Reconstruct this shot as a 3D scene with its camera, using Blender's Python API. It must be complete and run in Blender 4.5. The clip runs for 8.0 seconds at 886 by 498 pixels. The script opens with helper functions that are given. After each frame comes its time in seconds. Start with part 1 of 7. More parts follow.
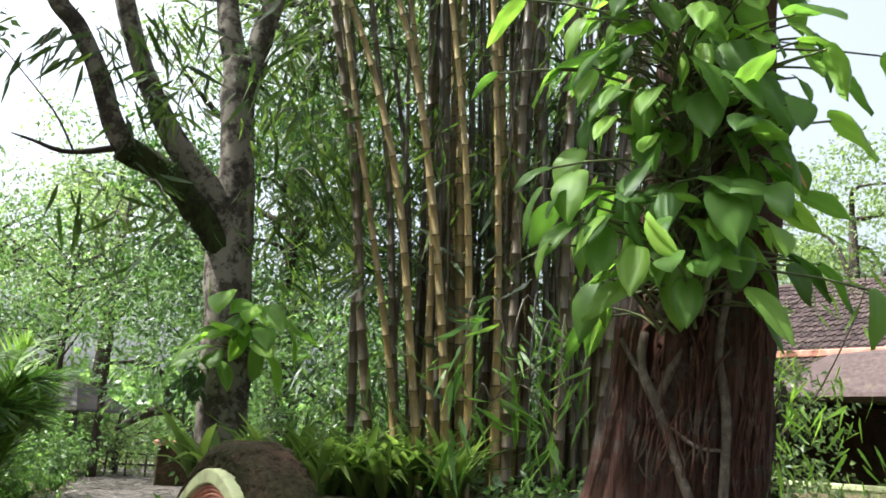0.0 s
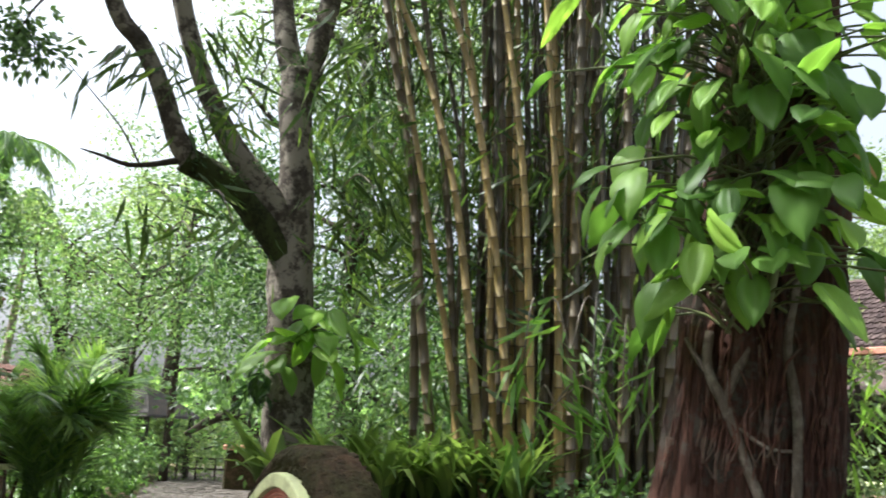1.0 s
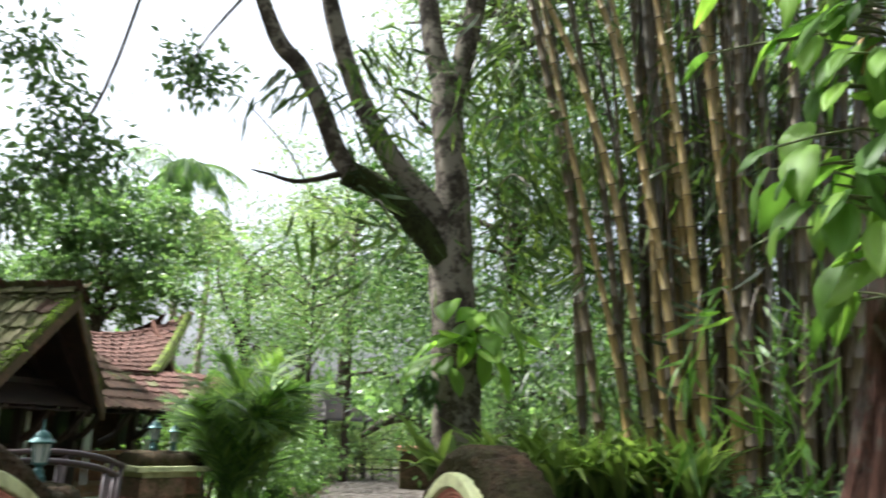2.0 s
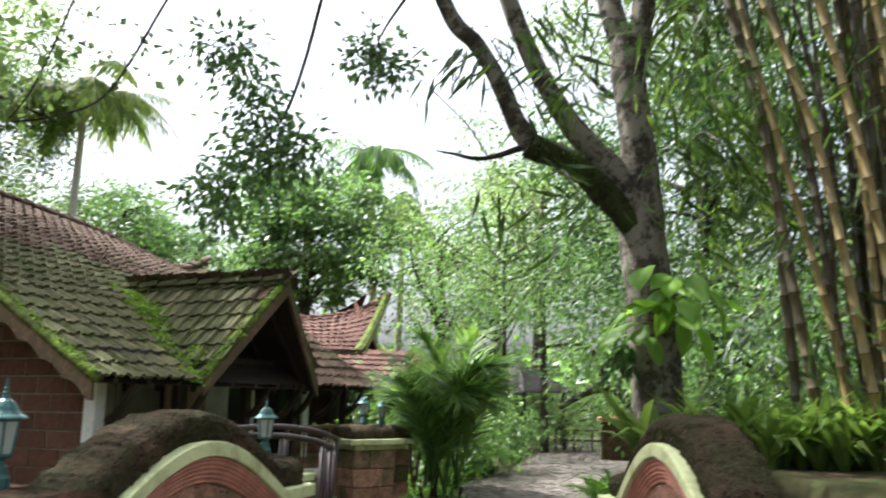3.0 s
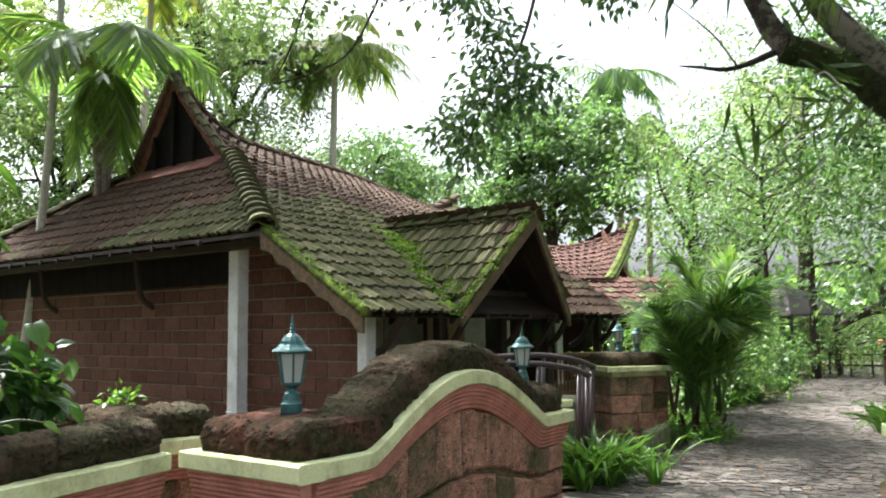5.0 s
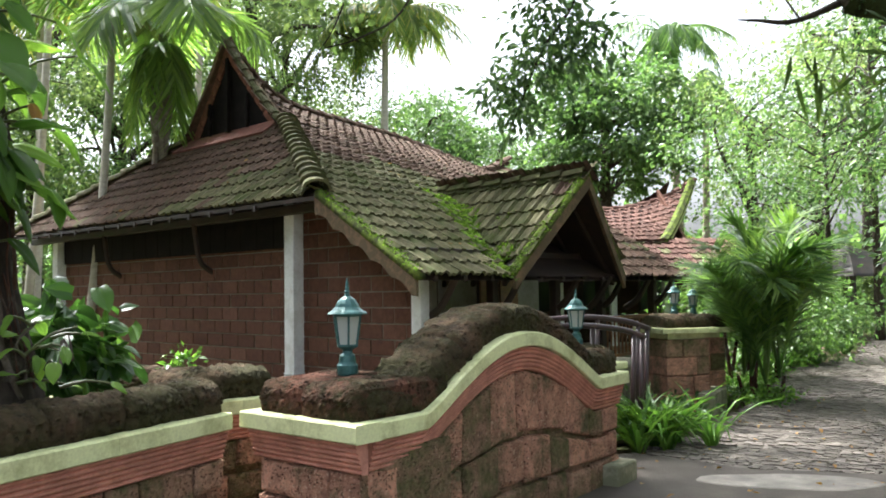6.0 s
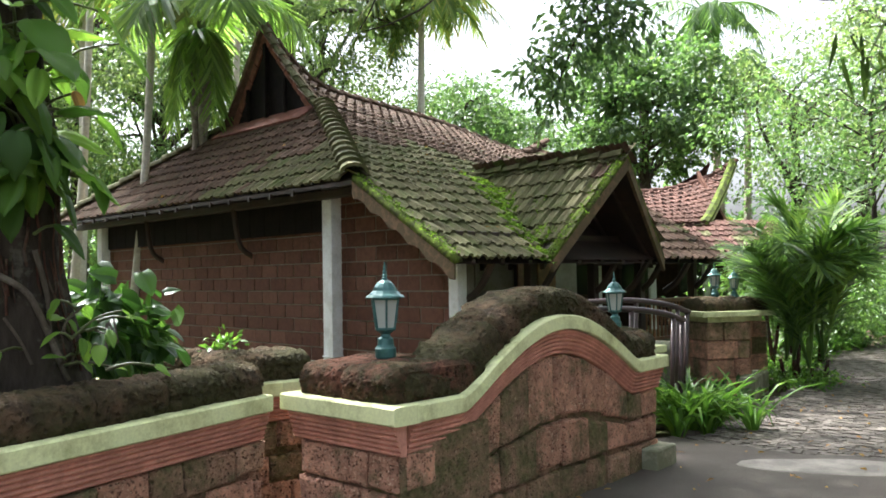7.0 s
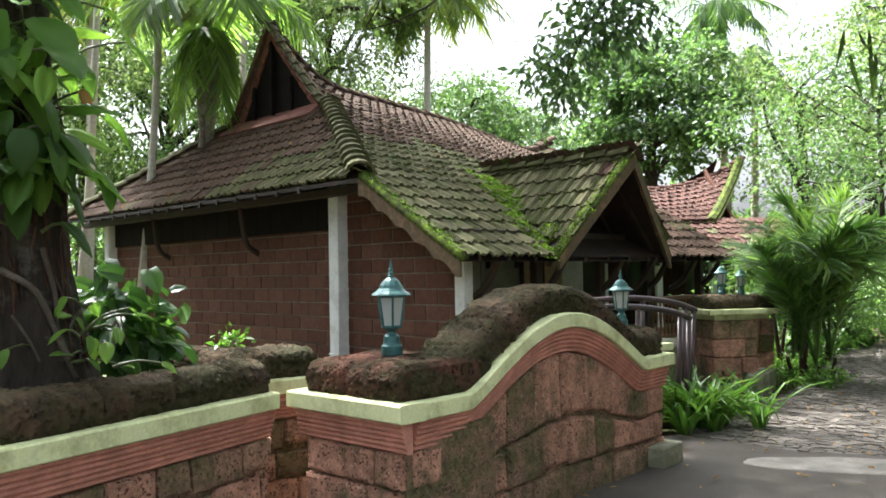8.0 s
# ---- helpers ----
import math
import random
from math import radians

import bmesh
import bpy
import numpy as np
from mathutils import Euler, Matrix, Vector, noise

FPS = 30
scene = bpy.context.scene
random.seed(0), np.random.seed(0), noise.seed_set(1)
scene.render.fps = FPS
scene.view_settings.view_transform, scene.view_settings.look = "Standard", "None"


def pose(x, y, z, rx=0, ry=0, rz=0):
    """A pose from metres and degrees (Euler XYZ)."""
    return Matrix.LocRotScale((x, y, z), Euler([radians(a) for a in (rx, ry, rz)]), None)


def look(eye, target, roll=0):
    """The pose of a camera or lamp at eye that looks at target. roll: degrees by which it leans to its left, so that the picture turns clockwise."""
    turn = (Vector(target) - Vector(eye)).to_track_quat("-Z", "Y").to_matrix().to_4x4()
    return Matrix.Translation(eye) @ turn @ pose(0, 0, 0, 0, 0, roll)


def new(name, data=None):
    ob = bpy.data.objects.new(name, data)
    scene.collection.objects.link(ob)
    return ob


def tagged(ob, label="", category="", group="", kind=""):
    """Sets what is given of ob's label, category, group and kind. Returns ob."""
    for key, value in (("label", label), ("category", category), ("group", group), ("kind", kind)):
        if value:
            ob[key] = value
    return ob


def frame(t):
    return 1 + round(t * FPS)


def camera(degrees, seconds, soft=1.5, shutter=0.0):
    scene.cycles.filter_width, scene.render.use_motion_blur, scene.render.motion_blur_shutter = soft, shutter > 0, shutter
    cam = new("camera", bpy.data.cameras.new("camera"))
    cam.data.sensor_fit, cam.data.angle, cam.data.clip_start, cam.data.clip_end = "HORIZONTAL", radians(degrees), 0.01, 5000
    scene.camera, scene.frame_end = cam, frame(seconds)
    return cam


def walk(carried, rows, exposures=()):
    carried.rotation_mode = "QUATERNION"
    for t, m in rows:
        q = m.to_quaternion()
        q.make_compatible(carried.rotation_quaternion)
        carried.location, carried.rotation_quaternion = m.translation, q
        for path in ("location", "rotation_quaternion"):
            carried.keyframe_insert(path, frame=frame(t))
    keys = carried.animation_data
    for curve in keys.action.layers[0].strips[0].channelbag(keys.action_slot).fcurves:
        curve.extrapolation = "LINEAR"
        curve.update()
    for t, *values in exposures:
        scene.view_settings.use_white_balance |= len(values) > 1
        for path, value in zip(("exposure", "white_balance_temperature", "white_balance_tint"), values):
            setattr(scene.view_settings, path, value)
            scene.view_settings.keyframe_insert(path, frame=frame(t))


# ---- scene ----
# ---- camera: a tripod pan from one standpoint ----
EYE = 1.65
cam = camera(56.0, 8.0, soft=1.7, shutter=0.5)
PAN = [
    (0.0, 102.929, -3.026, -52.616),
    (0.5, 102.970, -2.903, -51.320),
    (1.0, 102.915, -2.603, -48.388),
    (1.5, 102.743, -2.195, -43.809),
    (1.7, 102.631, -2.045, -41.281),
    (2.8, 101.017, -0.973, -25.957),
    (3.0, 100.295, -0.746, -23.726),
    (3.5, 98.373, -0.210, -19.024),
    (4.0, 97.541, 0.271, -13.608),
    (4.5, 96.702, 0.467, -9.426),
    (6.0, 92.944, 0.862, -2.957),
    (6.5, 92.276, 0.961, -1.378),
    (7.0, 91.850, 1.013, -0.393),
    (7.5, 91.741, 1.017, -0.185),
    (8.0, 91.700, 1.000, 0.030),
]
walk(cam, [(t, pose(0, 0, EYE, rx, ry, rz)) for t, rx, ry, rz in PAN], exposures=[(0.0, 1.42, 5950, 9), (3.5, 1.5, 5950, 9), (6.0, 1.72, 5950, 9), (8.0, 1.75, 5950, 9)])

# ---- world and sun ----
SUN_AZ, SUN_EL = -42.0, 57.0      # degrees clockwise from +y, and above the horizon
world = bpy.data.worlds.new("sky")
scene.world = world
world.use_nodes = True
wn = world.node_tree.nodes
sky = wn.new("ShaderNodeTexSky")
sky.sky_type = "NISHITA"
sky.sun_disc = False
sky.sun_elevation = radians(SUN_EL)
sky.sun_rotation = radians(SUN_AZ)
sky.air_density, sky.dust_density, sky.ozone_density = 0.9, 9.0, 0.4
wn["Background"].inputs["Strength"].default_value = 0.15
haze = wn.new("ShaderNodeHueSaturation")      # thin white cloud takes most of the blue out of the sky
haze.inputs["Saturation"].default_value, haze.inputs["Value"].default_value = 0.32, 1.14
world.node_tree.links.new(sky.outputs[0], haze.inputs["Color"])
world.node_tree.links.new(haze.outputs[0], wn["Background"].inputs["Color"])
sun_data = bpy.data.lights.new("sun", "SUN")
sun_data.energy, sun_data.angle, sun_data.color = 5.0, radians(0.6), (1.0, 0.95, 0.86)
sun = new("sun", sun_data)
sa, se = radians(SUN_AZ), radians(SUN_EL)
sun.matrix_world = look((0, 0, 30), (-math.sin(sa) * math.cos(se), -math.cos(sa) * math.cos(se), 30 - math.sin(se)))


# ---- materials ----
class Mat:
    """A node material with a small builder."""

    def __init__(self, name, rough=0.7, metal=0.0):
        self.m = bpy.data.materials.new(name)
        self.m.use_nodes = True
        self.t = self.m.node_tree
        self.b = self.t.nodes["Principled BSDF"]
        self.b.inputs["Roughness"].default_value = rough
        self.b.inputs["Metallic"].default_value = metal
        self.b.inputs["Specular IOR Level"].default_value = 0.5 if rough < 0.7 else 0.15
        self.co = self.t.nodes.new("ShaderNodeTexCoord").outputs["Object"]

    def node(self, kind, **inputs):
        n = self.t.nodes.new(kind)
        for k, v in inputs.items():
            n.inputs[k.replace("_", " ")].default_value = v
        return n

    def link(self, a, b):
        self.t.links.new(a, b)

    def world_co(self):
        self.co = self.t.nodes.new("ShaderNodeNewGeometry").outputs["Position"]
        return self

    def noise(self, scale, detail=5.0, rough=0.6, stretch=None):
        n = self.node("ShaderNodeTexNoise", Scale=scale, Detail=detail, Roughness=rough)
        if stretch:
            mp = self.node("ShaderNodeMapping")
            mp.inputs["Scale"].default_value = stretch
            self.link(self.co, mp.inputs["Vector"])
            self.link(mp.outputs[0], n.inputs["Vector"])
        else:
            self.link(self.co, n.inputs["Vector"])
        return n.outputs["Fac"]

    def ramp(self, fac, stops):
        r = self.node("ShaderNodeValToRGB")
        e = r.color_ramp.elements
        while len(e) < len(stops):
            e.new(0.5)
        for el, (p, c) in zip(e, stops):
            el.position = p
            el.color = (*c, 1) if not isinstance(c, float) else (c, c, c, 1)
        self.link(fac, r.inputs["Fac"])
        return r.outputs["Color"]

    def mix(self, fac, a, b, kind="MIX"):
        n = self.t.nodes.new("ShaderNodeMix")
        n.data_type = "RGBA"
        n.blend_type = kind
        for sock, v in ((n.inputs["Factor"], fac), (n.inputs[6], a), (n.inputs[7], b)):
            if isinstance(v, (int, float)):
                sock.default_value = v
            elif isinstance(v, tuple):
                sock.default_value = (*v, 1)
            else:
                self.link(v, sock)
        return n.outputs[2]

    def island(self):
        return self.t.nodes.new("ShaderNodeNewGeometry").outputs["Random Per Island"]

    def rand(self):
        return self.t.nodes.new("ShaderNodeObjectInfo").outputs["Random"]

    def color(self, c):
        if isinstance(c, tuple):
            self.b.inputs["Base Color"].default_value = (*c, 1)
        else:
            self.link(c, self.b.inputs["Base Color"])
        return self

    def bump(self, h, strength=0.5, dist=0.02):
        n = self.node("ShaderNodeBump", Strength=strength, Distance=dist)
        self.link(h, n.inputs["Height"])
        self.link(n.outputs[0], self.b.inputs["Normal"])
        return self

    def translucent(self, share, tint=(1, 1, 1)):
        """Thin leaf: part of the light goes through."""
        tr = self.t.nodes.new("ShaderNodeBsdfTranslucent")
        col = self.b.inputs["Base Color"]
        if col.is_linked:
            src = self.mix(1.0, col.links[0].from_socket, tint, "MULTIPLY")
            self.link(src, tr.inputs["Color"])
        else:
            tr.inputs["Color"].default_value = col.default_value
        mx = self.node("ShaderNodeMixShader", Fac=share)
        self.link(self.b.outputs[0], mx.inputs[1])
        self.link(tr.outputs[0], mx.inputs[2])
        self.link(mx.outputs[0], self.t.nodes["Material Output"].inputs["Surface"])
        return self


def leaf_mat(name, dark, mid, light, rough=0.45, share=0.45, sheen=(1.45, 1.55, 0.95), gloss=0.5):
    M = Mat(name, rough)
    M.b.inputs["Specular IOR Level"].default_value = gloss
    c = M.ramp(M.island(), [(0.0, dark), (0.55, mid), (1.0, light)])
    # broad noise puts clump shading into the leaf colour for depth
    n = M.ramp(M.noise(0.8, 3), [(0.32, 0.55), (0.68, 1.3)])
    M.color(M.mix(0.8, c, n, "MULTIPLY"))
    return M.translucent(share, sheen).m


def laterite(name, red, dark, moss, amount, pit=42.0):
    M = Mat(name, 0.95).world_co()
    base = M.ramp(M.noise(9, 6), [(0.3, dark), (0.55, red), (0.8, tuple(min(1, 1.25 * c) for c in red))])
    v = M.node("ShaderNodeTexVoronoi", Scale=pit)
    warp = M.node("ShaderNodeTexNoise", Scale=26.0, Detail=3.0)
    M.link(M.co, warp.inputs["Vector"])
    M.link(M.mix(0.045, M.co, warp.outputs["Color"], "ADD"), v.inputs["Vector"])
    holes = M.ramp(v.outputs["Distance"], [(0.12, 0.2), (0.40, 1.0)])
    pits = M.mix(M.ramp(M.noise(13, 4, 0.7), [(0.28, 0.0), (0.50, 1.0)]), (1.0, 1.0, 1.0), holes)
    tone = M.ramp(M.rand(), [(0.0, 0.75), (1.0, 1.2)])
    base = M.mix(1.0, M.mix(1.0, base, pits, "MULTIPLY"), tone, "MULTIPLY")
    mk = M.ramp(M.noise(2.6, 6, 0.7), [(0.62 - amount * 0.4, 0.0), (0.72 - amount * 0.25, 1.0)])
    mossc = M.ramp(M.noise(24, 4), [(0.3, tuple(0.4 * c for c in moss)), (0.7, moss)])
    speck = M.ramp(M.noise(60, 3, 0.6), [(0.58, 0.0), (0.68, 0.75)])
    base = M.mix(speck, base, tuple(min(0.8, k * c) for k, c in zip((1.45, 1.7, 1.75), red)))
    M.color(M.mix(mk, base, mossc))
    h = M.mix(0.5, M.noise(30, 8, 0.75), pits)
    return M.bump(h, 1.0, 0.07).m


M_LAT = laterite("laterite_block", (0.63, 0.335, 0.225), (0.33, 0.175, 0.12), (0.25, 0.215, 0.115), 0.28)
M_LATM = laterite("laterite_mossy", (0.50, 0.30, 0.20), (0.26, 0.165, 0.11), (0.25, 0.22, 0.105), 0.52)
M_COPER = laterite("worn_red_coping", (0.17, 0.075, 0.05), (0.05, 0.032, 0.022), (0.055, 0.052, 0.022), 0.46, 26.0)
M_COPE = laterite("laterite_coping", (0.115, 0.072, 0.044), (0.035, 0.027, 0.018), (0.075, 0.068, 0.03), 0.62, 24.0)


def painted(name, c, stain, rough=0.7, scale=6, amount=0.5, spread=0.25):
    M = Mat(name, rough).world_co()
    k = M.ramp(M.noise(scale, 7, 0.7), [(amount, 1.0), (min(1.0, amount + spread), 0.0)])
    f = M.ramp(M.noise(60, 4), [(0.3, 0.88), (0.7, 1.06)])
    M.color(M.mix(1.0, M.mix(k, c, stain), f, "MULTIPLY"))
    return M.bump(M.noise(45, 5), 0.25, 0.01).m


M_CAP = painted("lime_paint", (0.72, 0.75, 0.41), (0.44, 0.45, 0.22), 0.75, 4, 0.33, 0.2)
M_TERRA = painted("terracotta_moulding", (0.70, 0.33, 0.24), (0.45, 0.21, 0.15), 0.85, 5, 0.42, 0.25)
M_WHITE = painted("white_paint", (0.78, 0.80, 0.80), (0.55, 0.55, 0.52), 0.6, 4, 0.3)
M_WOOD = painted("dark_wood", (0.055, 0.030, 0.020), (0.025, 0.016, 0.012), 0.6, 3, 0.45)
M_WOODL = painted("varnished_wood", (0.30, 0.13, 0.05), (0.16, 0.07, 0.03), 0.45, 4, 0.45)
M_BOARD = painted("weathered_board", (0.27, 0.16, 0.10), (0.12, 0.09, 0.055), 0.85, 9, 0.48)
M_RAIL = painted("rail_paint", (0.07, 0.04, 0.04), (0.04, 0.025, 0.025), 0.35, 4, 0.4)
M_PLINTH = painted("plinth_plaster", (0.42, 0.40, 0.30), (0.2, 0.2, 0.13), 0.85, 5, 0.45)
# dark brown plaster on the farther cottages' walls
M_DARK = painted("dark_plaster", (0.10, 0.06, 0.045), (0.05, 0.03, 0.025), 0.9, 3, 0.45)
M_INNER = painted("inner_plaster", (0.34, 0.33, 0.30), (0.24, 0.23, 0.2), 0.8, 3, 0.4)

B = Mat("clay_brick", 0.9).world_co()
bc = B.ramp(B.rand(), [(0.0, (0.10, 0.047, 0.032)), (0.5, (0.125, 0.06, 0.041)), (1.0, (0.155, 0.077, 0.054))])
B.color(B.mix(1.0, bc, B.ramp(B.noise(14, 6), [(0.3, 0.7), (0.7, 1.2)]), "MULTIPLY"))
M_BRICK = B.bump(B.noise(50, 6), 0.5, 0.015).m
M_MORTAR = painted("mortar", (0.30, 0.265, 0.21), (0.18, 0.165, 0.13), 0.95, 8, 0.45)


def tile_mat(name, c0, c1, c2, moss, amount, use_island):
    M = Mat(name, 0.85).world_co()
    c = M.ramp(M.island() if use_island else M.rand(), [(0.0, c0), (0.5, c1), (1.0, c2)])
    c = M.mix(1.0, c, M.ramp(M.noise(11, 6), [(0.3, 0.6), (0.7, 1.25)]), "MULTIPLY")
    k = M.ramp(M.noise(3.2, 7, 0.72), [(0.66 - amount * 0.42, 0.0), (0.80 - amount * 0.30, 1.0)])
    mc = M.ramp(M.noise(30, 4), [(0.3, tuple(0.45 * v for v in moss)), (0.75, moss)])
    M.color(M.mix(k, c, mc))
    return M.bump(M.noise(38, 7, 0.7), 0.6, 0.02).m


TILE_C = ((0.092, 0.058, 0.041), (0.108, 0.068, 0.047), (0.128, 0.082, 0.058))
M_TILE = tile_mat("clay_tile", *TILE_C, (0.085, 0.085, 0.038), 0.30, False)
M_TILEJ = tile_mat("clay_tile_far", *TILE_C, (0.085, 0.085, 0.038), 0.30, True)
M_TILEM = tile_mat("mossy_tile", (0.11, 0.10, 0.056), (0.13, 0.12, 0.064), (0.155, 0.14, 0.075), (0.10, 0.12, 0.036), 0.52, False)
M_TILEMJ = tile_mat("mossy_tile_far", (0.11, 0.10, 0.056), (0.13, 0.12, 0.064), (0.155, 0.14, 0.075), (0.10, 0.12, 0.036), 0.52, True)
M_TILER = tile_mat("red_tile", (0.075, 0.038, 0.028), (0.095, 0.048, 0.036), (0.12, 0.062, 0.047), (0.12, 0.10, 0.06), 0.1, True)
M_TILEG = tile_mat("grey_brown_tile", (0.05, 0.036, 0.034), (0.07, 0.05, 0.046), (0.09, 0.066, 0.06), (0.16, 0.13, 0.09), 0.2, True)
M_MOSS = leaf_mat("moss", (0.10, 0.17, 0.02), (0.16, 0.27, 0.03), (0.24, 0.38, 0.05), 0.9, 0.3)

G = Mat("lamp_green_paint", 0.38, 0.25).world_co()
G.color(G.ramp(G.noise(20, 6), [(0.3, (0.03, 0.085, 0.08)), (0.6, (0.055, 0.145, 0.14)), (0.8, (0.13, 0.22, 0.21))]))
M_LAMP = G.bump(G.noise(60, 3), 0.15, 0.005).m
M_GLASS = Mat("frosted_glass", 0.35).color((0.42, 0.45, 0.41)).m

R = Mat("ground_asphalt", 0.8).world_co()
rc = R.ramp(R.noise(1.1, 7, 0.65), [(0.3, (0.075, 0.065, 0.055)), (0.55, (0.105, 0.09, 0.076)), (0.75, (0.14, 0.122, 0.10))])
R.color(R.mix(1.0, rc, R.ramp(R.noise(90, 3), [(0.3, 0.8), (0.7, 1.15)]), "MULTIPLY"))
M_ASPHALT = R.bump(R.noise(70, 6), 0.5, 0.012).m
R = Mat("cobble_stone", 0.75).world_co()
rc = R.ramp(R.rand(), [(0.0, (0.145, 0.125, 0.108)), (0.5, (0.175, 0.152, 0.13)), (1.0, (0.21, 0.185, 0.16))])
R.color(R.mix(1.0, rc, R.ramp(R.noise(5, 7, 0.7), [(0.3, 0.6), (0.7, 1.2)]), "MULTIPLY"))
M_COBBLE = R.bump(R.noise(40, 6), 0.6, 0.02).m
R = Mat("cobble_stone_far", 0.75).world_co()
rc = R.ramp(R.island(), [(0.0, (0.145, 0.125, 0.108)), (0.5, (0.175, 0.152, 0.13)), (1.0, (0.21, 0.185, 0.16))])
R.color(R.mix(1.0, rc, R.ramp(R.noise(5, 7, 0.7), [(0.3, 0.6), (0.7, 1.2)]), "MULTIPLY"))
M_COBBLEJ = R.bump(R.noise(40, 6), 0.6, 0.02).m
M_CEMENT = painted("cement_patch", (0.33, 0.30, 0.26), (0.2, 0.18, 0.16), 0.85, 3, 0.42)
R = Mat("garden_soil", 0.95).world_co()
R.color(R.mix(R.ramp(R.noise(0.9, 6), [(0.42, 0.0), (0.6, 1.0)]), R.ramp(R.noise(9, 6), [(0.3, (0.05, 0.032, 0.02)), (0.7, (0.13, 0.085, 0.055))]),
              R.ramp(R.noise(14, 5), [(0.3, (0.03, 0.045, 0.014)), (0.7, (0.08, 0.11, 0.03))])))
M_SOIL = R.bump(R.noise(18, 8, 0.7), 0.8, 0.05).m


def bark(name, c0, c1, lichen, share, stretch=(1, 1, 0.25), scale=14):
    M = Mat(name, 0.9)
    base = M.ramp(M.noise(scale, 7, 0.7, stretch), [(0.32, c0), (0.68, c1)])
    k = M.ramp(M.noise(4.5, 7, 0.75), [(0.60 - share * 0.3, 0.0), (0.68 - share * 0.3, 1.0)])
    M.color(M.mix(k, base, lichen))
    return M.bump(M.noise(scale * 1.3, 8, 0.75, stretch), 0.9, 0.03).m


M_BARK = bark("grey_bark", (0.028, 0.023, 0.018), (0.095, 0.078, 0.062), (0.22, 0.195, 0.155), 0.45, (1, 1, 0.6), 14)
M_BARKMOSS = bark("mossy_bark", (0.012, 0.014, 0.007), (0.035, 0.037, 0.015), (0.045, 0.055, 0.018), 0.5, (1, 1, 1), 40)
M_BARKRED = bark("fibrous_red_bark", (0.014, 0.010, 0.008), (0.115, 0.055, 0.039), (0.065, 0.056, 0.045), 0.3, (1, 1, 0.05), 42)
M_BARKPALE = bark("pale_bark", (0.17, 0.14, 0.11), (0.34, 0.29, 0.23), (0.42, 0.38, 0.32), 0.2, (1, 1, 1.6), 9)
# cream stems, whitened further in colour for the sun on them
M_BARKWHITE = bark("white_palm_stem", (0.42, 0.39, 0.32), (0.62, 0.59, 0.50), (0.5, 0.46, 0.38), 0.2, (1, 1, 1.6), 9)
M_BARKDARK = bark("dark_bark", (0.025, 0.02, 0.016), (0.07, 0.055, 0.042), (0.10, 0.09, 0.07), 0.2)
M_ROOTD = bark("dark_root", (0.035, 0.02, 0.015), (0.15, 0.07, 0.048), (0.12, 0.09, 0.07), 0.3, (1, 1, 0.3), 30)
M_ROOT = bark("pale_root", (0.075, 0.06, 0.045), (0.16, 0.13, 0.10), (0.20, 0.17, 0.135), 0.3, (1, 1, 0.3), 30)


def cane(name, lo, hi, band):
    M = Mat(name, 0.45)
    c = M.ramp(M.rand(), [(0.0, lo), (1.0, hi)])
    M.color(M.mix(M.ramp(M.noise(7, 6, 0.7, (1, 1, 0.35)), [(0.42, 0.0), (0.7, 0.8)]), c, band))
    return M.bump(M.noise(40, 4, 0.6, (1, 1, 0.1)), 0.2, 0.008).m


M_CANE = cane("yellow_cane", (0.17, 0.115, 0.038), (0.31, 0.215, 0.07), (0.10, 0.085, 0.03))
M_CANED = cane("old_cane", (0.045, 0.036, 0.02), (0.11, 0.08, 0.038), (0.03, 0.027, 0.015))
M_NODE = painted("cane_node", (0.13, 0.095, 0.045), (0.06, 0.04, 0.025), 0.8, 20, 0.45)

L_POTHOS = leaf_mat("big_creeper_leaf", (0.065, 0.135, 0.028), (0.12, 0.235, 0.04), (0.22, 0.37, 0.06), 0.5, 0.52, gloss=0.28)
L_LIME = leaf_mat("lime_creeper_leaf", (0.12, 0.225, 0.04), (0.20, 0.35, 0.055), (0.29, 0.46, 0.075), 0.48, 0.52, gloss=0.3)
L_DARKP = leaf_mat("shade_creeper_leaf", (0.03, 0.07, 0.018), (0.055, 0.125, 0.025), (0.10, 0.19, 0.035), 0.35, 0.4)
L_BAMBOO = leaf_mat("bamboo_leaf", (0.028, 0.052, 0.013), (0.055, 0.095, 0.022), (0.13, 0.185, 0.04), 0.45, 0.45)
L_TREE = leaf_mat("tree_leaf", (0.05, 0.095, 0.036), (0.10, 0.175, 0.062), (0.17, 0.26, 0.09), 0.38, 0.48)
L_TREEY = leaf_mat("light_tree_leaf", (0.08, 0.125, 0.046), (0.145, 0.21, 0.076), (0.235, 0.305, 0.115), 0.42, 0.5)
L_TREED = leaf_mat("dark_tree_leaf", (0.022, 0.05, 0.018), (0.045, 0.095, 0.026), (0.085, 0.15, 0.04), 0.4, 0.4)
L_PALM = leaf_mat("palm_leaflet", (0.06, 0.115, 0.035), (0.11, 0.20, 0.05), (0.18, 0.29, 0.075), 0.42, 0.45)
L_PALMB = leaf_mat("bright_palm_leaflet", (0.11, 0.19, 0.05), (0.20, 0.31, 0.075), (0.30, 0.42, 0.11), 0.4, 0.5)
L_PALMY = leaf_mat("sunny_palm_leaflet", (0.09, 0.15, 0.03), (0.17, 0.23, 0.05), (0.36, 0.31, 0.07), 0.5, 0.45)
L_STRAP = leaf_mat("strap_leaf", (0.06, 0.13, 0.02), (0.11, 0.22, 0.035), (0.19, 0.33, 0.06), 0.38, 0.42)
L_LILY = leaf_mat("olive_strap_leaf", (0.075, 0.125, 0.03), (0.13, 0.20, 0.045), (0.22, 0.30, 0.075), 0.35, 0.4)
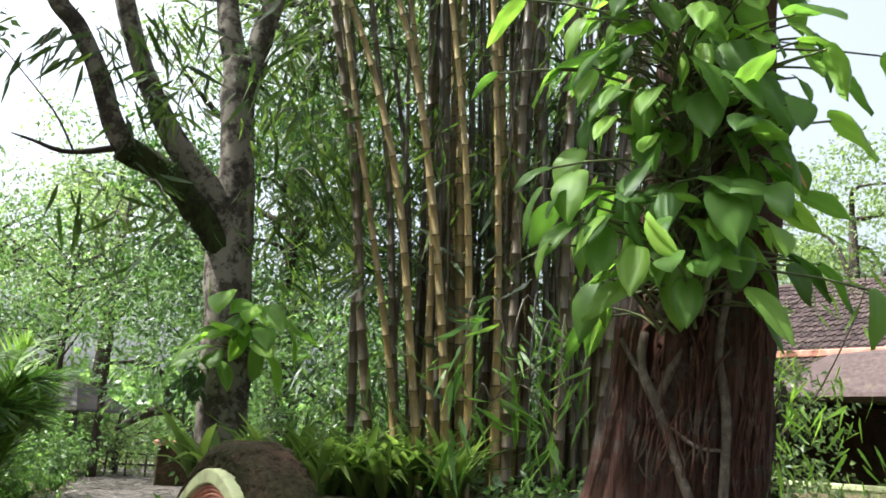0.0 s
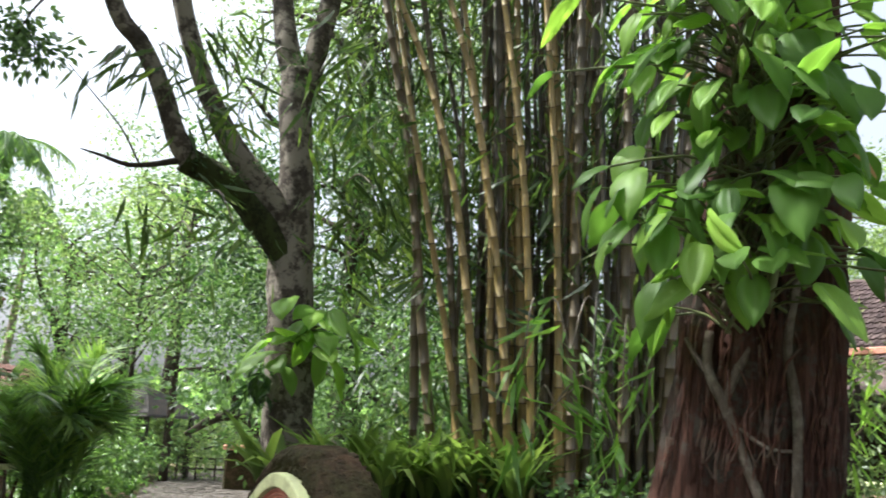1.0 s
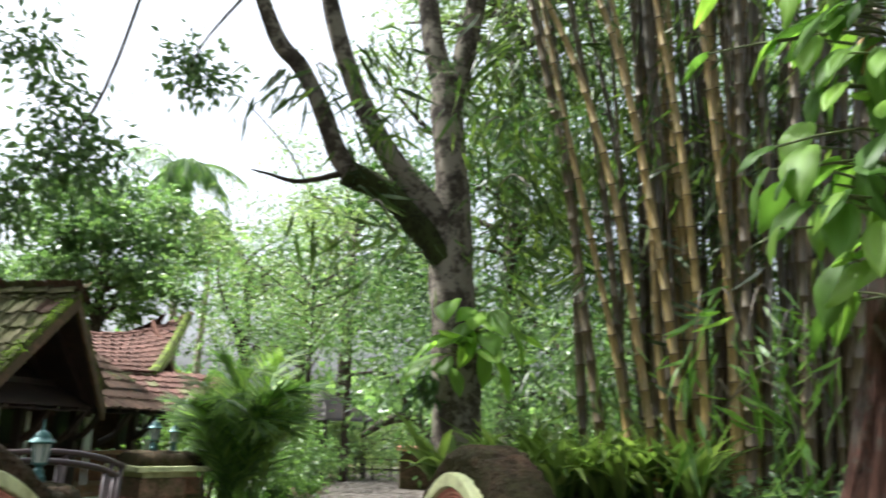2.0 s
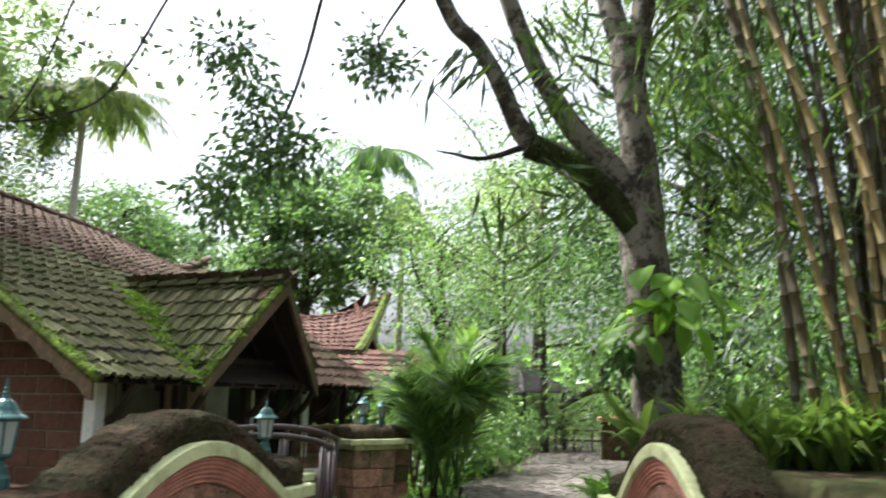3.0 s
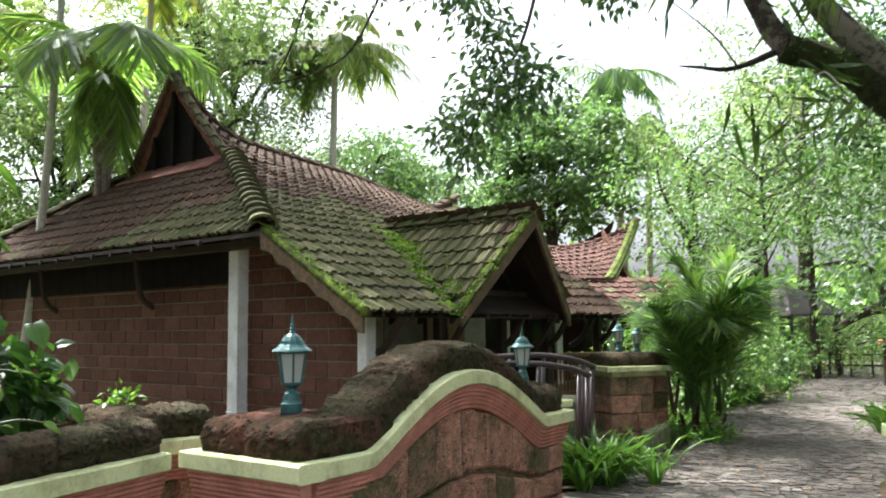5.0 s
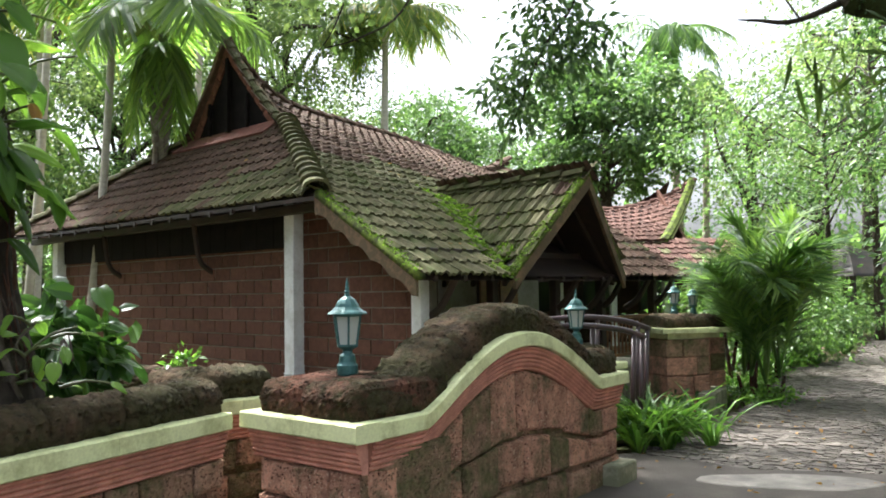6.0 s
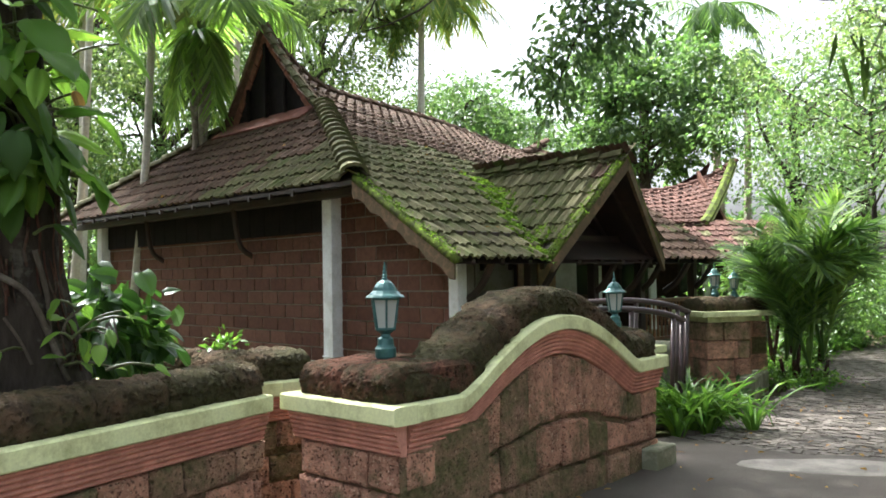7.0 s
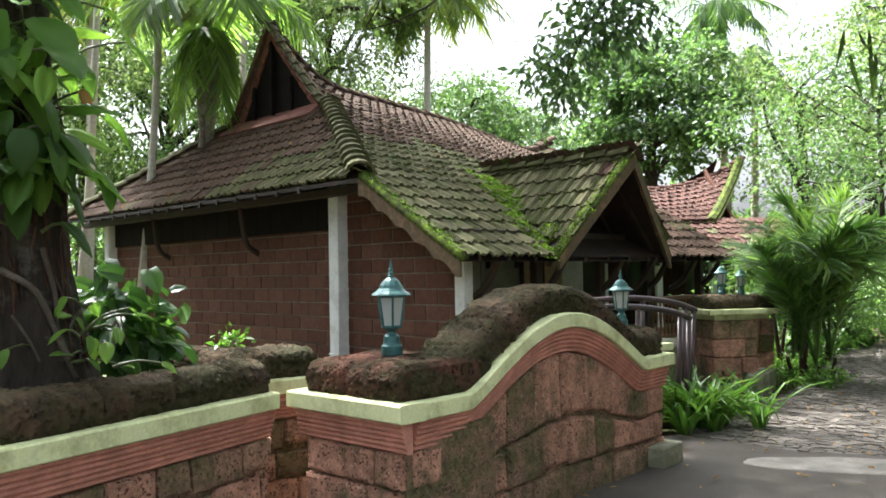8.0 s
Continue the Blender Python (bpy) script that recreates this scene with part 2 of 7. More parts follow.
L_DRY = leaf_mat("dry_leaf", (0.24, 0.12, 0.03), (0.34, 0.18, 0.05), (0.42, 0.26, 0.09), 0.6, 0.4)
# near black that paints deep shade in the gable and below the eave
M_SHADE = painted("shade_black", (0.018, 0.013, 0.011), (0.01, 0.008, 0.007), 0.9, 4, 0.45)
M_MOSSCAP = painted("moss_crust", (0.15, 0.21, 0.03), (0.055, 0.06, 0.025), 0.95, 9, 0.42, 0.2)
M_STEM = painted("green_stem", (0.12, 0.16, 0.045), (0.08, 0.09, 0.03), 0.5, 8, 0.45)


# ---- mesh helpers ----
rng = np.random.default_rng(7)


def link_mesh(name, V, F, mat, parent=None, smooth=False, label="", m=None):
    me = bpy.data.meshes.new(name)
    me.from_pydata([tuple(v) for v in V], [], [tuple(int(i) for i in f) for f in F])
    me.materials.append(mat)
    if smooth:
        me.polygons.foreach_set("use_smooth", [True] * len(me.polygons))
    ob = new(name, me)
    if parent:
        ob.parent = parent
    if m is not None:
        ob.matrix_basis = m
    if label:
        ob["label"] = label
    return ob


def fast_mesh(name, V, F, mat, parent=None, smooth=False, label=""):
    """Many like faces (all with the same number of corners) in one mesh."""
    V, F = np.asarray(V, np.float32), np.asarray(F, np.int32)
    me = bpy.data.meshes.new(name)
    n, k = F.shape
    me.vertices.add(len(V))
    me.vertices.foreach_set("co", V.ravel())
    me.loops.add(n * k)
    me.loops.foreach_set("vertex_index", F.ravel())
    me.polygons.add(n)
    me.polygons.foreach_set("loop_start", np.arange(0, n * k, k, dtype=np.int32))
    me.polygons.foreach_set("use_smooth", np.full(n, smooth))
    me.update(calc_edges=True)
    me.validate()
    me.materials.append(mat)
    ob = new(name, me)
    if parent:
        ob.parent = parent
    if label:
        ob["label"] = label
    return ob


def thing(name, label, category, m=None, group="", kind=""):
    ob = new(name)
    ob.empty_display_size = 0.1
    if m is not None:
        ob.matrix_basis = m
    return tagged(ob, label, category, group, kind)


def join(parts):
    V, F, n = [], [], 0
    for v, f in parts:
        v = np.asarray(v, float)
        V.append(v)
        F += [tuple(int(i) + n for i in q) for q in f]
        n += len(v)
    return np.concatenate(V), F


def box(x0, x1, y0, y1, z0, z1):
    V = [(x, y, z) for z in (z0, z1) for y in (y0, y1) for x in (x0, x1)]
    return np.array(V, float), [(0, 2, 3, 1), (4, 5, 7, 6), (0, 1, 5, 4), (2, 6, 7, 3), (0, 4, 6, 2), (1, 3, 7, 5)]


def bevel_box(x0, x1, y0, y1, z0, z1, b=0.01):
    """A box with chamfered edges, worn a little."""
    bm = bmesh.new()
    V, F = box(x0, x1, y0, y1, z0, z1)
    vs = [bm.verts.new(v) for v in V]
    for f in F:
        bm.faces.new([vs[i] for i in f])
    bmesh.ops.bevel(bm, geom=bm.edges[:], offset=b, segments=1, affect="EDGES")
    bm.verts.index_update()
    out = np.array([v.co[:] for v in bm.verts]), [tuple(v.index for v in f.verts) for f in bm.faces]
    bm.free()
    return out


def tube(path, radii, sides=10, wobble=0.0, scale=1.0, cap=True, ribs=0.0):
    P = np.asarray(path, float)
    n = len(P)
    radii = np.broadcast_to(radii, (n,))
    T = np.gradient(P, axis=0)
    T /= np.linalg.norm(T, axis=1)[:, None] + 1e-9
    ref = np.array([1.0, 0, 0]) if abs(T[0][0]) < 0.8 else np.array([0, 1.0, 0])
    V, F = [], []
    for i in range(n):
        a = np.cross(T[i], ref)
        a /= np.linalg.norm(a) + 1e-9
        b = np.cross(T[i], a)
        ref = np.cross(a, T[i])
        for j in range(sides):
            th = 2 * math.pi * j / sides
            d = math.cos(th) * a + math.sin(th) * b
            r = radii[i]
            if ribs:
                r *= 1 + ribs * noise.noise(Vector((math.cos(th) * 11, math.sin(th) * 11, P[i][2] * 0.6)))
            if wobble:
                r *= 1 + wobble * noise.noise(Vector(P[i] * scale + d * 1.7))
            V.append(P[i] + d * r)
    for i in range(n - 1):
        for j in range(sides):
            k = (j + 1) % sides
            F.append((i * sides + j, i * sides + k, (i + 1) * sides + k, (i + 1) * sides + j))
    if cap:
        F.append(tuple(range(sides - 1, -1, -1)))
        F.append(tuple((n - 1) * sides + j for j in range(sides)))
    return np.array(V), F


def spline(pts, n):
    """A smooth run of n points through pts."""
    P = np.asarray(pts, float)
    m = len(P)
    Q = np.vstack([2 * P[0] - P[1], P, 2 * P[-1] - P[-2]])
    out = []
    for s in np.linspace(0, m - 1 - 1e-6, n):
        i = int(s)
        t = s - i
        a, b, c, d = Q[i], Q[i + 1], Q[i + 2], Q[i + 3]
        out.append(0.5 * (2 * b + (c - a) * t + (2 * a - 5 * b + 4 * c - d) * t * t + (3 * b - a - 3 * c + d) * t ** 3))
    return np.array(out)


def lathe(profile, sides=16, square=False):
    V, F = [], []
    n = len(profile)
    for r, z in profile:
        for j in range(sides):
            th = 2 * math.pi * (j + 0.5) / sides
            V.append((r * math.cos(th), r * math.sin(th), z))
    for i in range(n - 1):
        for j in range(sides):
            k = (j + 1) % sides
            F.append((i * sides + j, i * sides + k, (i + 1) * sides + k, (i + 1) * sides + j))
    F.append(tuple(range(sides - 1, -1, -1)))
    F.append(tuple((n - 1) * sides + j for j in range(sides)))
    return np.array(V), F


def sweep(rows):
    """Skin between equal closed sections; ends filled."""
    V = np.concatenate([np.asarray(r, float) for r in rows])
    k, n = len(rows[0]), len(rows)
    F = []
    for i in range(n - 1):
        for j in range(k):
            q = (j + 1) % k
            F.append((i * k + j, i * k + q, (i + 1) * k + q, (i + 1) * k + j))
    F.append(tuple(range(k - 1, -1, -1)))
    F.append(tuple((n - 1) * k + j for j in range(k)))
    return V, F


def frame2(p, q, z=0.0):
    """The pose of a run that starts at p and goes to q on the ground."""
    return pose(p[0], p[1], z, 0, 0, math.degrees(math.atan2(q[1] - p[1], q[0] - p[0])))


# ---- leaves ----
def leaf_shape(width, fold=0.15, droop=0.2, heart=0.0):
    """A leaf one metre long along +y, folded on its midrib, of quads."""
    ys = [0.0, 0.08, 0.22, 0.4, 0.6, 0.78, 0.91, 1.0]
    ws = [0.05, 0.55 + heart * 0.4, 0.9, 1.0, 0.86, 0.55, 0.24, 0.01]
    V, F = [], []
    for y, w in zip(ys, ws):
        z = -droop * y * y
        back = -heart * 0.22 if 0 < y < 0.2 else 0
        for q in (-1, -0.6, -0.12, 0, 0.12, 0.6, 1):
            lift = fold * width * w * (abs(q) if abs(q) < 0.7 else 0.62) - (0.02 if q == 0 else 0)
            V.append((q * w * width, y + back * abs(q), z + lift + 0.015 * math.sin(9 * y + 2 * q)))
    for i in range(len(ys) - 1):
        for j in range(6):
            a = 7 * i + j
            F.append((a, a + 1, a + 8, a + 7))
    return np.array(V), np.array(F)


def small_leaf(width, fold=0.2, droop=0.15):
    V = np.array([(0, 0, 0), (-width, 0.42, fold * width), (0, 0.45, -droop * 0.2), (width, 0.42, fold * width), (0, 1, -droop)])
    return V, np.array([(0, 2, 4, 1), (0, 3, 4, 2)])


def blade_leaf(width):
    V = np.array([(-width * 0.4, 0, 0), (width * 0.4, 0, 0), (width, 0.35, 0.02), (0, 1, -0.22), (-width, 0.35, 0.02)])
    return V, np.array([(0, 1, 2, 4), (4, 2, 3, 3)])


def orient(dirs, ups):
    """Rotations that turn +y to dirs, with +z near ups."""
    d = dirs / (np.linalg.norm(dirs, axis=1)[:, None] + 1e-9)
    x = np.cross(d, ups)
    x /= np.linalg.norm(x, axis=1)[:, None] + 1e-9
    z = np.cross(x, d)
    return np.stack([x, d, z], axis=2)


def scatter(shape, locs, dirs, ups, sizes):
    V0, F0 = shape
    Rm = orient(np.asarray(dirs, float), np.asarray(ups, float))
    V = np.einsum("nij,kj->nki", Rm, V0) * np.asarray(sizes)[:, None, None] + np.asarray(locs)[:, None, :]
    n, k = len(locs), len(V0)
    F = (F0[None] + (np.arange(n) * k)[:, None, None]).reshape(-1, F0.shape[1])
    return V.reshape(-1, 3), F


def jitter_up(n, amount=0.6):
    u = rng.normal(0, amount, (n, 3))
    u[:, 2] += 1
    return u


S_SMALL = small_leaf(0.24)
S_ROUND = small_leaf(0.34)
S_HEART = leaf_shape(0.36, 0.22, 0.28, 0.5)
def ovate_leaf(width, curl, droop):
    """A broad glossy leaf one metre long along +y, creased on its midrib, edges rolled and waved."""
    ys = np.array([0.0, 0.05, 0.14, 0.28, 0.45, 0.62, 0.78, 0.9, 1.0])
    ws = np.array([0.10, 0.52, 0.82, 0.99, 1.0, 0.86, 0.58, 0.28, 0.01])
    V, F = [], []
    for y, w in zip(ys, ws):
        for q in (-1, -0.66, -0.3, 0, 0.3, 0.66, 1):
            a = abs(q)
            z = curl * width * (0.75 * a - 0.62 * a * a * a) * w - droop * y * y * (0.75 + 0.25 * a) + 0.018 * math.sin(11 * y + 3 * q) * a
            V.append((q * w * width * (1 - 0.12 * curl * a), y - 0.07 * a * (y < 0.2), z))
    for i in range(len(ys) - 1):
        for j in range(6):
            a = 7 * i + j
            F.append((a, a + 1, a + 8, a + 7))
    return np.array(V), np.array(F)


S_OVATES = [ovate_leaf(0.30, 0.9, 0.22), ovate_leaf(0.34, 0.45, 0.42), ovate_leaf(0.27, 1.2, 0.1)]
S_LANCE = small_leaf(0.17, 0.25, 0.22)
S_BLADE = (np.array([(-0.025, 0, 0), (0.025, 0, 0), (0.04, 0.35, 0.01), (-0.04, 0.35, 0.01), (0.012, 1, -0.2), (-0.012, 1, -0.2)]),
           np.array([(0, 1, 2, 3), (3, 2, 4, 5)]))


# ---- ground, road and apron ----
def grid_sheet(name, x0, x1, y0, y1, nx, ny, zf, mat, label, category):
    xs, ys = np.linspace(x0, x1, nx), np.linspace(y0, y1, ny)
    V = [(x, y, zf(x, y)) for y in ys for x in xs]
    F = [(j * nx + i, j * nx + i + 1, (j + 1) * nx + i + 1, (j + 1) * nx + i) for j in range(ny - 1) for i in range(nx - 1)]
    ob = link_mesh(name, V, F, mat, smooth=True)
    return tagged(ob, label, category, kind="structure")


# the ground: one sheet, fine near the standpoint and coarse towards the horizon
gx = np.concatenate([-np.geomspace(900, 32, 10), np.linspace(-30, 40, 71), np.geomspace(42, 900, 10)])
gV = [(x, y, -0.03 + 0.025 * noise.noise(Vector((x * 0.3, y * 0.3, 0)))) for y in gx for x in gx]
gn = len(gx)
gF = [(j * gn + i, j * gn + i + 1, (j + 1) * gn + i + 1, (j + 1) * gn + i) for j in range(gn - 1) for i in range(gn - 1)]
tagged(link_mesh("ground", gV, gF, M_SOIL, smooth=True), "dark garden soil with patches of low grass", "ground", kind="structure")

ROAD = spline([(0.6, 4.2), (3.2, 7.1), (6.0, 10.5), (7.4, 12.6), (9.0, 15.1), (12.4, 18.6), (17.0, 25.0), (24.0, 33.0)], 60)


def strip(path, halves, z):
    T = np.gradient(path, axis=0)
    T /= np.linalg.norm(T, axis=1)[:, None]
    N = np.stack([-T[:, 1], T[:, 0]], 1)
    return path + N * halves[:, None], path - N * halves[:, None]


# ---- laterite garden walls ----
def wall_run(parent, L, thick, bump, seed, cope=True, base=0.66, ends=(0.0, 0.0), first_mat=None, cope_mat=None):
    """One straight run: x along, front face at y = 0, z up. bump(s) lifts the top into an arch."""
    rr = random.Random(seed)
    ss = np.linspace(0, L, max(8, int(L / 0.07)))

    def top(s):
        return base + bump(s)

    # core
    rows = [[(s, 0.025, -0.05), (s, thick, -0.05), (s, thick, top(s) + 0.1), (s, 0.025, top(s) + 0.1)] for s in ss]
    V, F = sweep(rows)
    link_mesh("core", V, F, M_LATM, parent)
    def level(f, x):
        return f * base + f ** 2.4 * bump(x)

    # blocks in three courses, the upper ones filling the arch
    for i, (f0, f1) in enumerate(((0.0, 0.36), (0.36, 0.68), (0.68, 1.0))):
        s = -rr.random() * 0.2
        while s < L:
            w = rr.uniform(0.24, 0.42)
            lean0, lean1 = rr.uniform(-0.018, 0.018), rr.uniform(-0.018, 0.018)
            a, b = max(0.0, s) + 0.003, min(L, s + w) - 0.003
            s += w
            if b - a < 0.05:
                continue
            out = rr.uniform(-0.010, 0.016)
            j0, j1 = rr.uniform(-0.02, 0.03) * (i > 0), rr.uniform(-0.03, 0.02) * (i < 2)
            xs = np.linspace(a, b, 6)
            ring = []
            for depth, inset in ((0.05, 0.0), (0.006 - out, 0.004), (-0.010 - out, 0.012), (-0.018 - out, 0.03)):
                lo, hi = [], []
                for x in xs:
                    xx = a + inset + (x - a) * (b - a - 2 * inset) / (b - a)
                    n1 = 0.012 * noise.noise(Vector((xx * 9, i * 5.1 + seed, depth * 20))) + 0.007 * noise.noise(Vector((xx * 31, i * 5.1 + seed, depth * 40)))
                    lo.append((xx, depth + n1, level(f0, x) + 0.003 + inset + 0.5 * n1 + max(0, j0)))
                    hi.append((xx + lean0 + (lean1 - lean0) * (x - a) / (b - a), depth - n1, level(f1, x) - 0.003 - inset + n1 + min(0, j1)))
                ring.append(lo + hi[::-1])
            V, F = sweep(ring)
            mat = first_mat if first_mat and rr.random() < 0.75 else (M_LAT if rr.random() < 0.45 else M_LATM)
            link_mesh("block", V, F, mat, parent)
    # reeded terracotta moulding
    prof = [(0.03, 0.0)]
    for k in range(6):
        y, z = -0.012 - 0.009 * k, 0.03 * k
        prof += [(y, z + 0.004), (y - 0.010, z + 0.012), (y - 0.010, z + 0.020), (y, z + 0.027)]
    prof += [(0.03, 0.18)]
    x0, x1 = -ends[0] * 0.05, L + ends[1] * 0.05
    sm = np.linspace(x0, x1, len(ss) + 6)
    V, F = sweep([[(s, y, top(np.clip(s, 0, L)) + z) for y, z in prof] for s in sm])
    link_mesh("moulding", V, F, M_TERRA, parent, label="reeded terracotta moulding")
    # painted band, in lengths
    cuts = sorted({x0 - 0.04 * ends[0], x1 + 0.04 * ends[1], *[L * q for q in ((0.31, 0.62) if L > 2 else (0.5,))]})
    for a, b in zip(cuts, cuts[1:]):
        sb = np.linspace(a + 0.001, b - 0.001, max(4, int((b - a) / 0.05)))
        rows = []
        for s in sb:
            z = top(np.clip(s, 0, L)) + 0.18
            w = 0.003 * noise.noise(Vector((s * 7, seed, 2)))
            rows.append([(s, 0.10, z), (s, -0.088 + w, z), (s, -0.096 + w, z + 0.008), (s, -0.096 + w, z + 0.092), (s, -0.086 + w, z + 0.102), (s, 0.10, z + 0.104)])
        V, F = sweep(rows)
        link_mesh("band", V, F, M_CAP, parent, label="pale lime painted band")
    # rounded coping stones
    if cope:
        s = 0.0
        while s < L - 0.05:
            w = min(rr.uniform(0.36, 0.6), L - s)
            if L - s - w < 0.15:
                w = L - s
            n = max(6, int(w / 0.024))
            rows = []
            prof = ((-0.015, 0.0), (-0.03, 0.05), (-0.03, 0.13), (-0.005, 0.175), (0.06, 0.205), (thick - 0.09, 0.205), (thick - 0.02, 0.175), (thick + 0.01, 0.12), (thick, 0.0))
            prof = np.stack([np.interp(np.linspace(0, 8, 32), np.arange(9), [q[c] for q in prof]) for c in (0, 1)], 1)
            for k in range(n):
                x = s + 0.002 + (w - 0.004) * k / (n - 1)
                e = min(k, n - 1 - k)
                sh = 0.86 if e == 0 else 0.985 if e == 1 else 1.0
                z = top(np.clip(x, 0, L)) + 0.275
                dz = (top(min(L, x + 0.02)) - top(max(0, x - 0.02))) / 0.04
                nx, nz = -dz / math.hypot(1, dz), 1 / math.hypot(1, dz)
                sec = []
                for y, h in prof:
                    q = 0.016 * noise.noise(Vector((x * 5 + seed, y * 6, h * 6))) + 0.014 * noise.noise(Vector((x * 17, y * 19 + seed, h * 18))) + 0.022 * noise.noise(Vector((x * 43, y * 43 + seed, h * 43)))
                    hh = h * sh + (q if h > 0 else 0)
                    yy = thick / 2 + (y - thick / 2) * (sh * 0.5 + 0.5) + q
                    sec.append((x + nx * hh, yy, z + nz * hh))
                rows.append(sec)
            V, F = sweep(rows)
            link_mesh("coping_stone", V, F, cope_mat or M_COPE, parent)
            s += w


def arch(s0, s1, h):
    def f(s):
        t = (s - s0) / (s1 - s0)
        return h * math.sin(math.pi * t) ** 1.08 if 0 < t < 1 else 0.0
    return f


def flat(s):
    return 0.0


def garden_wall(name, label, p, q, thick, bump, seed, **kw):
    L = math.dist(p, q)
    w = thing(name, label, "garden wall", frame2(p, q))
    wall_run(w, L, thick, bump, seed, **kw)
    return w, L


GW0, GW1 = (-0.24, 4.62), (1.84, 7.15)
gate_wall, gl = garden_wall("gate_wall", "arched laterite gate wall with lime band and mossy coping", (GW0[0] + 0.044, GW0[1] + 0.054), GW1, 0.42, arch(0.46, 2.76, 0.42), 3, ends=(0, 1))
link_mesh("plinth", *bevel_box(gl - 0.32, gl + 0.06, -0.16, 0.3, -0.04, 0.2, 0.012), M_PLINTH, gate_wall, label="pale green plaster plinth")
ret = (-0.86, 5.215)
end_wall, el = garden_wall("gate_wall_end", "laterite end pier of the gate wall below a lantern", ret, GW0, 0.78, flat, 11, ends=(1, 1), first_mat=M_LAT, cope_mat=M_COPER)
planter_wall, _ = garden_wall("planter_wall", "low laterite planter wall with lime band and dark coping", (-1.93, 3.62), (-1.10, 5.18), 0.30, flat, 5, ends=(1, 0))
garden_wall("planter_wall", "laterite planter wall with red moulding and coping", (-3.4, 4.35), (-2.0, 3.66), 0.30, flat, 6, ends=(0, 0))
garden_wall("planter_wall", "short laterite planter wall beside the gate pier", (-1.34, 5.70), (-0.92, 6.02), 0.45, flat, 8, ends=(1, 1))
garden_wall("planter_wall", "dark laterite rear planter wall", (-3.3, 6.6), (-1.32, 5.72), 0.3, flat, 9)

RW0, RW1 = (3.30, 2.95), (4.28, 6.15)
right_wall, _ = garden_wall("gate_wall", "arched laterite gate wall below a grey tree trunk", (RW1[0], RW1[1]), (RW0[0], RW0[1]), 0.42, arch(0.36, 2.2, 0.5), 21, ends=(1, 1), first_mat=M_LAT, base=0.59)
garden_wall("planter_wall", "low laterite bed wall with a pale band", (5.9, 6.35), (7.6, 5.45), 0.3, flat, 23, cope=False)


def pier(label, x, y, w, h, turn, seed):
    rr = random.Random(seed)
    p = thing("gate_pier", label, "gate pier", pose(x, y, 0, 0, 0, turn), group="gate piers")
    z, n = -0.03, 4
    dz = (h - 0.33 + 0.03) / n
    for i in range(n):
        cut = rr.uniform(-0.1, 0.15)
        for a, b in ((-w / 2, cut), (cut, w / 2)):
            g = rr.uniform(-0.008, 0.008)
            link_mesh("block", *bevel_box(a + 0.004, b - 0.004, -w / 2 - g, w / 2 + g, z + 0.004, z + dz - 0.004, 0.014), M_LAT if rr.random() < 0.7 else M_LATM, p)
        z += dz
    link_mesh("neck", *bevel_box(-w / 2 + 0.05, w / 2 - 0.05, -w / 2 + 0.05, w / 2 - 0.05, z - 0.002, z + 0.08, 0.006), M_CAP, p, label="pale lime painted neck")
    z += 0.078
    link_mesh("band", *bevel_box(-w / 2 - 0.1, w / 2 + 0.1, -w / 2 - 0.1, w / 2 + 0.1, z, z + 0.075, 0.008), M_CAP, p, label="pale lime painted band")
    z += 0.073
    V, F = [], []
    for sx in (-1, 1):
        xs = np.linspace(0.004, w / 2 + 0.01, 5) * sx
        rows = []
        for k, x in enumerate(xs):
            sh = (1, 1, 1, 0.96, 0.8)[k]
            sec = []
            for yy, hh in ((-0.5, 0), (-0.52, 0.06), (-0.47, 0.13), (-0.3, 0.18), (0, 0.19), (0.3, 0.18), (0.47, 0.13), (0.52, 0.06), (0.5, 0)):
                q = 0.02 * noise.noise(Vector((x * 8 + seed, yy * 5, hh * 9)))
                sec.append((x, yy * w * 1.02 + q, z + hh * sh + (q if hh else 0)))
            rows.append(sec if sx < 0 else sec[::-1])
        link_mesh("coping_stone", *sweep(rows), M_COPE, p, smooth=True)
    return z + 0.19


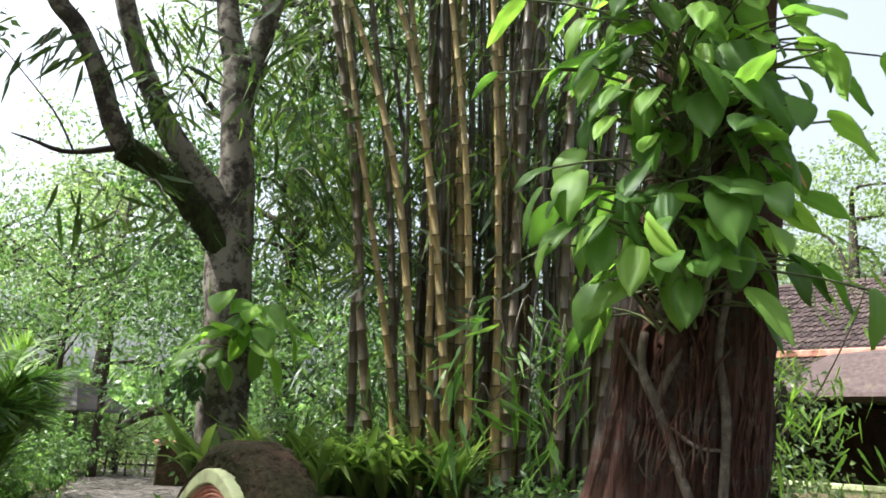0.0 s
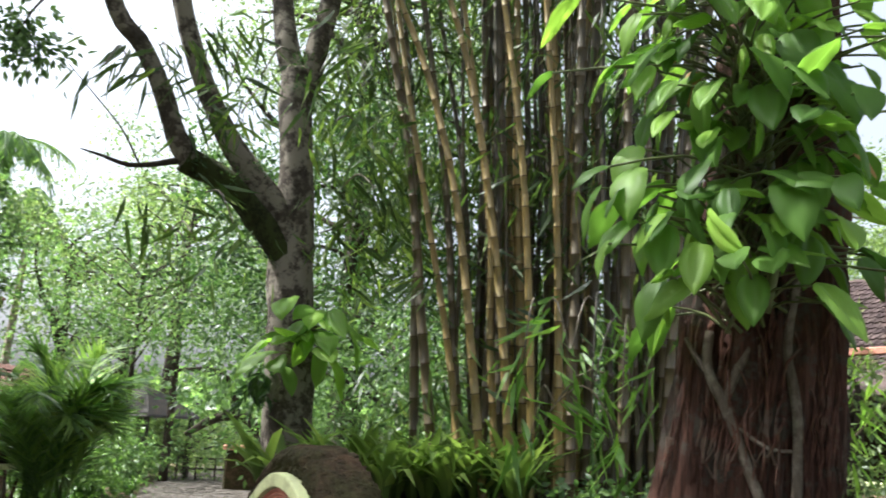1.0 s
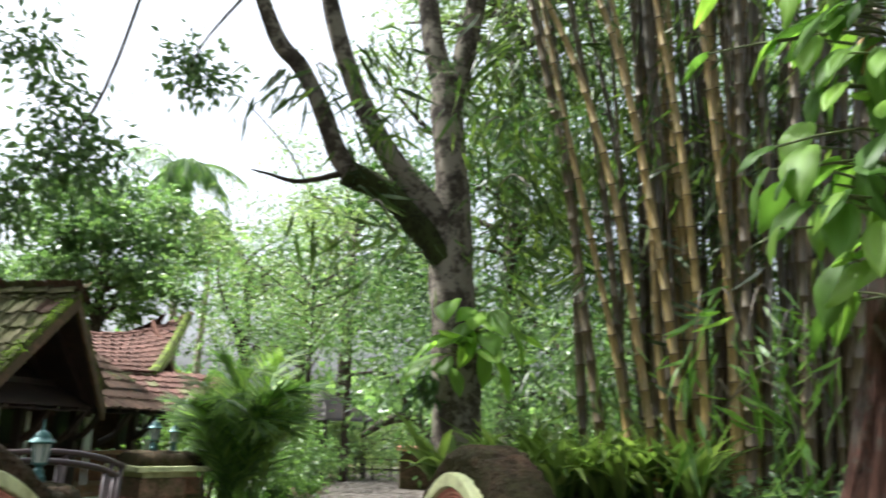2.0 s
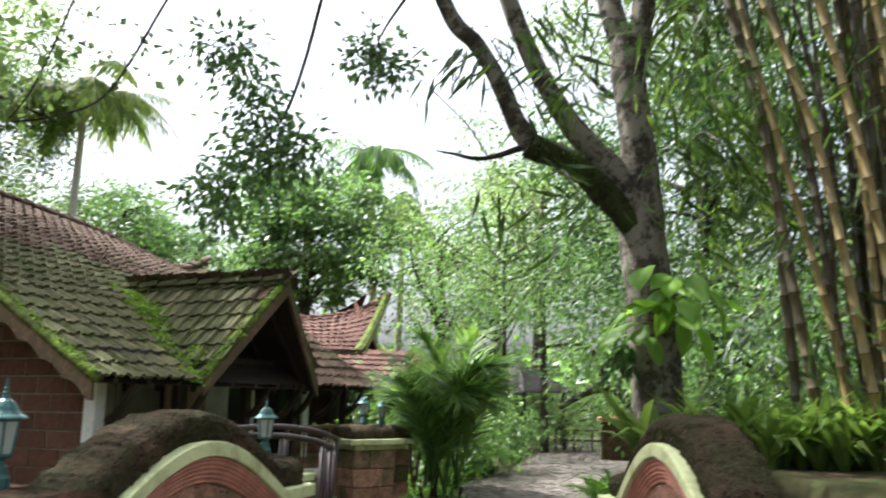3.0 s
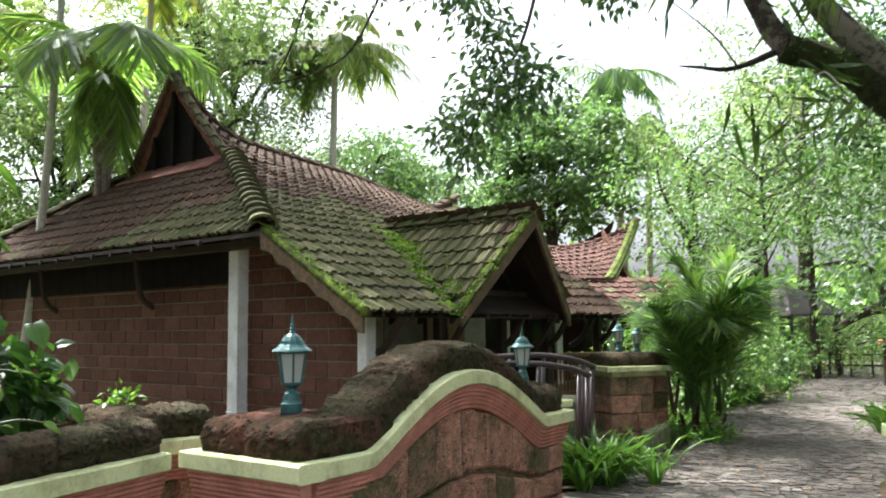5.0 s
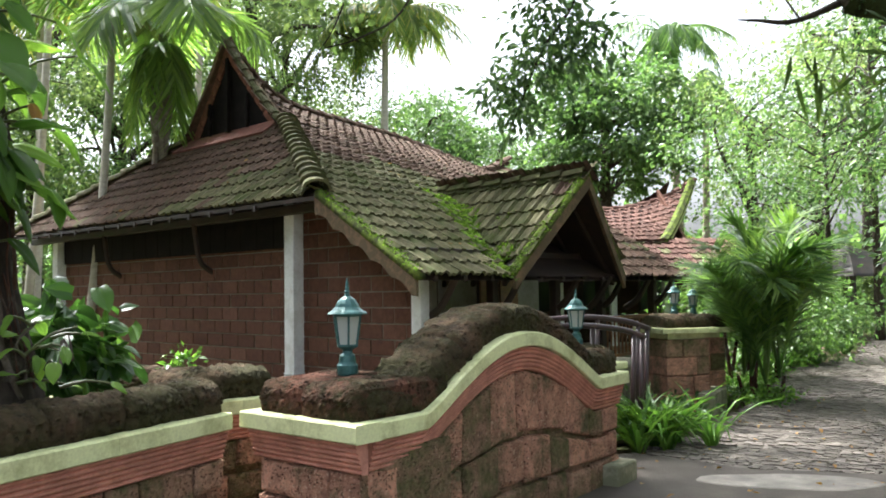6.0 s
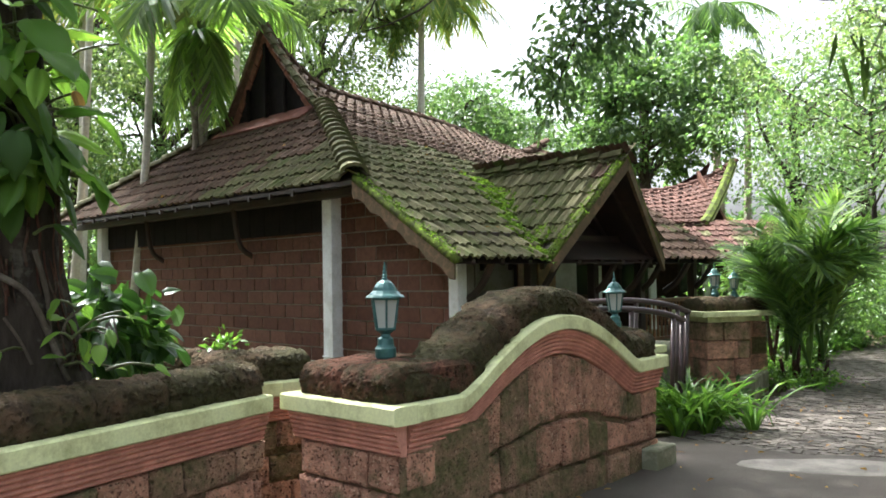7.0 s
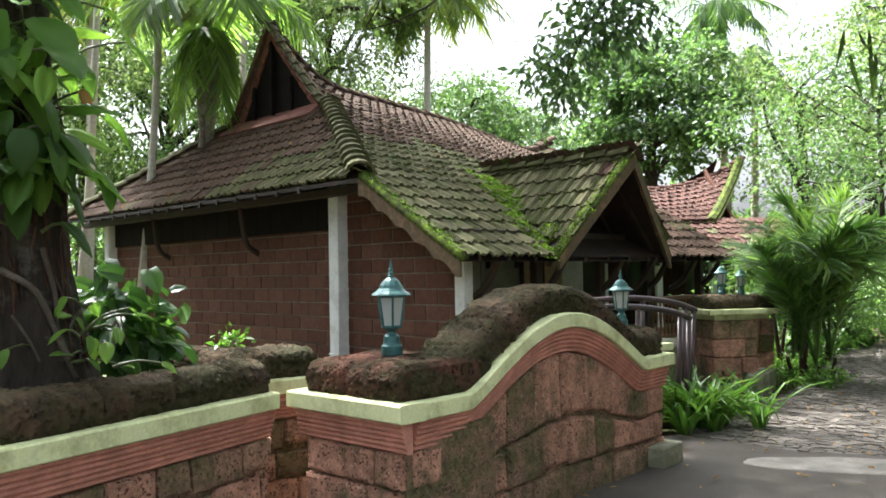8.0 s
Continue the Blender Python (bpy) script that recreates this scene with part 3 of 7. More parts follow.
def lantern(x, y, z, s, turn=0):
    """Garden lantern on a short post, hexagonal, 0.6 m high at s = 1."""
    l = thing("garden_lantern", "green painted metal garden lantern with frosted glass panes", "lamp", pose(x, y, z, 0, 0, turn) @ Matrix.Scale(s, 4), group="gate lanterns")
    link_mesh("base", *lathe([(0.062, 0), (0.066, 0.012), (0.066, 0.06), (0.058, 0.07), (0.052, 0.085), (0.048, 0.12), (0.032, 0.135), (0.03, 0.15), (0.055, 0.17), (0.06, 0.18)], 16), M_LAMP, l)
    for j in range(6):
        th = math.pi * (j + 0.5) / 3
        c, sn = math.cos(th), math.sin(th)
        link_mesh("bar", *tube([(0.062 * c, 0.062 * sn, 0.175), (0.09 * c, 0.09 * sn, 0.37)], 0.0075, 6), M_LAMP, l)
    link_mesh("lower_ring", *lathe([(0.068, 0.172), (0.072, 0.18), (0.07, 0.19)], 6), M_LAMP, l)
    link_mesh("upper_ring", *lathe([(0.094, 0.362), (0.098, 0.37), (0.094, 0.38)], 6), M_LAMP, l)
    for j in range(6):
        a, b = math.pi * (j + 0.5) / 3, math.pi * (j + 1.5) / 3
        q = [(0.060 * math.cos(a), 0.060 * math.sin(a), 0.185), (0.060 * math.cos(b), 0.060 * math.sin(b), 0.185),
             (0.087 * math.cos(b), 0.087 * math.sin(b), 0.368), (0.087 * math.cos(a), 0.087 * math.sin(a), 0.368)]
        V = np.array(q + [(0.94 * x0, 0.94 * y0, z0) for x0, y0, z0 in q])
        link_mesh("pane", V, [(0, 1, 2, 3), (7, 6, 5, 4), (0, 4, 5, 1), (1, 5, 6, 2), (2, 6, 7, 3), (3, 7, 4, 0)], M_GLASS, l)
    roof = lathe([(0.08, 0.372), (0.122, 0.372), (0.126, 0.378), (0.118, 0.388), (0.095, 0.402), (0.078, 0.42), (0.07, 0.44), (0.062, 0.452), (0.05, 0.468), (0.03, 0.482), (0.016, 0.49)], 12)
    roof_ob = link_mesh("roof", *roof, M_LAMP, l)
    link_mesh("finial", *lathe([(0.016, 0.488), (0.02, 0.497), (0.012, 0.505), (0.018, 0.515), (0.011, 0.526), (0.014, 0.538), (0.008, 0.55), (0.010, 0.56), (0.002, 0.60)], 10), M_LAMP, roof_ob)
    return l


lantern(-0.33, 5.22, 1.145, 1.0, 10)
t2 = pier("laterite pier with lime band beside the footbridge", 1.86, 8.62, 0.5, 1.08, 40, 31)
lantern(1.82, 8.58, t2 - 0.01, 0.98, 5)
t3 = pier("laterite gate pier with lime band and mossy coping", 3.83, 11.5, 0.66, 1.29, 12, 32)
lantern(3.83, 11.5, t3 - 0.01, 0.80)
t4 = pier("laterite gate pier partly hidden by palms", 4.45, 12.3, 0.55, 1.25, 12, 33)
lantern(4.35, 12.2, t4 - 0.01, 0.78)
link_mesh("kerb_stone", *bevel_box(-0.1, 0.12, -0.45, 0.4, -0.04, 0.26, 0.015), M_PLINTH, m=pose(4.26, 11.3, 0, 0, 0, -32))
tagged(bpy.data.objects["kerb_stone"], "pale plaster kerb stone beside the pier", "kerb stone")


# ---- footbridge with curved rails ----
bridge = thing("footbridge", "small footbridge with curved brown metal rails", "footbridge")
for ends in ([(1.15, 8.75, 1.25), (1.9, 8.8, 1.27), (2.4, 8.92, 1.21), (2.66, 9.02, 1.12)], [(1.4, 9.3, 1.31), (2.09, 9.37, 1.34), (2.6, 9.5, 1.28), (2.9, 9.62, 1.18)]):
    link_mesh("rail", *tube(spline(ends, 18), 0.032, 10), M_RAIL, bridge, smooth=True)
    for f in (0.05, 0.42, 0.82, 0.97):
        p = spline(ends, 101)[int(100 * f)]
        link_mesh("post", *tube([(p[0] - 0.07, p[1] - 0.05, 0.0), (p[0], p[1], p[2])], 0.028, 8), M_RAIL, bridge, smooth=True)
link_mesh("deck", *bevel_box(0, 2.1, -0.5, 0.5, -0.02, 0.14, 0.02), M_PLINTH, bridge, m=pose(1.1, 9.1, 0, 0, 0, 14))
# ---- tiled cottage ----
def tile_shape(w=0.215, l=0.34):
    """An interlocking clay tile: ribs along the slope and a thick lower lip. x across, y up the slope."""
    xs = [0, 0.028, 0.07, 0.125, 0.18, 0.222, 0.25]
    hs = [0.042, 0.044, 0.004, 0.026, 0.004, 0.044, 0.042]
    V, F = [], []
    for y, lift in ((0.0, 0.036), (l, 0.0)):
        V += [(x / 0.25 * w - w / 2, y, h + lift) for x, h in zip(xs, hs)]
    V += [(x / 0.25 * w - w / 2, 0.004, h + 0.004) for x, h in zip(xs, hs)]
    for i in range(6):
        F += [(i, i + 1, i + 8, i + 7), (i + 14, i + 15, i + 1, i)]
    return np.array(V), np.array(F)


TILE_V, TILE_F = tile_shape()


def tile_data(mat):
    me = bpy.data.meshes.new("tile")
    me.from_pydata([tuple(v) for v in TILE_V], [], [tuple(int(i) for i in f) for f in TILE_F])
    me.materials.append(mat)
    return me


def lay_tiles(parent, S, U0, U1, V0, V1, inside, mossy, seed, single, du=0.213, dv=0.29, mats=None, lift=0.0):
    """Tiles over the surface S(u, v) (v runs up the slope). single(u, v): laid as a piece of its own; the rest is joined."""
    rr = random.Random(seed)
    datas = [tile_data(m) for m in mats[:2]]
    far = {0: [], 1: []}
    eps = 0.02
    v = V0
    row = 0
    while v < V1:
        u = U0 + (0.5 * du)
        p0 = np.array(S(0.5 * (U0 + U1), v))
        p1 = np.array(S(0.5 * (U0 + U1), v + eps))
        stepv = dv * eps / max(1e-6, np.linalg.norm(p1 - p0))
        while u < U1:
            if inside(u, v + 0.3 * stepv):
                p = np.array(S(u, v))
                tu = np.array(S(u + eps, v)) - p
                tv = np.array(S(u, v + eps)) - p
                tu /= np.linalg.norm(tu)
                n = np.cross(tu, tv)
                n /= np.linalg.norm(n)
                n = n if n[2] > 0 else -n
                y = np.cross(n, tu)
                if y[2] < 0:
                    tu, y = -tu, -y
                tilt = rr.gauss(0, 0.012)
                z = n + tilt * tu
                p = p + n * (lift + rr.gauss(0, 0.003)) + tu * rr.gauss(0, 0.003) + y * rr.gauss(0, 0.008)
                m = Matrix(((tu[0], y[0], z[0], p[0]), (tu[1], y[1], z[1], p[1]), (tu[2], y[2], z[2], p[2]), (0, 0, 0, 1)))
                k = 1 if mossy(u, v) + 0.45 * noise.noise(Vector((p[0] * 0.8, p[1] * 0.8, p[2]))) + rr.gauss(0, 0.08) > 0.5 else 0
                if single(u, v):
                    ob = new("tile", datas[k])
                    ob.parent = parent
                    ob.matrix_basis = m
                else:
                    far[k].append(np.array(m))
            u += du
        v += stepv
        row += 1
    for k, ms in far.items():
        if ms:
            A = np.array(ms)
            V = np.einsum("nij,kj->nki", A[:, :3, :3], TILE_V) + A[:, None, :3, 3]
            F = (TILE_F[None] + (np.arange(len(A)) * len(TILE_V))[:, None, None]).reshape(-1, 4)
            ob = fast_mesh("tiles", V.reshape(-1, 3), F, mats[2 + k], parent, label="courses of clay roof tiles")
            ob["kind"] = "stuff"


def sheet(name, S, us, vs, mat, parent, down=0.03):
    V, F = [], []
    nu = len(us)
    for off in (0.0, -down):
        for v in vs:
            for u in us:
                p = S(u, v)
                V.append((p[0], p[1], p[2] + off - 0.004))
    nv = len(vs)
    k = nu * nv
    for j in range(nv - 1):
        for i in range(nu - 1):
            a = j * nu + i
            F += [(a, a + 1, a + nu + 1, a + nu), (k + a, k + a + nu, k + a + nu + 1, k + a + 1)]
    return link_mesh(name, V, F, mat, parent)


def ridge_run(parent, pts, mat, w=0.13, step=0.34, name="ridge_tile"):
    """Half-round ridge tiles laid along a line, each lapping the next."""
    P = np.asarray(pts, float)
    seg = np.linalg.norm(np.diff(P, axis=0), axis=1)
    cum = np.concatenate([[0], np.cumsum(seg)])
    n = max(1, int(cum[-1] / step))
    at = [np.array([np.interp(s, cum, P[:, k]) for k in range(3)]) for s in np.linspace(0, cum[-1], n + 1)]
    for i in range(n):
        a, b = at[i], at[i + 1]
        t = b - a
        L = np.linalg.norm(t) * 1.12
        t /= np.linalg.norm(t)
        side = np.cross(t, (0, 0, 1.0))
        side /= np.linalg.norm(side)
        up = np.cross(side, t)
        rows = []
        for f, r, h in ((0, 1.12, 0.025), (1, 0.9, 0.0)):
            out = [a + t * L * f + side * w * r * math.cos(q) + up * (w * 0.75 * r * math.sin(q) + h - 0.02) for q in np.linspace(0, math.pi, 7)]
            inn = [a + t * L * f + side * w * 0.82 * r * math.cos(q) + up * (w * 0.6 * r * math.sin(q) + h - 0.03) for q in np.linspace(math.pi, 0, 7)]
            rows.append(out + inn)
        link_mesh(name, *sweep(rows), mat, parent)


HX, HY = -1.0, 10.3
house = thing("cottage", "laterite brick cottage with mossy clay tile roof and curved ridge", "cottage", pose(HX, HY, 0, 0, 0, 44.4))
RIDGE_Y, FRONT_Y, EAVE_Z = 4.9, -1.7, 2.87
GX = 1.85


def ridge_z(x):
    return float(np.interp(x, [0, 3.4, 6.2, 9.0, 10.2], [5.32, 5.22, 4.98, 4.52, 4.45]))


def front(u, v):
    """Front roof: u along the ridge, v from the low eave (-1.7) up to the ridge (4.9)."""
    if v < 0:
        z = EAVE_Z + 0.61 * v
    else:
        z = EAVE_Z + (ridge_z(u) - EAVE_Z) * v / RIDGE_Y
    g = max(0.0, min(1.0, (v - 3.2) / 1.7))
    left = max(0.0, 1 - (u - GX) / 1.7) if u > GX else 1.0
    right = max(0.0, min(1.0, (u - 8.9) / 1.2))
    z += g ** 1.3 * (0.98 * left ** 2 + 0.5 * right ** 1.5)
    return (u, v, z)


def hip(u, v):
    """Hip roof at the end: u along the eave, v up the slope (0 to 1)."""
    return (1.98 * v, u, EAVE_Z + (4.55 - EAVE_Z) * v)


def back(u, v):
    p = front(u, RIDGE_Y - v)
    return (u, RIDGE_Y + v, p[2])


MATS_MAIN = (M_TILE, M_TILEM, M_TILEJ, M_TILEMJ)


def hip_edge(v):
    return 1.98 * v / 3.3


def in_front(u, v):
    if v < 0:
        return 0.02 < u < 6.3 and not (1.64 + (v + 1.7) * 0.72 < u < 4.24 - (v + 1.7) * 0.72)
    if v < 3.3:
        pr = (v + 1.7) * 0.52
        return u > hip_edge(v) and not (1.7 + pr < u < 4.2 - pr) and u < 6.3 + 0.755 * v
    return GX - 0.05 < u < 6.3 + 0.755 * v and v < RIDGE_Y


us = np.linspace(0, 10.1, 46)
sheet("roof_deck", front, np.linspace(0.02, 6.3, 20), np.linspace(FRONT_Y, 0.0, 6), M_WOOD, house, 0.05)
for v0, v1 in zip(np.linspace(0, 3.3, 8)[:-1], np.linspace(0, 3.3, 8)[1:]):
    sheet("roof_deck", front, np.linspace(hip_edge(v1), 6.3 + 0.755 * v0, 22), [v0, v1], M_WOOD, house, 0.05)
for v0, v1 in zip(np.linspace(3.3, RIDGE_Y, 7)[:-1], np.linspace(3.3, RIDGE_Y, 7)[1:]):
    sheet("roof_deck", front, np.linspace(GX, 6.3 + 0.755 * v0, 40), [v0, v1], M_WOOD, house, 0.05)
for v0, v1 in zip(np.linspace(0, 4.9, 9)[:-1], np.linspace(0, 4.9, 9)[1:]):
    sheet("roof_deck", back, np.linspace(max(GX, 0) if v0 < 1.6 else hip_edge(4.9 - v0), 10.0 - 0.755 * v1, 24), [v0, v1], M_TILEJ, house, 0.05)
V = [hip(0.02, 0), hip(9.8, 0), hip(6.5, 1), hip(3.3, 1)]
link_mesh("roof_deck", [(x, y, z - 0.01) for x, y, z in V] + [(x, y, z - 0.06) for x, y, z in V], [(0, 1, 2, 3), (7, 6, 5, 4), (0, 4, 5, 1), (1, 5, 6, 2), (2, 6, 7, 3), (3, 7, 4, 0)], M_WOOD, house)


def moss_front(u, v):
    if u > 4.3:
        return 0.25
    return 0.95 if v < 0.6 else max(0.06, 0.95 - 0.5 * (v - 0.6))


def moss_hip(u, v):
    return max(0.05, 0.9 - 0.9 * v - 0.09 * u)


M_APRON = painted("pink_clay_apron", (0.27, 0.115, 0.088), (0.15, 0.07, 0.052), 0.8, 6, 0.42)
# gable lining, recess and verge boards
g0, g1, ga = (1.98, 3.3, 4.55), (1.98, 6.5, 4.55), (GX, RIDGE_Y, 6.25)
# flat black panel stands in for the unlit open gable
link_mesh("gable_panel", [(2.0, 3.38, 4.5), (2.0, 6.42, 4.5), (1.93, 4.9, 6.08), (2.05, 3.38, 4.5), (2.05, 6.42, 4.5), (1.98, 4.9, 6.08)], [(0, 1, 2), (5, 4, 3), (0, 3, 4, 1), (1, 4, 5, 2), (2, 5, 3, 0)], M_SHADE, house, label="black panel painted as the shaded gable opening")
M_LINING = painted("orange_clay_lining", (0.36, 0.15, 0.085), (0.16, 0.075, 0.05), 0.85, 9, 0.45)
for k in range(7):
    f0, f1 = k / 7, (k + 0.93) / 7
    for q in (g0, g1):
        a, b = np.array(q) + (np.array(ga) - np.array(q)) * f0, np.array(q) + (np.array(ga) - np.array(q)) * f1
        dn = np.array((0, 0.13 if q is g0 else -0.13, -0.15)) * (1 - 0.4 * f0)
        rows = [[p + np.array((dx, 0, 0)) + dn * d for dx, d in ((0.02, 0.45), (0.13, 0.4), (0.13, 1.55), (0.03, 1.6))] for p in (a, b)]
        link_mesh("lining_tile", *sweep(rows), M_LINING, house)
# post and balusters take the same black, so they sink into painted shade
link_mesh("king_post", *bevel_box(1.86, 1.94, 4.86, 4.95, 4.6, 5.95, 0.01), M_SHADE, house)
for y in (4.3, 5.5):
    link_mesh("gable_baluster", *lathe([(0.03, 4.6), (0.06, 4.75), (0.035, 4.88), (0.055, 5.0), (0.03, 5.2)], 8), M_SHADE, house, m=pose(1.9, y, 0))
for q in (g0, g1):
    a, b = np.array(q) + (-0.05, 0, 0.0), np.array(ga) + (-0.05, 0, 0.04)
    t = (b - a) / np.linalg.norm(b - a)
    rows = [[p + np.array((dx, 0, dz)) for dx, dz in ((0, -0.09), (0.05, -0.09), (0.05, 0.06), (0, 0.06))] for p in (a - 0.1 * t, (a + b) / 2 + (0, 0, -0.03), b)]
    link_mesh("verge_board", *sweep(rows), M_BOARD, house, label="weathered verge board with moss")
link_mesh("apron_flashing", *sweep([[(1.62, y, 4.33), (2.02, y, 4.61), (2.02, y, 4.66), (1.60, y, 4.36)] for y in np.linspace(3.42, 6.35, 6)]), M_APRON, house, label="red tile apron below the gable")


# brick walls, posts and verandah
WX = 0.66
link_mesh("plinth", *box(WX - 0.08, 6.35, -1.45, 8.9, -0.05, 0.47), M_PLINTH, house, label="pale plaster plinth")
link_mesh("wall", *sweep([[(x, -1.15, 0.47), (x, 8.8, 0.47), (x, 8.8, 2.95), (x, 0.3, 2.95), (x, -1.15, 2.08)] for x in (WX - 0.019, WX + 0.24)]), M_MORTAR, house)
link_mesh("wall", *box(WX + 0.24, 6.2, 1.2, 1.4, 0.47, 3.3), M_INNER, house, label="white plastered verandah wall")
link_mesh("wall", *box(WX + 0.24, 6.2, 8.6, 8.8, 0.47, 2.95), M_MORTAR, house)
link_mesh("wall", *box(6.0, 6.2, 1.4, 8.6, 0.47, 3.3), M_MORTAR, house)
link_mesh("verandah_ceiling", *sweep([[(0.9, -1.3, 1.98), (0.9, 1.2, 2.95), (0.9, 1.2, 3.0), (0.9, -1.3, 2.03)], [(6.2, -1.3, 1.98), (6.2, 1.2, 2.95), (6.2, 1.2, 3.0), (6.2, -1.3, 2.03)]]), M_WOOD, house)


# added boards, near black, in place of the deep eave shade on the bricks
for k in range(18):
    link_mesh("frieze_board", *bevel_box(WX - 0.07, WX - 0.032, 1.32 + 0.41 * k, 1.725 + 0.41 * k, 2.30, 2.98, 0.006), M_SHADE, house, label="black board painting the shade under the eave" if k == 0 else "")


def post(x, y, z0, z1, w, mat=M_WHITE, label="white painted post"):
    p = link_mesh("post", *bevel_box(x - w / 2, x + w / 2, y - w / 2, y + w / 2, z0, z1, 0.008), mat, house, label=label)
    for k in range(3):
        link_mesh("ring", *bevel_box(x - w / 2 - 0.012, x + w / 2 + 0.012, y - w / 2 - 0.012, y + w / 2 + 0.012, z0 + 0.012 + 0.04 * k, z0 + 0.03 + 0.04 * k, 0.004), mat, p)


post(WX - 0.1, 1.2, 0.47, 2.9, 0.21)
post(WX - 0.1, 8.8, 0.47, 2.9, 0.21)
post(WX - 0.02, -1.12, 0.47, 2.12, 0.16)
for x in (1.9, 3.3, 4.5, 6.1):
    post(x, -1.2, 0.47, 2.1, 0.12, M_WOOD, "dark wooden verandah post")
link_mesh("eave_beam", *bevel_box(0.3, 0.42, -0.1, 9.6, 2.72, 2.84, 0.01), M_WOOD, house)
link_mesh("eave_beam", *bevel_box(0.5, 6.2, -1.26, -1.14, 2.08, 2.18, 0.01), M_WOOD, house)
for y in np.arange(1.3, 8.6, 0.55):
    V = sweep([[(-0.02, y, 2.76), (-0.02, y + 0.06, 2.76), (-0.02, y + 0.06, 2.83), (-0.02, y, 2.83)], [(0.6, y, 3.22), (0.6, y + 0.06, 3.22), (0.6, y + 0.06, 3.3), (0.6, y, 3.3)]])
    link_mesh("rafter", *V, M_WOOD, house)
for x in np.arange(0.3, 6.2, 0.5):
    V = sweep([[(x, -1.68, 1.76), (x + 0.06, -1.68, 1.76), (x + 0.06, -1.68, 1.83), (x, -1.68, 1.83)], [(x, 0.15, 2.8), (x + 0.06, 0.15, 2.8), (x + 0.06, 0.15, 2.87), (x, 0.15, 2.87)]])
    link_mesh("rafter", *V, M_WOOD, house)
for x, y in ((WX - 0.1, 3.4), (WX - 0.1, 6.4)):
    link_mesh("bracket", *tube(spline([(WX, y, 2.0), (0.42, y, 2.2), (0.32, y, 2.75)], 8), 0.045, 6), M_WOOD, house)
for x in (0.75, 3.3, 4.5, 5.3, 6.1):
    link_mesh("bracket", *tube(spline([(x, -1.15, 1.35), (x, -1.38, 1.5), (x, -1.6, 1.82)], 8), 0.05, 6), M_WOOD, house)
# verandah balustrade
for a, b in ((0.85, 1.85), (4.5, 6.05)):
    link_mesh("handrail", *bevel_box(a, b, -1.24, -1.16, 1.18, 1.24, 0.01), M_WOODL, house)
    link_mesh("bottom_rail", *bevel_box(a, b, -1.23, -1.17, 0.6, 0.65, 0.008), M_WOODL, house)
    for x in np.arange(a + 0.06, b, 0.11):
        link_mesh("baluster", *lathe([(0.018, 0.64), (0.026, 0.72), (0.014, 0.8), (0.024, 0.95), (0.014, 1.1), (0.02, 1.19)], 8), M_WOODL, house, m=pose(x, -1.2, 0))
dr = link_mesh("door", *bevel_box(2.55, 3.4, 1.15, 1.197, 0.47, 2.45, 0.01), M_WOOD, house, label="dark wooden entrance door")
link_mesh("door_handle", *tube([(2.65, 1.1, 1.4), (2.65, 1.1, 1.6)], 0.012, 8), M_RAIL, dr)
wd = link_mesh("window", *bevel_box(4.4, 5.5, 1.15, 1.197, 1.2, 2.3, 0.01), M_WOOD, house, label="dark wooden shuttered window")
for xs in (4.42, 4.97):
    link_mesh("shutter", *bevel_box(xs, xs + 0.5, 1.12, 1.148, 1.24, 2.26, 0.006), M_WOODL, wd)
# scalloped verge board down the low roof's side
rows = []
for y in np.linspace(-1.72, 0.02, 61):
    z = front(0, y)[2]
    sc = 0.06 * abs(math.sin(y * 9.5))
    rows.append([(-0.035, y, z - 0.25 + sc), (0.0, y, z - 0.25 + sc), (0.0, y, z - 0.015), (-0.035, y, z - 0.015)])
link_mesh("verge_board", *sweep(rows), M_BOARD, house, label="scalloped weathered verge board")
rows = []
for y in np.linspace(-1.74, 0.0, 20):
    z = front(0, y)[2]
    q = 0.015 * noise.noise(Vector((y * 6, 0, 1)))
    rows.append([(-0.05 + q, y, z - 0.03), (-0.045 + q, y, z + 0.04 + q), (0.01, y, z + 0.07 + q), (0.09 + q, y, z + 0.05), (0.09, y, z - 0.01)])
link_mesh("verge_moss", *sweep(rows), M_MOSSCAP, house, smooth=True, label="mossy verge capping")

# porch gable
PX, PW, PZ = 2.94, 1.30, 3.17


def porch_l(u, v):
    return (PX - PW * (1 - v), u, 1.84 + (PZ - 1.84) * v)


def porch_r(u, v):
    return (PX + PW * (1 - v), u, 1.84 + (PZ - 1.84) * v)


def porch_front(v):
    return -1.74 - 0.26 * v


def in_porch(u, v):
    return porch_front(v) < u < -1.7 + v * 2.45


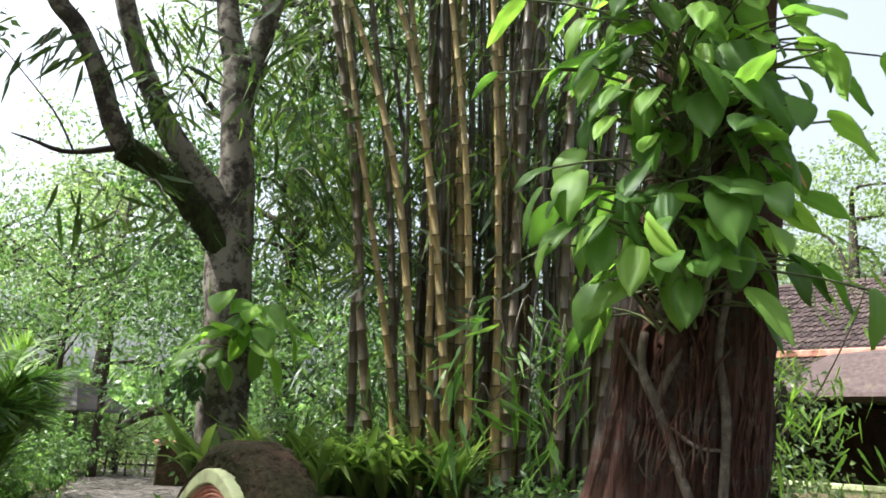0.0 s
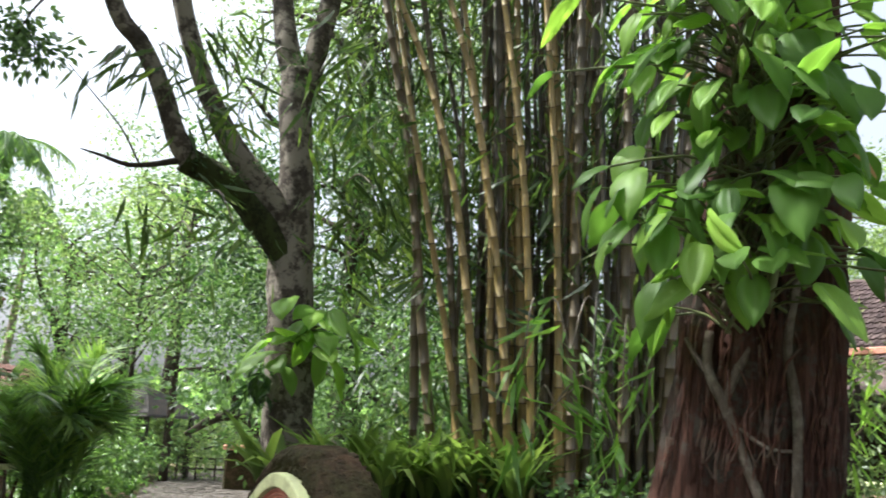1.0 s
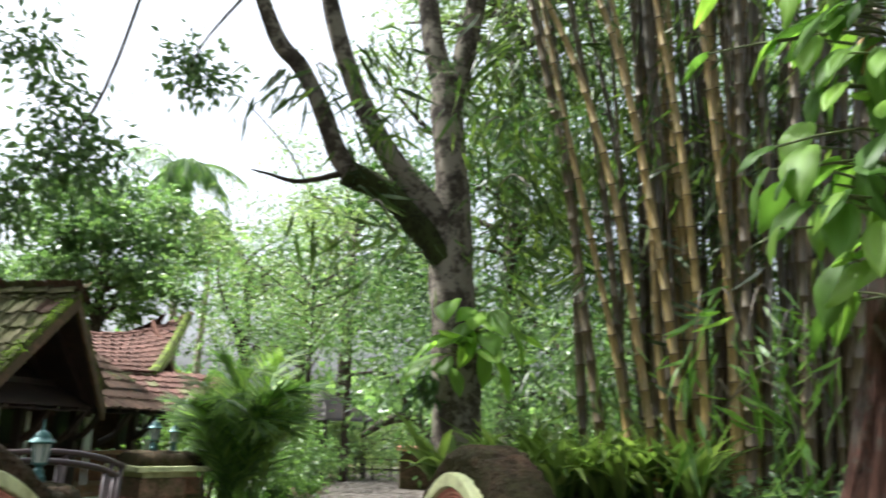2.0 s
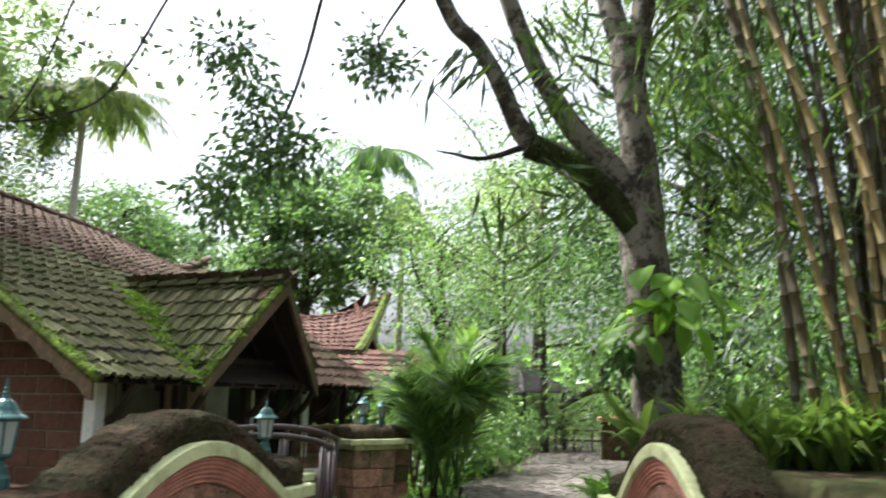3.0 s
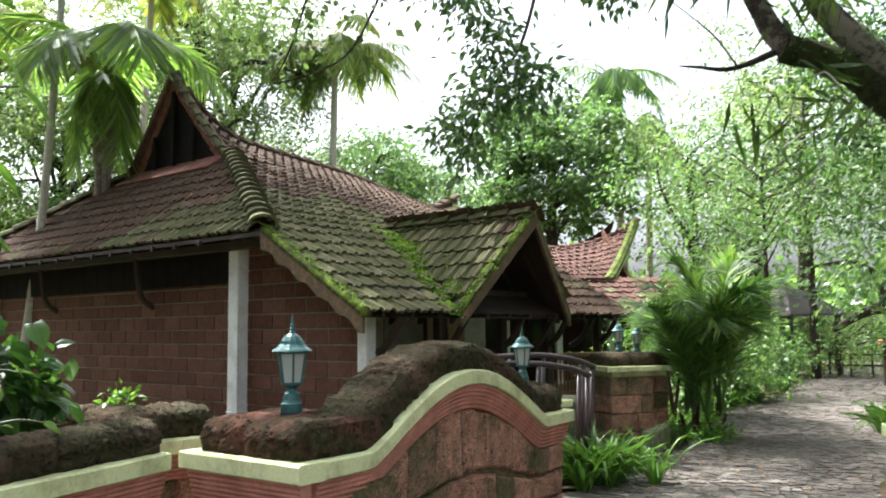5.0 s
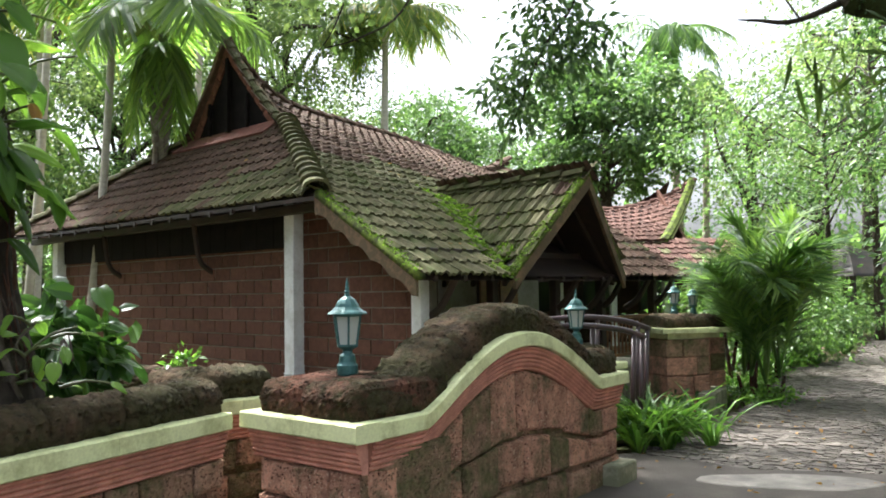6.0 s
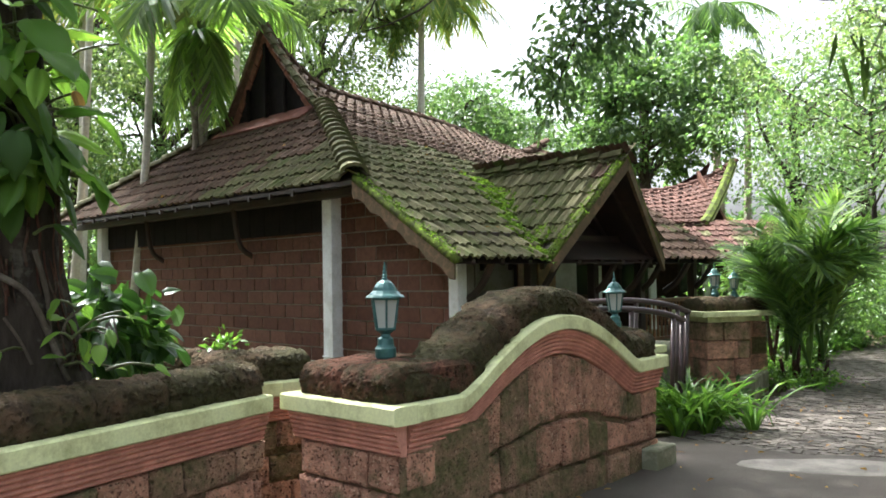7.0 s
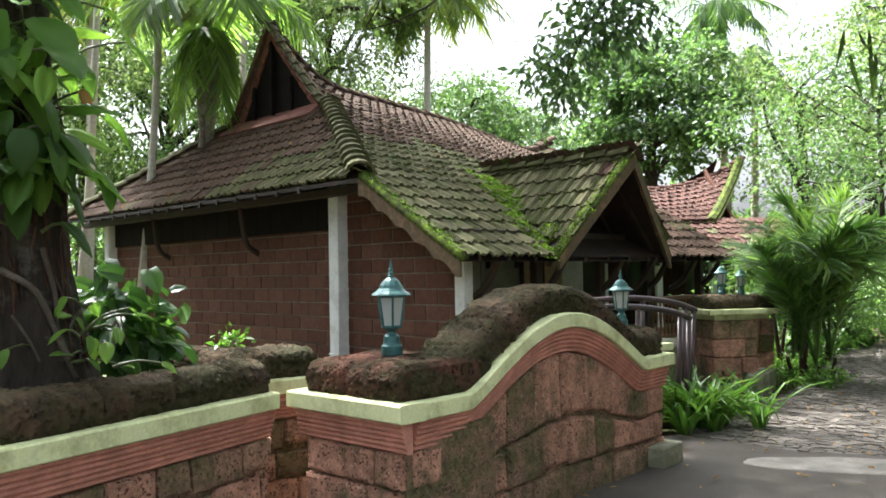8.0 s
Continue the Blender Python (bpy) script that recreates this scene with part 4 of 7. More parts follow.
for f in (porch_l, porch_r):
    V = [f(porch_front(0), 0), f(porch_front(1), 1), f(0.75, 1), f(-1.6, 0)]
    link_mesh("porch_deck", [(x, y, z - 0.008) for x, y, z in V] + [(x, y, z - 0.06) for x, y, z in V], [(0, 1, 2, 3), (7, 6, 5, 4), (0, 4, 5, 1), (1, 5, 6, 2), (2, 6, 7, 3), (3, 7, 4, 0)], M_WOOD, house)
    rows = []
    for v in np.linspace(0, 1, 12):
        x, y, z = f(porch_front(v) - 0.02, v)
        rows.append([(x, y - 0.03, z - 0.17), (x, y + 0.02, z - 0.17), (x, y + 0.02, z - 0.01), (x, y - 0.03, z - 0.01)])
    link_mesh("verge_board", *sweep(rows), M_BOARD, house)
    rows = []
    for v in np.linspace(0, 1, 14):
        x, y, z = f(porch_front(v), v)
        q = 0.015 * noise.noise(Vector((v * 8, x, 1)))
        rows.append([(x, y - 0.05, z - 0.01), (x, y - 0.05, z + 0.04 + q), (x, y + 0.02, z + 0.07 + q), (x, y + 0.10, z + 0.05 + q), (x, y + 0.14, z - 0.01)])
    link_mesh("verge_moss", *sweep(rows), M_MOSSCAP, house, smooth=True, label="mossy verge capping")
link_mesh("porch_gable_panel", [(PX - 1.15, -0.35, 1.9), (PX + 1.15, -0.35, 1.9), (PX, -0.35, 3.08), (PX - 1.15, -0.3, 1.9), (PX + 1.15, -0.3, 1.9), (PX, -0.3, 3.08)], [(0, 1, 2), (5, 4, 3), (0, 3, 4, 1), (1, 4, 5, 2), (2, 5, 3, 0)], M_WOOD, house)
for y in (-1.62, -1.1, -0.6):
    for sx in (-1, 1):
        link_mesh("porch_rafter", *sweep([[(PX + sx * r, y, z), (PX + sx * r, y + 0.07, z), (PX + sx * r, y + 0.07, z - 0.09), (PX + sx * r, y, z - 0.09)] for r, z in ((1.27, 1.80), (0.02, 3.06))]), M_WOOD, house)
link_mesh("porch_tie_beam", *bevel_box(PX - 1.2, PX + 1.2, -1.28, -1.16, 1.84, 1.96, 0.01), M_WOOD, house)
for sx in (-1, 1):
    link_mesh("bracket", *tube(spline([(PX + sx * 1.05, -1.2, 1.3), (PX + sx * 1.05, -1.45, 1.5), (PX + sx * 1.05, -1.7, 1.85)], 8), 0.05, 6), M_WOOD, house)


# ---- second cottage, farther along the lane ----
def far_cottage(label, m, L, half, ez, rz, lift, low, seed, mat, mats, rake=0.0):
    h = thing("cottage", label, "cottage", m)

    def fr(u, v):
        t = v / half
        z = ez + (rz - ez) * t
        k = abs(2 * u / L - 1)
        return (u + rake * (2 * u / L - 1) * (t - 0.6), v - half, z + lift * (k ** 3) * t ** 1.5)

    def skirt(u, v):
        return (u, -half - low + v, ez - 0.06 - 0.5 * (low - v))

    sheet("roof_deck", fr, np.linspace(0, L, 20), np.linspace(0, half, 6), M_WOOD, h, 0.06)
    sheet("roof_deck", lambda u, v: (u, half - v, fr(u, v)[2]), np.linspace(0, L, 20), np.linspace(0, half, 6), mat, h, 0.06)
    lay_tiles(h, fr, 0, L, 0, half, lambda u, v: v < half - 0.05, lambda u, v: 0.1, seed, lambda u, v: False, mats=mats)
    if low:
        sheet("roof_deck", skirt, np.linspace(-0.4, L + 0.9, 14), np.linspace(0, low, 4), M_WOOD, h, 0.06)
        lay_tiles(h, skirt, -0.4, L + 0.9, 0, low + 0.2, lambda u, v: True, lambda u, v: 0.35, seed + 1, lambda u, v: False, mats=mats)
    ridge_run(h, [(fr(u, half)[0], 0, fr(u, half)[2]) for u in np.linspace(0, L, 14)], mat, 0.12)
    for u in (0.0, L):
        pts = [fr(u, v) for v in np.linspace(0, half, 8)]
        for sg in (1, -1):
            rows = [[(x - 0.03, sg * y, z - 0.13), (x + 0.03, sg * y, z - 0.13), (x + 0.03, sg * y, z - 0.03), (x - 0.03, sg * y, z - 0.03)] for x, y, z in pts]
            link_mesh("verge_board", *sweep(rows), M_CAP if u == L else M_BOARD, h, label="verge board")
        for sg in (1, -1):
            rows = [[(x - 0.16, sg * y, z + 0.0), (x + 0.05, sg * y, z - 0.02), (x + 0.05, sg * y, z + 0.06), (x - 0.05, sg * y, z + 0.10), (x - 0.16, sg * y, z + 0.07)] for x, y, z in pts]
            link_mesh("verge_tile", *sweep(rows), M_MOSSCAP if u == L else M_TILEM, h, label="mossy verge tiles")
        e = 0.3 if u == 0 else -0.3
        link_mesh("gable_panel", [(u + e, -half + 0.3, ez - 0.1), (u + e, half - 0.3, ez - 0.1), (u + e, 0, fr(u, half)[2] - 0.25), (u + e * 1.2, -half + 0.3, ez - 0.1), (u + e * 1.2, half - 0.3, ez - 0.1), (u + e * 1.2, 0, fr(u, half)[2] - 0.25)],
                  [(0, 1, 2), (5, 4, 3), (0, 3, 4, 1), (1, 4, 5, 2), (2, 5, 3, 0)], M_BRICK, h)
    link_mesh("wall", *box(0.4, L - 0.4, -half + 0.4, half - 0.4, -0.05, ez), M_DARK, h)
    link_mesh("plinth", *box(0.1, L - 0.1, -half - low + 0.5, half - 0.3, -0.06, 0.4), M_PLINTH, h)
    for u in np.linspace(0.2, L - 0.2, 5):
        link_mesh("post", *bevel_box(u - 0.07, u + 0.07, -half - low + 0.6, -half - low + 0.74, 0.4, ez - 0.3 - 0.4 * low, 0.01), M_WHITE, h)
    for u in np.linspace(0.8, L - 1.6, 3):
        w = link_mesh("window", *bevel_box(u, u + 0.8, -half + 0.36, -half + 0.398, 1.1, 2.1, 0.01), M_WOOD, h)
        link_mesh("pane", *bevel_box(u + 0.06, u + 0.74, -half + 0.35, -half + 0.36, 1.16, 2.04, 0.002), M_GLASSD, w)
    return h
M_GLASSD = Mat("dark_window_glass", 0.08).color((0.03, 0.035, 0.035)).m
MATS_RED = (M_TILE, M_TILEM, M_TILER, M_TILEMJ)
MATS_GREY = (M_TILE, M_TILEM, M_TILEG, M_TILEMJ)
far_cottage("farther tiled cottage with upswept red ridge and gable", pose(2.0, 21.5, 0, 0, 0, 2), 5.2, 2.4, 2.75, 3.72, 0.80, 1.6, 41, M_TILER, MATS_RED, rake=1.7)
far_cottage("cottage with grey-brown tile roof behind bamboo leaves", pose(24.0, 8.5, 0, 0, 0, -100), 13.0, 3.4, 3.95, 6.2, 0.15, 2.4, 45, M_TILEG, MATS_GREY)


link_mesh("ridge_band", *bevel_box(-0.3, 13.3, -3.52, -3.40, 3.90, 4.06, 0.02), M_TERRA, bpy.data.objects["cottage.002"], label="pale red ridge band between the roofs")
porch_roof = lathe([(2.6, 2.75), (2.55, 2.82), (1.0, 3.62), (0.1, 3.75)], 4)
link_mesh("porch_roof", *porch_roof, M_TILEG, bpy.data.objects["cottage.002"], m=pose(6.5, -5.4, 0.0))
pw = thing("verandah_parapet", "pale green plastered parapet wall with a thick coping", "wall", frame2((16.11, 5.43), (16.83, 2.38)))
link_mesh("wall", *bevel_box(0, 6.5, 0, 0.22, -0.05, 1.16, 0.01), M_CAP, pw)
link_mesh("coping", *bevel_box(-0.05, 6.55, -0.06, 0.28, 1.16, 1.27, 0.02), M_CAP, pw)
for k in range(5):
    link_mesh("pier", *bevel_box(1.5 * k, 1.5 * k + 0.24, -0.04, 0.26, -0.05, 1.2, 0.01), M_CAP, pw)


# ---- planting: builders ----
def trunk_mesh(name, path, radii, mat, parent, sides=14, n=26, wobble=0.12, scale=2.0, label="", ribs=0.0):
    P = spline(path, n)
    R0 = np.interp(np.linspace(0, 1, n), np.linspace(0, 1, len(radii)), radii)
    return link_mesh(name, *tube(P, R0, sides, wobble, scale, ribs=ribs), mat, parent, smooth=True, label=label)


def leaf_cloud(centres, per, spread, size, droop=0.5, flat=0.6):
    """Leaf places, ways and sizes in clumps round the centres."""
    C = np.repeat(np.asarray(centres, float), per, axis=0)
    n = len(C)
    off = rng.normal(0, 1, (n, 3)) * np.array((spread, spread, spread * flat))
    L = C + off
    dirs = off / (np.linalg.norm(off, axis=1)[:, None] + 1e-6) + rng.normal(0, 0.6, (n, 3))
    dirs[:, 2] -= droop
    return L, dirs, jitter_up(n, 0.7), size * rng.uniform(0.6, 1.25, n)


def crown_points(c, r, n, seed, gaps=0.12):
    """Clump centres through an uneven crown, thin in places."""
    g = np.random.default_rng(seed)
    out = []
    while len(out) < n:
        p = g.normal(0, 1, 3)
        p /= np.linalg.norm(p)
        bulge = 1 + 0.38 * noise.noise(Vector(p * 1.9) + Vector((seed, 0, 0)))
        q = p * g.uniform(0.35, 1.0) ** 0.6 * bulge
        w = np.array(c) + q * np.array(r)
        if noise.noise(Vector(w / max(r) * 3.2) + Vector((0, seed, 0))) > 0.04 - gaps:
            out.append(w)
    return np.array(out)


def tree(label, base, r0, crown, radius, seed, clumps=150, per=42, size=0.2, spread=0.42, leaf=None, bark_m=None, shape=None, droop=0.5, lean=(0, 0), gaps=0.1, category="tree", limbs=16):
    t = thing("tree", label, category)
    b, c, r = np.array(base, float), np.array(crown, float), np.array(radius, float)
    top = c + np.array((0, 0, 0.35 * r[2]))
    mid = (b + c) / 2 + np.array((lean[0], lean[1], 0))
    trunk_mesh("trunk", [b, mid, c, top], [r0 * 1.25, r0 * 0.85, r0 * 0.5, r0 * 0.12], bark_m or M_BARKDARK, t, 10, 18)
    C = crown_points(c, r, clumps, seed, gaps)
    g = random.Random(seed)
    P = spline([b, mid, c, top], 40)
    for k in range(limbs):
        e = C[g.randrange(len(C))]
        s = P[min(36, max(14, int(40 * g.uniform(0.42, 0.85))))]
        if e[2] < s[2] - 0.3 * r[2]:
            s = P[16]
        m1 = s + (e - s) * 0.5 + np.array((g.gauss(0, 0.12), g.gauss(0, 0.12), 0.12)) * r[0]
        trunk_mesh("limb", [s, m1, e], [r0 * 0.38, r0 * 0.2, r0 * 0.05], bark_m or M_BARKDARK, t, 6, 9, 0.1)
    fast_mesh("crown", *scatter(shape or S_SMALL, *leaf_cloud(C, int(per * 1.7), spread * 0.85, size * 0.72, droop)), leaf or L_TREE, t)
    return t


def frond(parent, base, way, L, droop, leaflet, mat, seed, pairs=34, hang=0.35, name="frond", rise=0.5, out=1.0):
    """A feather frond: a bent rachis with leaflets on both sides."""
    g = np.random.default_rng(seed)
    w = np.array((way[0], way[1], 0.0))
    w /= np.linalg.norm(w) + 1e-9
    s = np.linspace(0, 1, 16)
    path = np.array(base) + np.outer(s, w) * L * out * (1 - 0.25 * droop) + np.outer(rise * s - (rise * 0.5 + droop) * s ** 2, (0, 0, 1)) * L
    side = np.array((-w[1], w[0], 0))
    q = np.linspace(0.14, 1.0, pairs)
    pos, dirs, ups, sz = [], [], [], []
    for sg in (1, -1):
        for f in q:
            p = np.array([np.interp(f, s, path[:, k]) for k in range(3)])
            i = min(14, int(f * 15))
            tg = path[i + 1] - path[i]
            tg /= np.linalg.norm(tg)
            pos.append(p)
            dirs.append(side * sg * (1.0 - 0.35 * f) + tg * (0.55 + 0.7 * f) + np.array((0, 0, -hang + 0.1)) + g.normal(0, 0.09, 3))
            ups.append(np.array((0, 0, 1.0)) + side * sg * -0.5 + g.normal(0, 0.12, 3))
            sz.append(leaflet * (0.45 + 0.9 * math.sin(math.pi * (0.12 + 0.8 * f))) * g.uniform(0.85, 1.1))
    V1, F1 = scatter(S_BLADE, pos, dirs, ups, sz)
    V2, F2 = tube(path, np.linspace(0.022, 0.005, 16) * max(0.6, L / 2), 4, cap=False)
    V = np.concatenate([V1, V2])
    F = np.concatenate([F1, np.array(F2) + len(V1)])
    return tagged(fast_mesh(name, V, F, mat, parent), kind="stuff")


def palm(label, base, top, r, fronds, L, droop, leaflet, mat, seed, bark_m=None, pairs=34, hang=0.35, rise=0.5, category="palm", stems=None):
    t = thing("palm", label, category)
    b, c = np.array(base, float), np.array(top, float)
    if c[2] - b[2] > 0.4:
        trunk_mesh("trunk", [b, b + (c - b) * 0.35 + (0.08, 0.04, 0), b + (c - b) * 0.7 + (0.04, 0, 0), c], [r * 1.3, r, r * 0.9, r * 0.8], bark_m or M_BARKPALE, t, 10, 24, 0.05)
    g = random.Random(seed)
    for k in range(fronds):
        a = 2 * math.pi * (k + g.uniform(-0.3, 0.3)) / fronds * 1.618 * 2
        dr = droop * g.uniform(0.35, 1.5)
        frond(t, c, (math.cos(a), math.sin(a)), L * g.uniform(0.8, 1.1), dr, leaflet, mat, seed * 100 + k, pairs, hang, rise=rise + g.uniform(-0.25, 0.55))
    return t


def strap_plant(name, label, base, n, L, spread, mat, seed, category="plant", group="", upright=0.9, width=0.05):
    """A tuft of arching strap leaves."""
    g = np.random.default_rng(seed)
    V, F = [], []
    for k in range(n):
        a = g.uniform(0, 2 * math.pi)
        l = L * g.uniform(0.6, 1.15)
        out = np.array((math.cos(a), math.sin(a), 0))
        side = np.array((-out[1], out[0], 0))
        p0 = np.array(base) + out * g.uniform(0, spread)
        reach, up = l * g.uniform(0.25, 0.8), l * upright * g.uniform(0.75, 1.1)
        arch_ = g.uniform(0.1, 0.6) * l
        i0 = len(V)
        for s, w in ((0, 0.5), (0.25, 0.95), (0.5, 1.0), (0.75, 0.75), (1, 0.06)):
            p = p0 + out * reach * s ** 1.4 + np.array((0, 0, up * s - arch_ * s ** 3))
            V += [p - side * width * w + (0, 0, 0.012 * w), p - np.array((0, 0, 0.006)), p + side * width * w + (0, 0, 0.012 * w)]
        for j in range(4):
            q = i0 + 3 * j
            F += [(q, q + 1, q + 4, q + 3), (q + 1, q + 2, q + 5, q + 4)]
    ob = fast_mesh(name, V, F, mat, smooth=True)
    return tagged(ob, label, category, group)


def creeper(label, axis, n, size, reach, face, seed, leaf, stem_r=0.02, tall=None, category="climbing plant", spread=75, dry=0, hang=1.0):
    """Big-leaved creeper on a trunk: stems, petioles and hanging heart-shaped leaves."""
    g = np.random.default_rng(seed)
    t = thing("creeper", label, category)
    A = spline(axis, 30)
    for k in range(3):
        off = g.normal(0, 0.07, 3) * (1, 1, 0)
        trunk_mesh("stem", A[::6] + off + g.normal(0, 0.04, (5, 3)), [stem_r * 1.1, stem_r, stem_r * 0.7], M_ROOT if k else M_STEM, t, 7, 24, 0.2)
    face = math.atan2(face[1], face[0])
    pet, L, D, U, S = [], [], [], [], []
    for k in range(n):
        p = A[g.integers(0, 30)] + g.normal(0, 0.09, 3)
        a = face + math.radians(spread) * g.normal(0, 0.75)
        el = math.radians(g.uniform(-10, 65))
        r = reach * g.uniform(0.35, 1.0) * (1.0 if g.random() < 0.75 else 1.25)
        e = p + r * np.array((math.cos(a) * math.cos(el), math.sin(a) * math.cos(el), math.sin(el) * 0.55))
        m = (p + e) / 2 + np.array((0, 0, 0.10 * r))
        pet.append(tube(spline([p, m, e], 5), [0.011, 0.009, 0.008, 0.007, 0.006], 4, cap=False))
        out = np.array((math.cos(a), math.sin(a), 0))
        L.append(e)
        D.append(out * g.uniform(0.45, 1.0) + np.array((0, 0, -g.uniform(0.15, 1.1) * hang)) + g.normal(0, 0.25, 3))
        U.append(out * g.uniform(0.0, 0.7) + np.array((0, 0, g.uniform(0.6, 1.1))) + g.normal(0, 0.25, 3))
        S.append(size * g.uniform(0.65, 1.2))
    ob = tagged(link_mesh("leafstalk_tangle", *join(pet), M_STEM, t, smooth=True), kind="stuff")
    L, D, U, S = map(np.array, (L, D, U, S))
    cut = n - dry
    for j, shape in enumerate(S_OVATES):
        fast_mesh("leaves", *scatter(shape, L[j:cut:3], D[j:cut:3], U[j:cut:3], S[j:cut:3]), L_LIME if j == 2 else leaf, t, smooth=True)
    if dry:
        for q in range(cut, n):
            fast_mesh("dry_leaf", *scatter(S_OVATES[2], L[q:q + 1], D[q:q + 1] - (0, 0, 1), U[q:q + 1], S[q:q + 1] * 0.7), L_DRY, t, smooth=True, label="withered orange leaf")
    return t


def fibres(parent, path, radii, n, seed, face):
    """Hair roots that run down the face of a trunk."""
    g = np.random.default_rng(seed)
    P = spline(path, 30)
    R0 = np.interp(np.linspace(0, 1, 30), np.linspace(0, 1, len(radii)), radii)
    a0 = math.atan2(face[1], face[0])
    tubes = []
    for k in range(n):
        a = a0 + g.uniform(-1.5, 1.5)
        i0, i1 = sorted(g.integers(0, 30, 2))
        if i1 - i0 < 6:
            continue
        pts = []
        for i in range(i0, i1, 2):
            a += g.normal(0, 0.05)
            pts.append(P[i] + (R0[i] * 1.05 + 0.01) * np.array((math.cos(a), math.sin(a), 0)))
        tubes.append(tube(pts, g.uniform(0.003, 0.009), 5, 0.2, 8))
    return tagged(link_mesh("hair_root", *join(tubes), M_ROOTD, parent, smooth=True), kind="stuff")


def hanging_blades(name, parent, centres, per, L, mat, seed, spread=0.25):
    """Fans of bamboo leaves that hang from fine twigs."""
    g = np.random.default_rng(seed)
    C = np.repeat(np.asarray(centres, float), per, axis=0)
    n = len(C)
    Q = C + g.normal(0, spread, (n, 3))
    base = np.repeat(g.normal(0, 1, (len(centres), 3)), per, axis=0)
    D = base * 0.7 + g.normal(0, 0.55, (n, 3))
    D[:, 2] = -np.abs(D[:, 2]) - 0.45
    return fast_mesh(name, *scatter(S_BLADE2, Q, D, g.normal(0, 1, (n, 3)), L * g.uniform(0.6, 1.25, n)), mat, parent)


S_BLADE2 = (np.array([(-0.02, 0, 0), (0.02, 0, 0), (0.062, 0.3, 0.0), (-0.062, 0.3, 0.0), (0.006, 1, -0.12), (-0.006, 1, -0.12)]), np.array([(0, 1, 2, 3), (3, 2, 4, 5)]))

# ---- raised bed behind the right gate wall ----
bx, by = np.linspace(3.6, 20, 42), np.linspace(-6, 11, 42)


def bed_z(x, y):
    # distance inside the bed from the wall line and from the lane
    dx, dy = RW1[0] - RW0[0], RW1[1] - RW0[1]
    nrm = math.hypot(dx, dy)
    a = ((x - RW0[0]) * dy - (y - RW0[1]) * dx) / nrm
    b = (x - 5.2) * 0.63 - (y - 7.6) * 0.55 - 0.5
    k = max(0.0, min(1.0, (min(a - 0.30, b + 0.6)) / 0.5))
    return -0.08 + 1.22 * k + 0.05 * noise.noise(Vector((x * 0.8, y * 0.8, 4)))


V = [(x, y, bed_z(x, y)) for y in by for x in bx]
tagged(link_mesh("garden_bed", V, [(j * 42 + i, j * 42 + i + 1, (j + 1) * 42 + i + 1, (j + 1) * 42 + i) for j in range(41) for i in range(41)], M_SOIL, smooth=True), "raised bed of dark soil and leaf litter", "garden bed", kind="structure")
V = [(-3.4, 4.55), (-2.02, 3.92), (-1.3, 5.12), (-1.45, 5.75), (-3.2, 6.55)]
bm = bmesh.new()
f = bm.faces.new([bm.verts.new((x, y, 0.86)) for x, y in V])
bmesh.ops.triangulate(bm, faces=[f])
bmesh.ops.subdivide_edges(bm, edges=bm.edges[:], cuts=5, use_grid_fill=True)
for v in bm.verts:
    v.co.z += 0.06 * noise.noise(v.co * 2.2)
low = bmesh.ops.extrude_face_region(bm, geom=bm.faces[:])
for v in [e for e in low["geom"] if isinstance(e, bmesh.types.BMVert)]:
    v.co.z -= 0.95
me = bpy.data.meshes.new("planter_soil")
bm.to_mesh(me)
bm.free()
me.materials.append(M_SOIL)
tagged(new("planter_soil", me), "dark soil filling the planter", "soil", kind="structure")

# ---- forked tree beside the lane ----
ft = thing("forked_tree", "grey lichen-spotted forked tree with mossy limb behind gate wall", "tree")
fork = [(5.62, 7.03, 0.87), (5.56, 7.07, 1.42), (5.51, 7.11, 2.33), (5.46, 7.15, 3.28), (5.45, 7.16, 3.78), (5.43, 7.18, 4.54), (5.37, 7.22, 5.26), (5.37, 7.22, 5.67)]
trunk_mesh("trunk", fork, [0.34, 0.28, 0.25, 0.245, 0.23, 0.185, 0.185, 0.18], M_BARK, ft, 18, 44, 0.12, 2.5)
trunk_mesh("limb", [(5.37, 7.22, 5.46), (5.27, 7.35, 6.01), (5.25, 7.56, 6.92), (5.28, 8.25, 9.96)], [0.15, 0.14, 0.12, 0.05], M_BARK, ft, 12, 20, 0.12, 3)
trunk_mesh("limb", [(5.45, 7.16, 5.41), (5.50, 7.06, 6.03), (5.56, 6.95, 6.73), (5.50, 6.61, 9.28)], [0.14, 0.13, 0.115, 0.05], M_BARK, ft, 12, 20, 0.12, 3)
trunk_mesh("limb", [(5.46, 7.16, 3.65), (5.18, 7.24, 4.03), (4.89, 7.32, 4.37), (4.57, 7.40, 4.81), (4.30, 7.45, 5.28), (4.01, 7.49, 5.99), (3.54, 7.51, 7.56)], [0.19, 0.18, 0.15, 0.115, 0.105, 0.10, 0.05], M_BARK, ft, 14, 34, 0.14, 3)
trunk_mesh("mossy_limb", [(5.37, 7.16, 3.48), (5.01, 7.23, 3.86), (4.64, 7.30, 4.16), (4.19, 7.40, 4.32)], [0.15, 0.15, 0.13, 0.14], M_BARKMOSS, ft, 14, 26, 0.22, 5, label="limb covered in dark moss")
trunk_mesh("limb", [(4.24, 7.37, 4.29), (4.08, 7.43, 4.55), (3.90, 7.44, 4.93), (3.62, 7.47, 5.36), (3.30, 7.51, 5.70), (2.72, 7.53, 7.00)], [0.12, 0.11, 0.10, 0.095, 0.09, 0.04], M_BARK, ft, 12, 28, 0.14, 3)
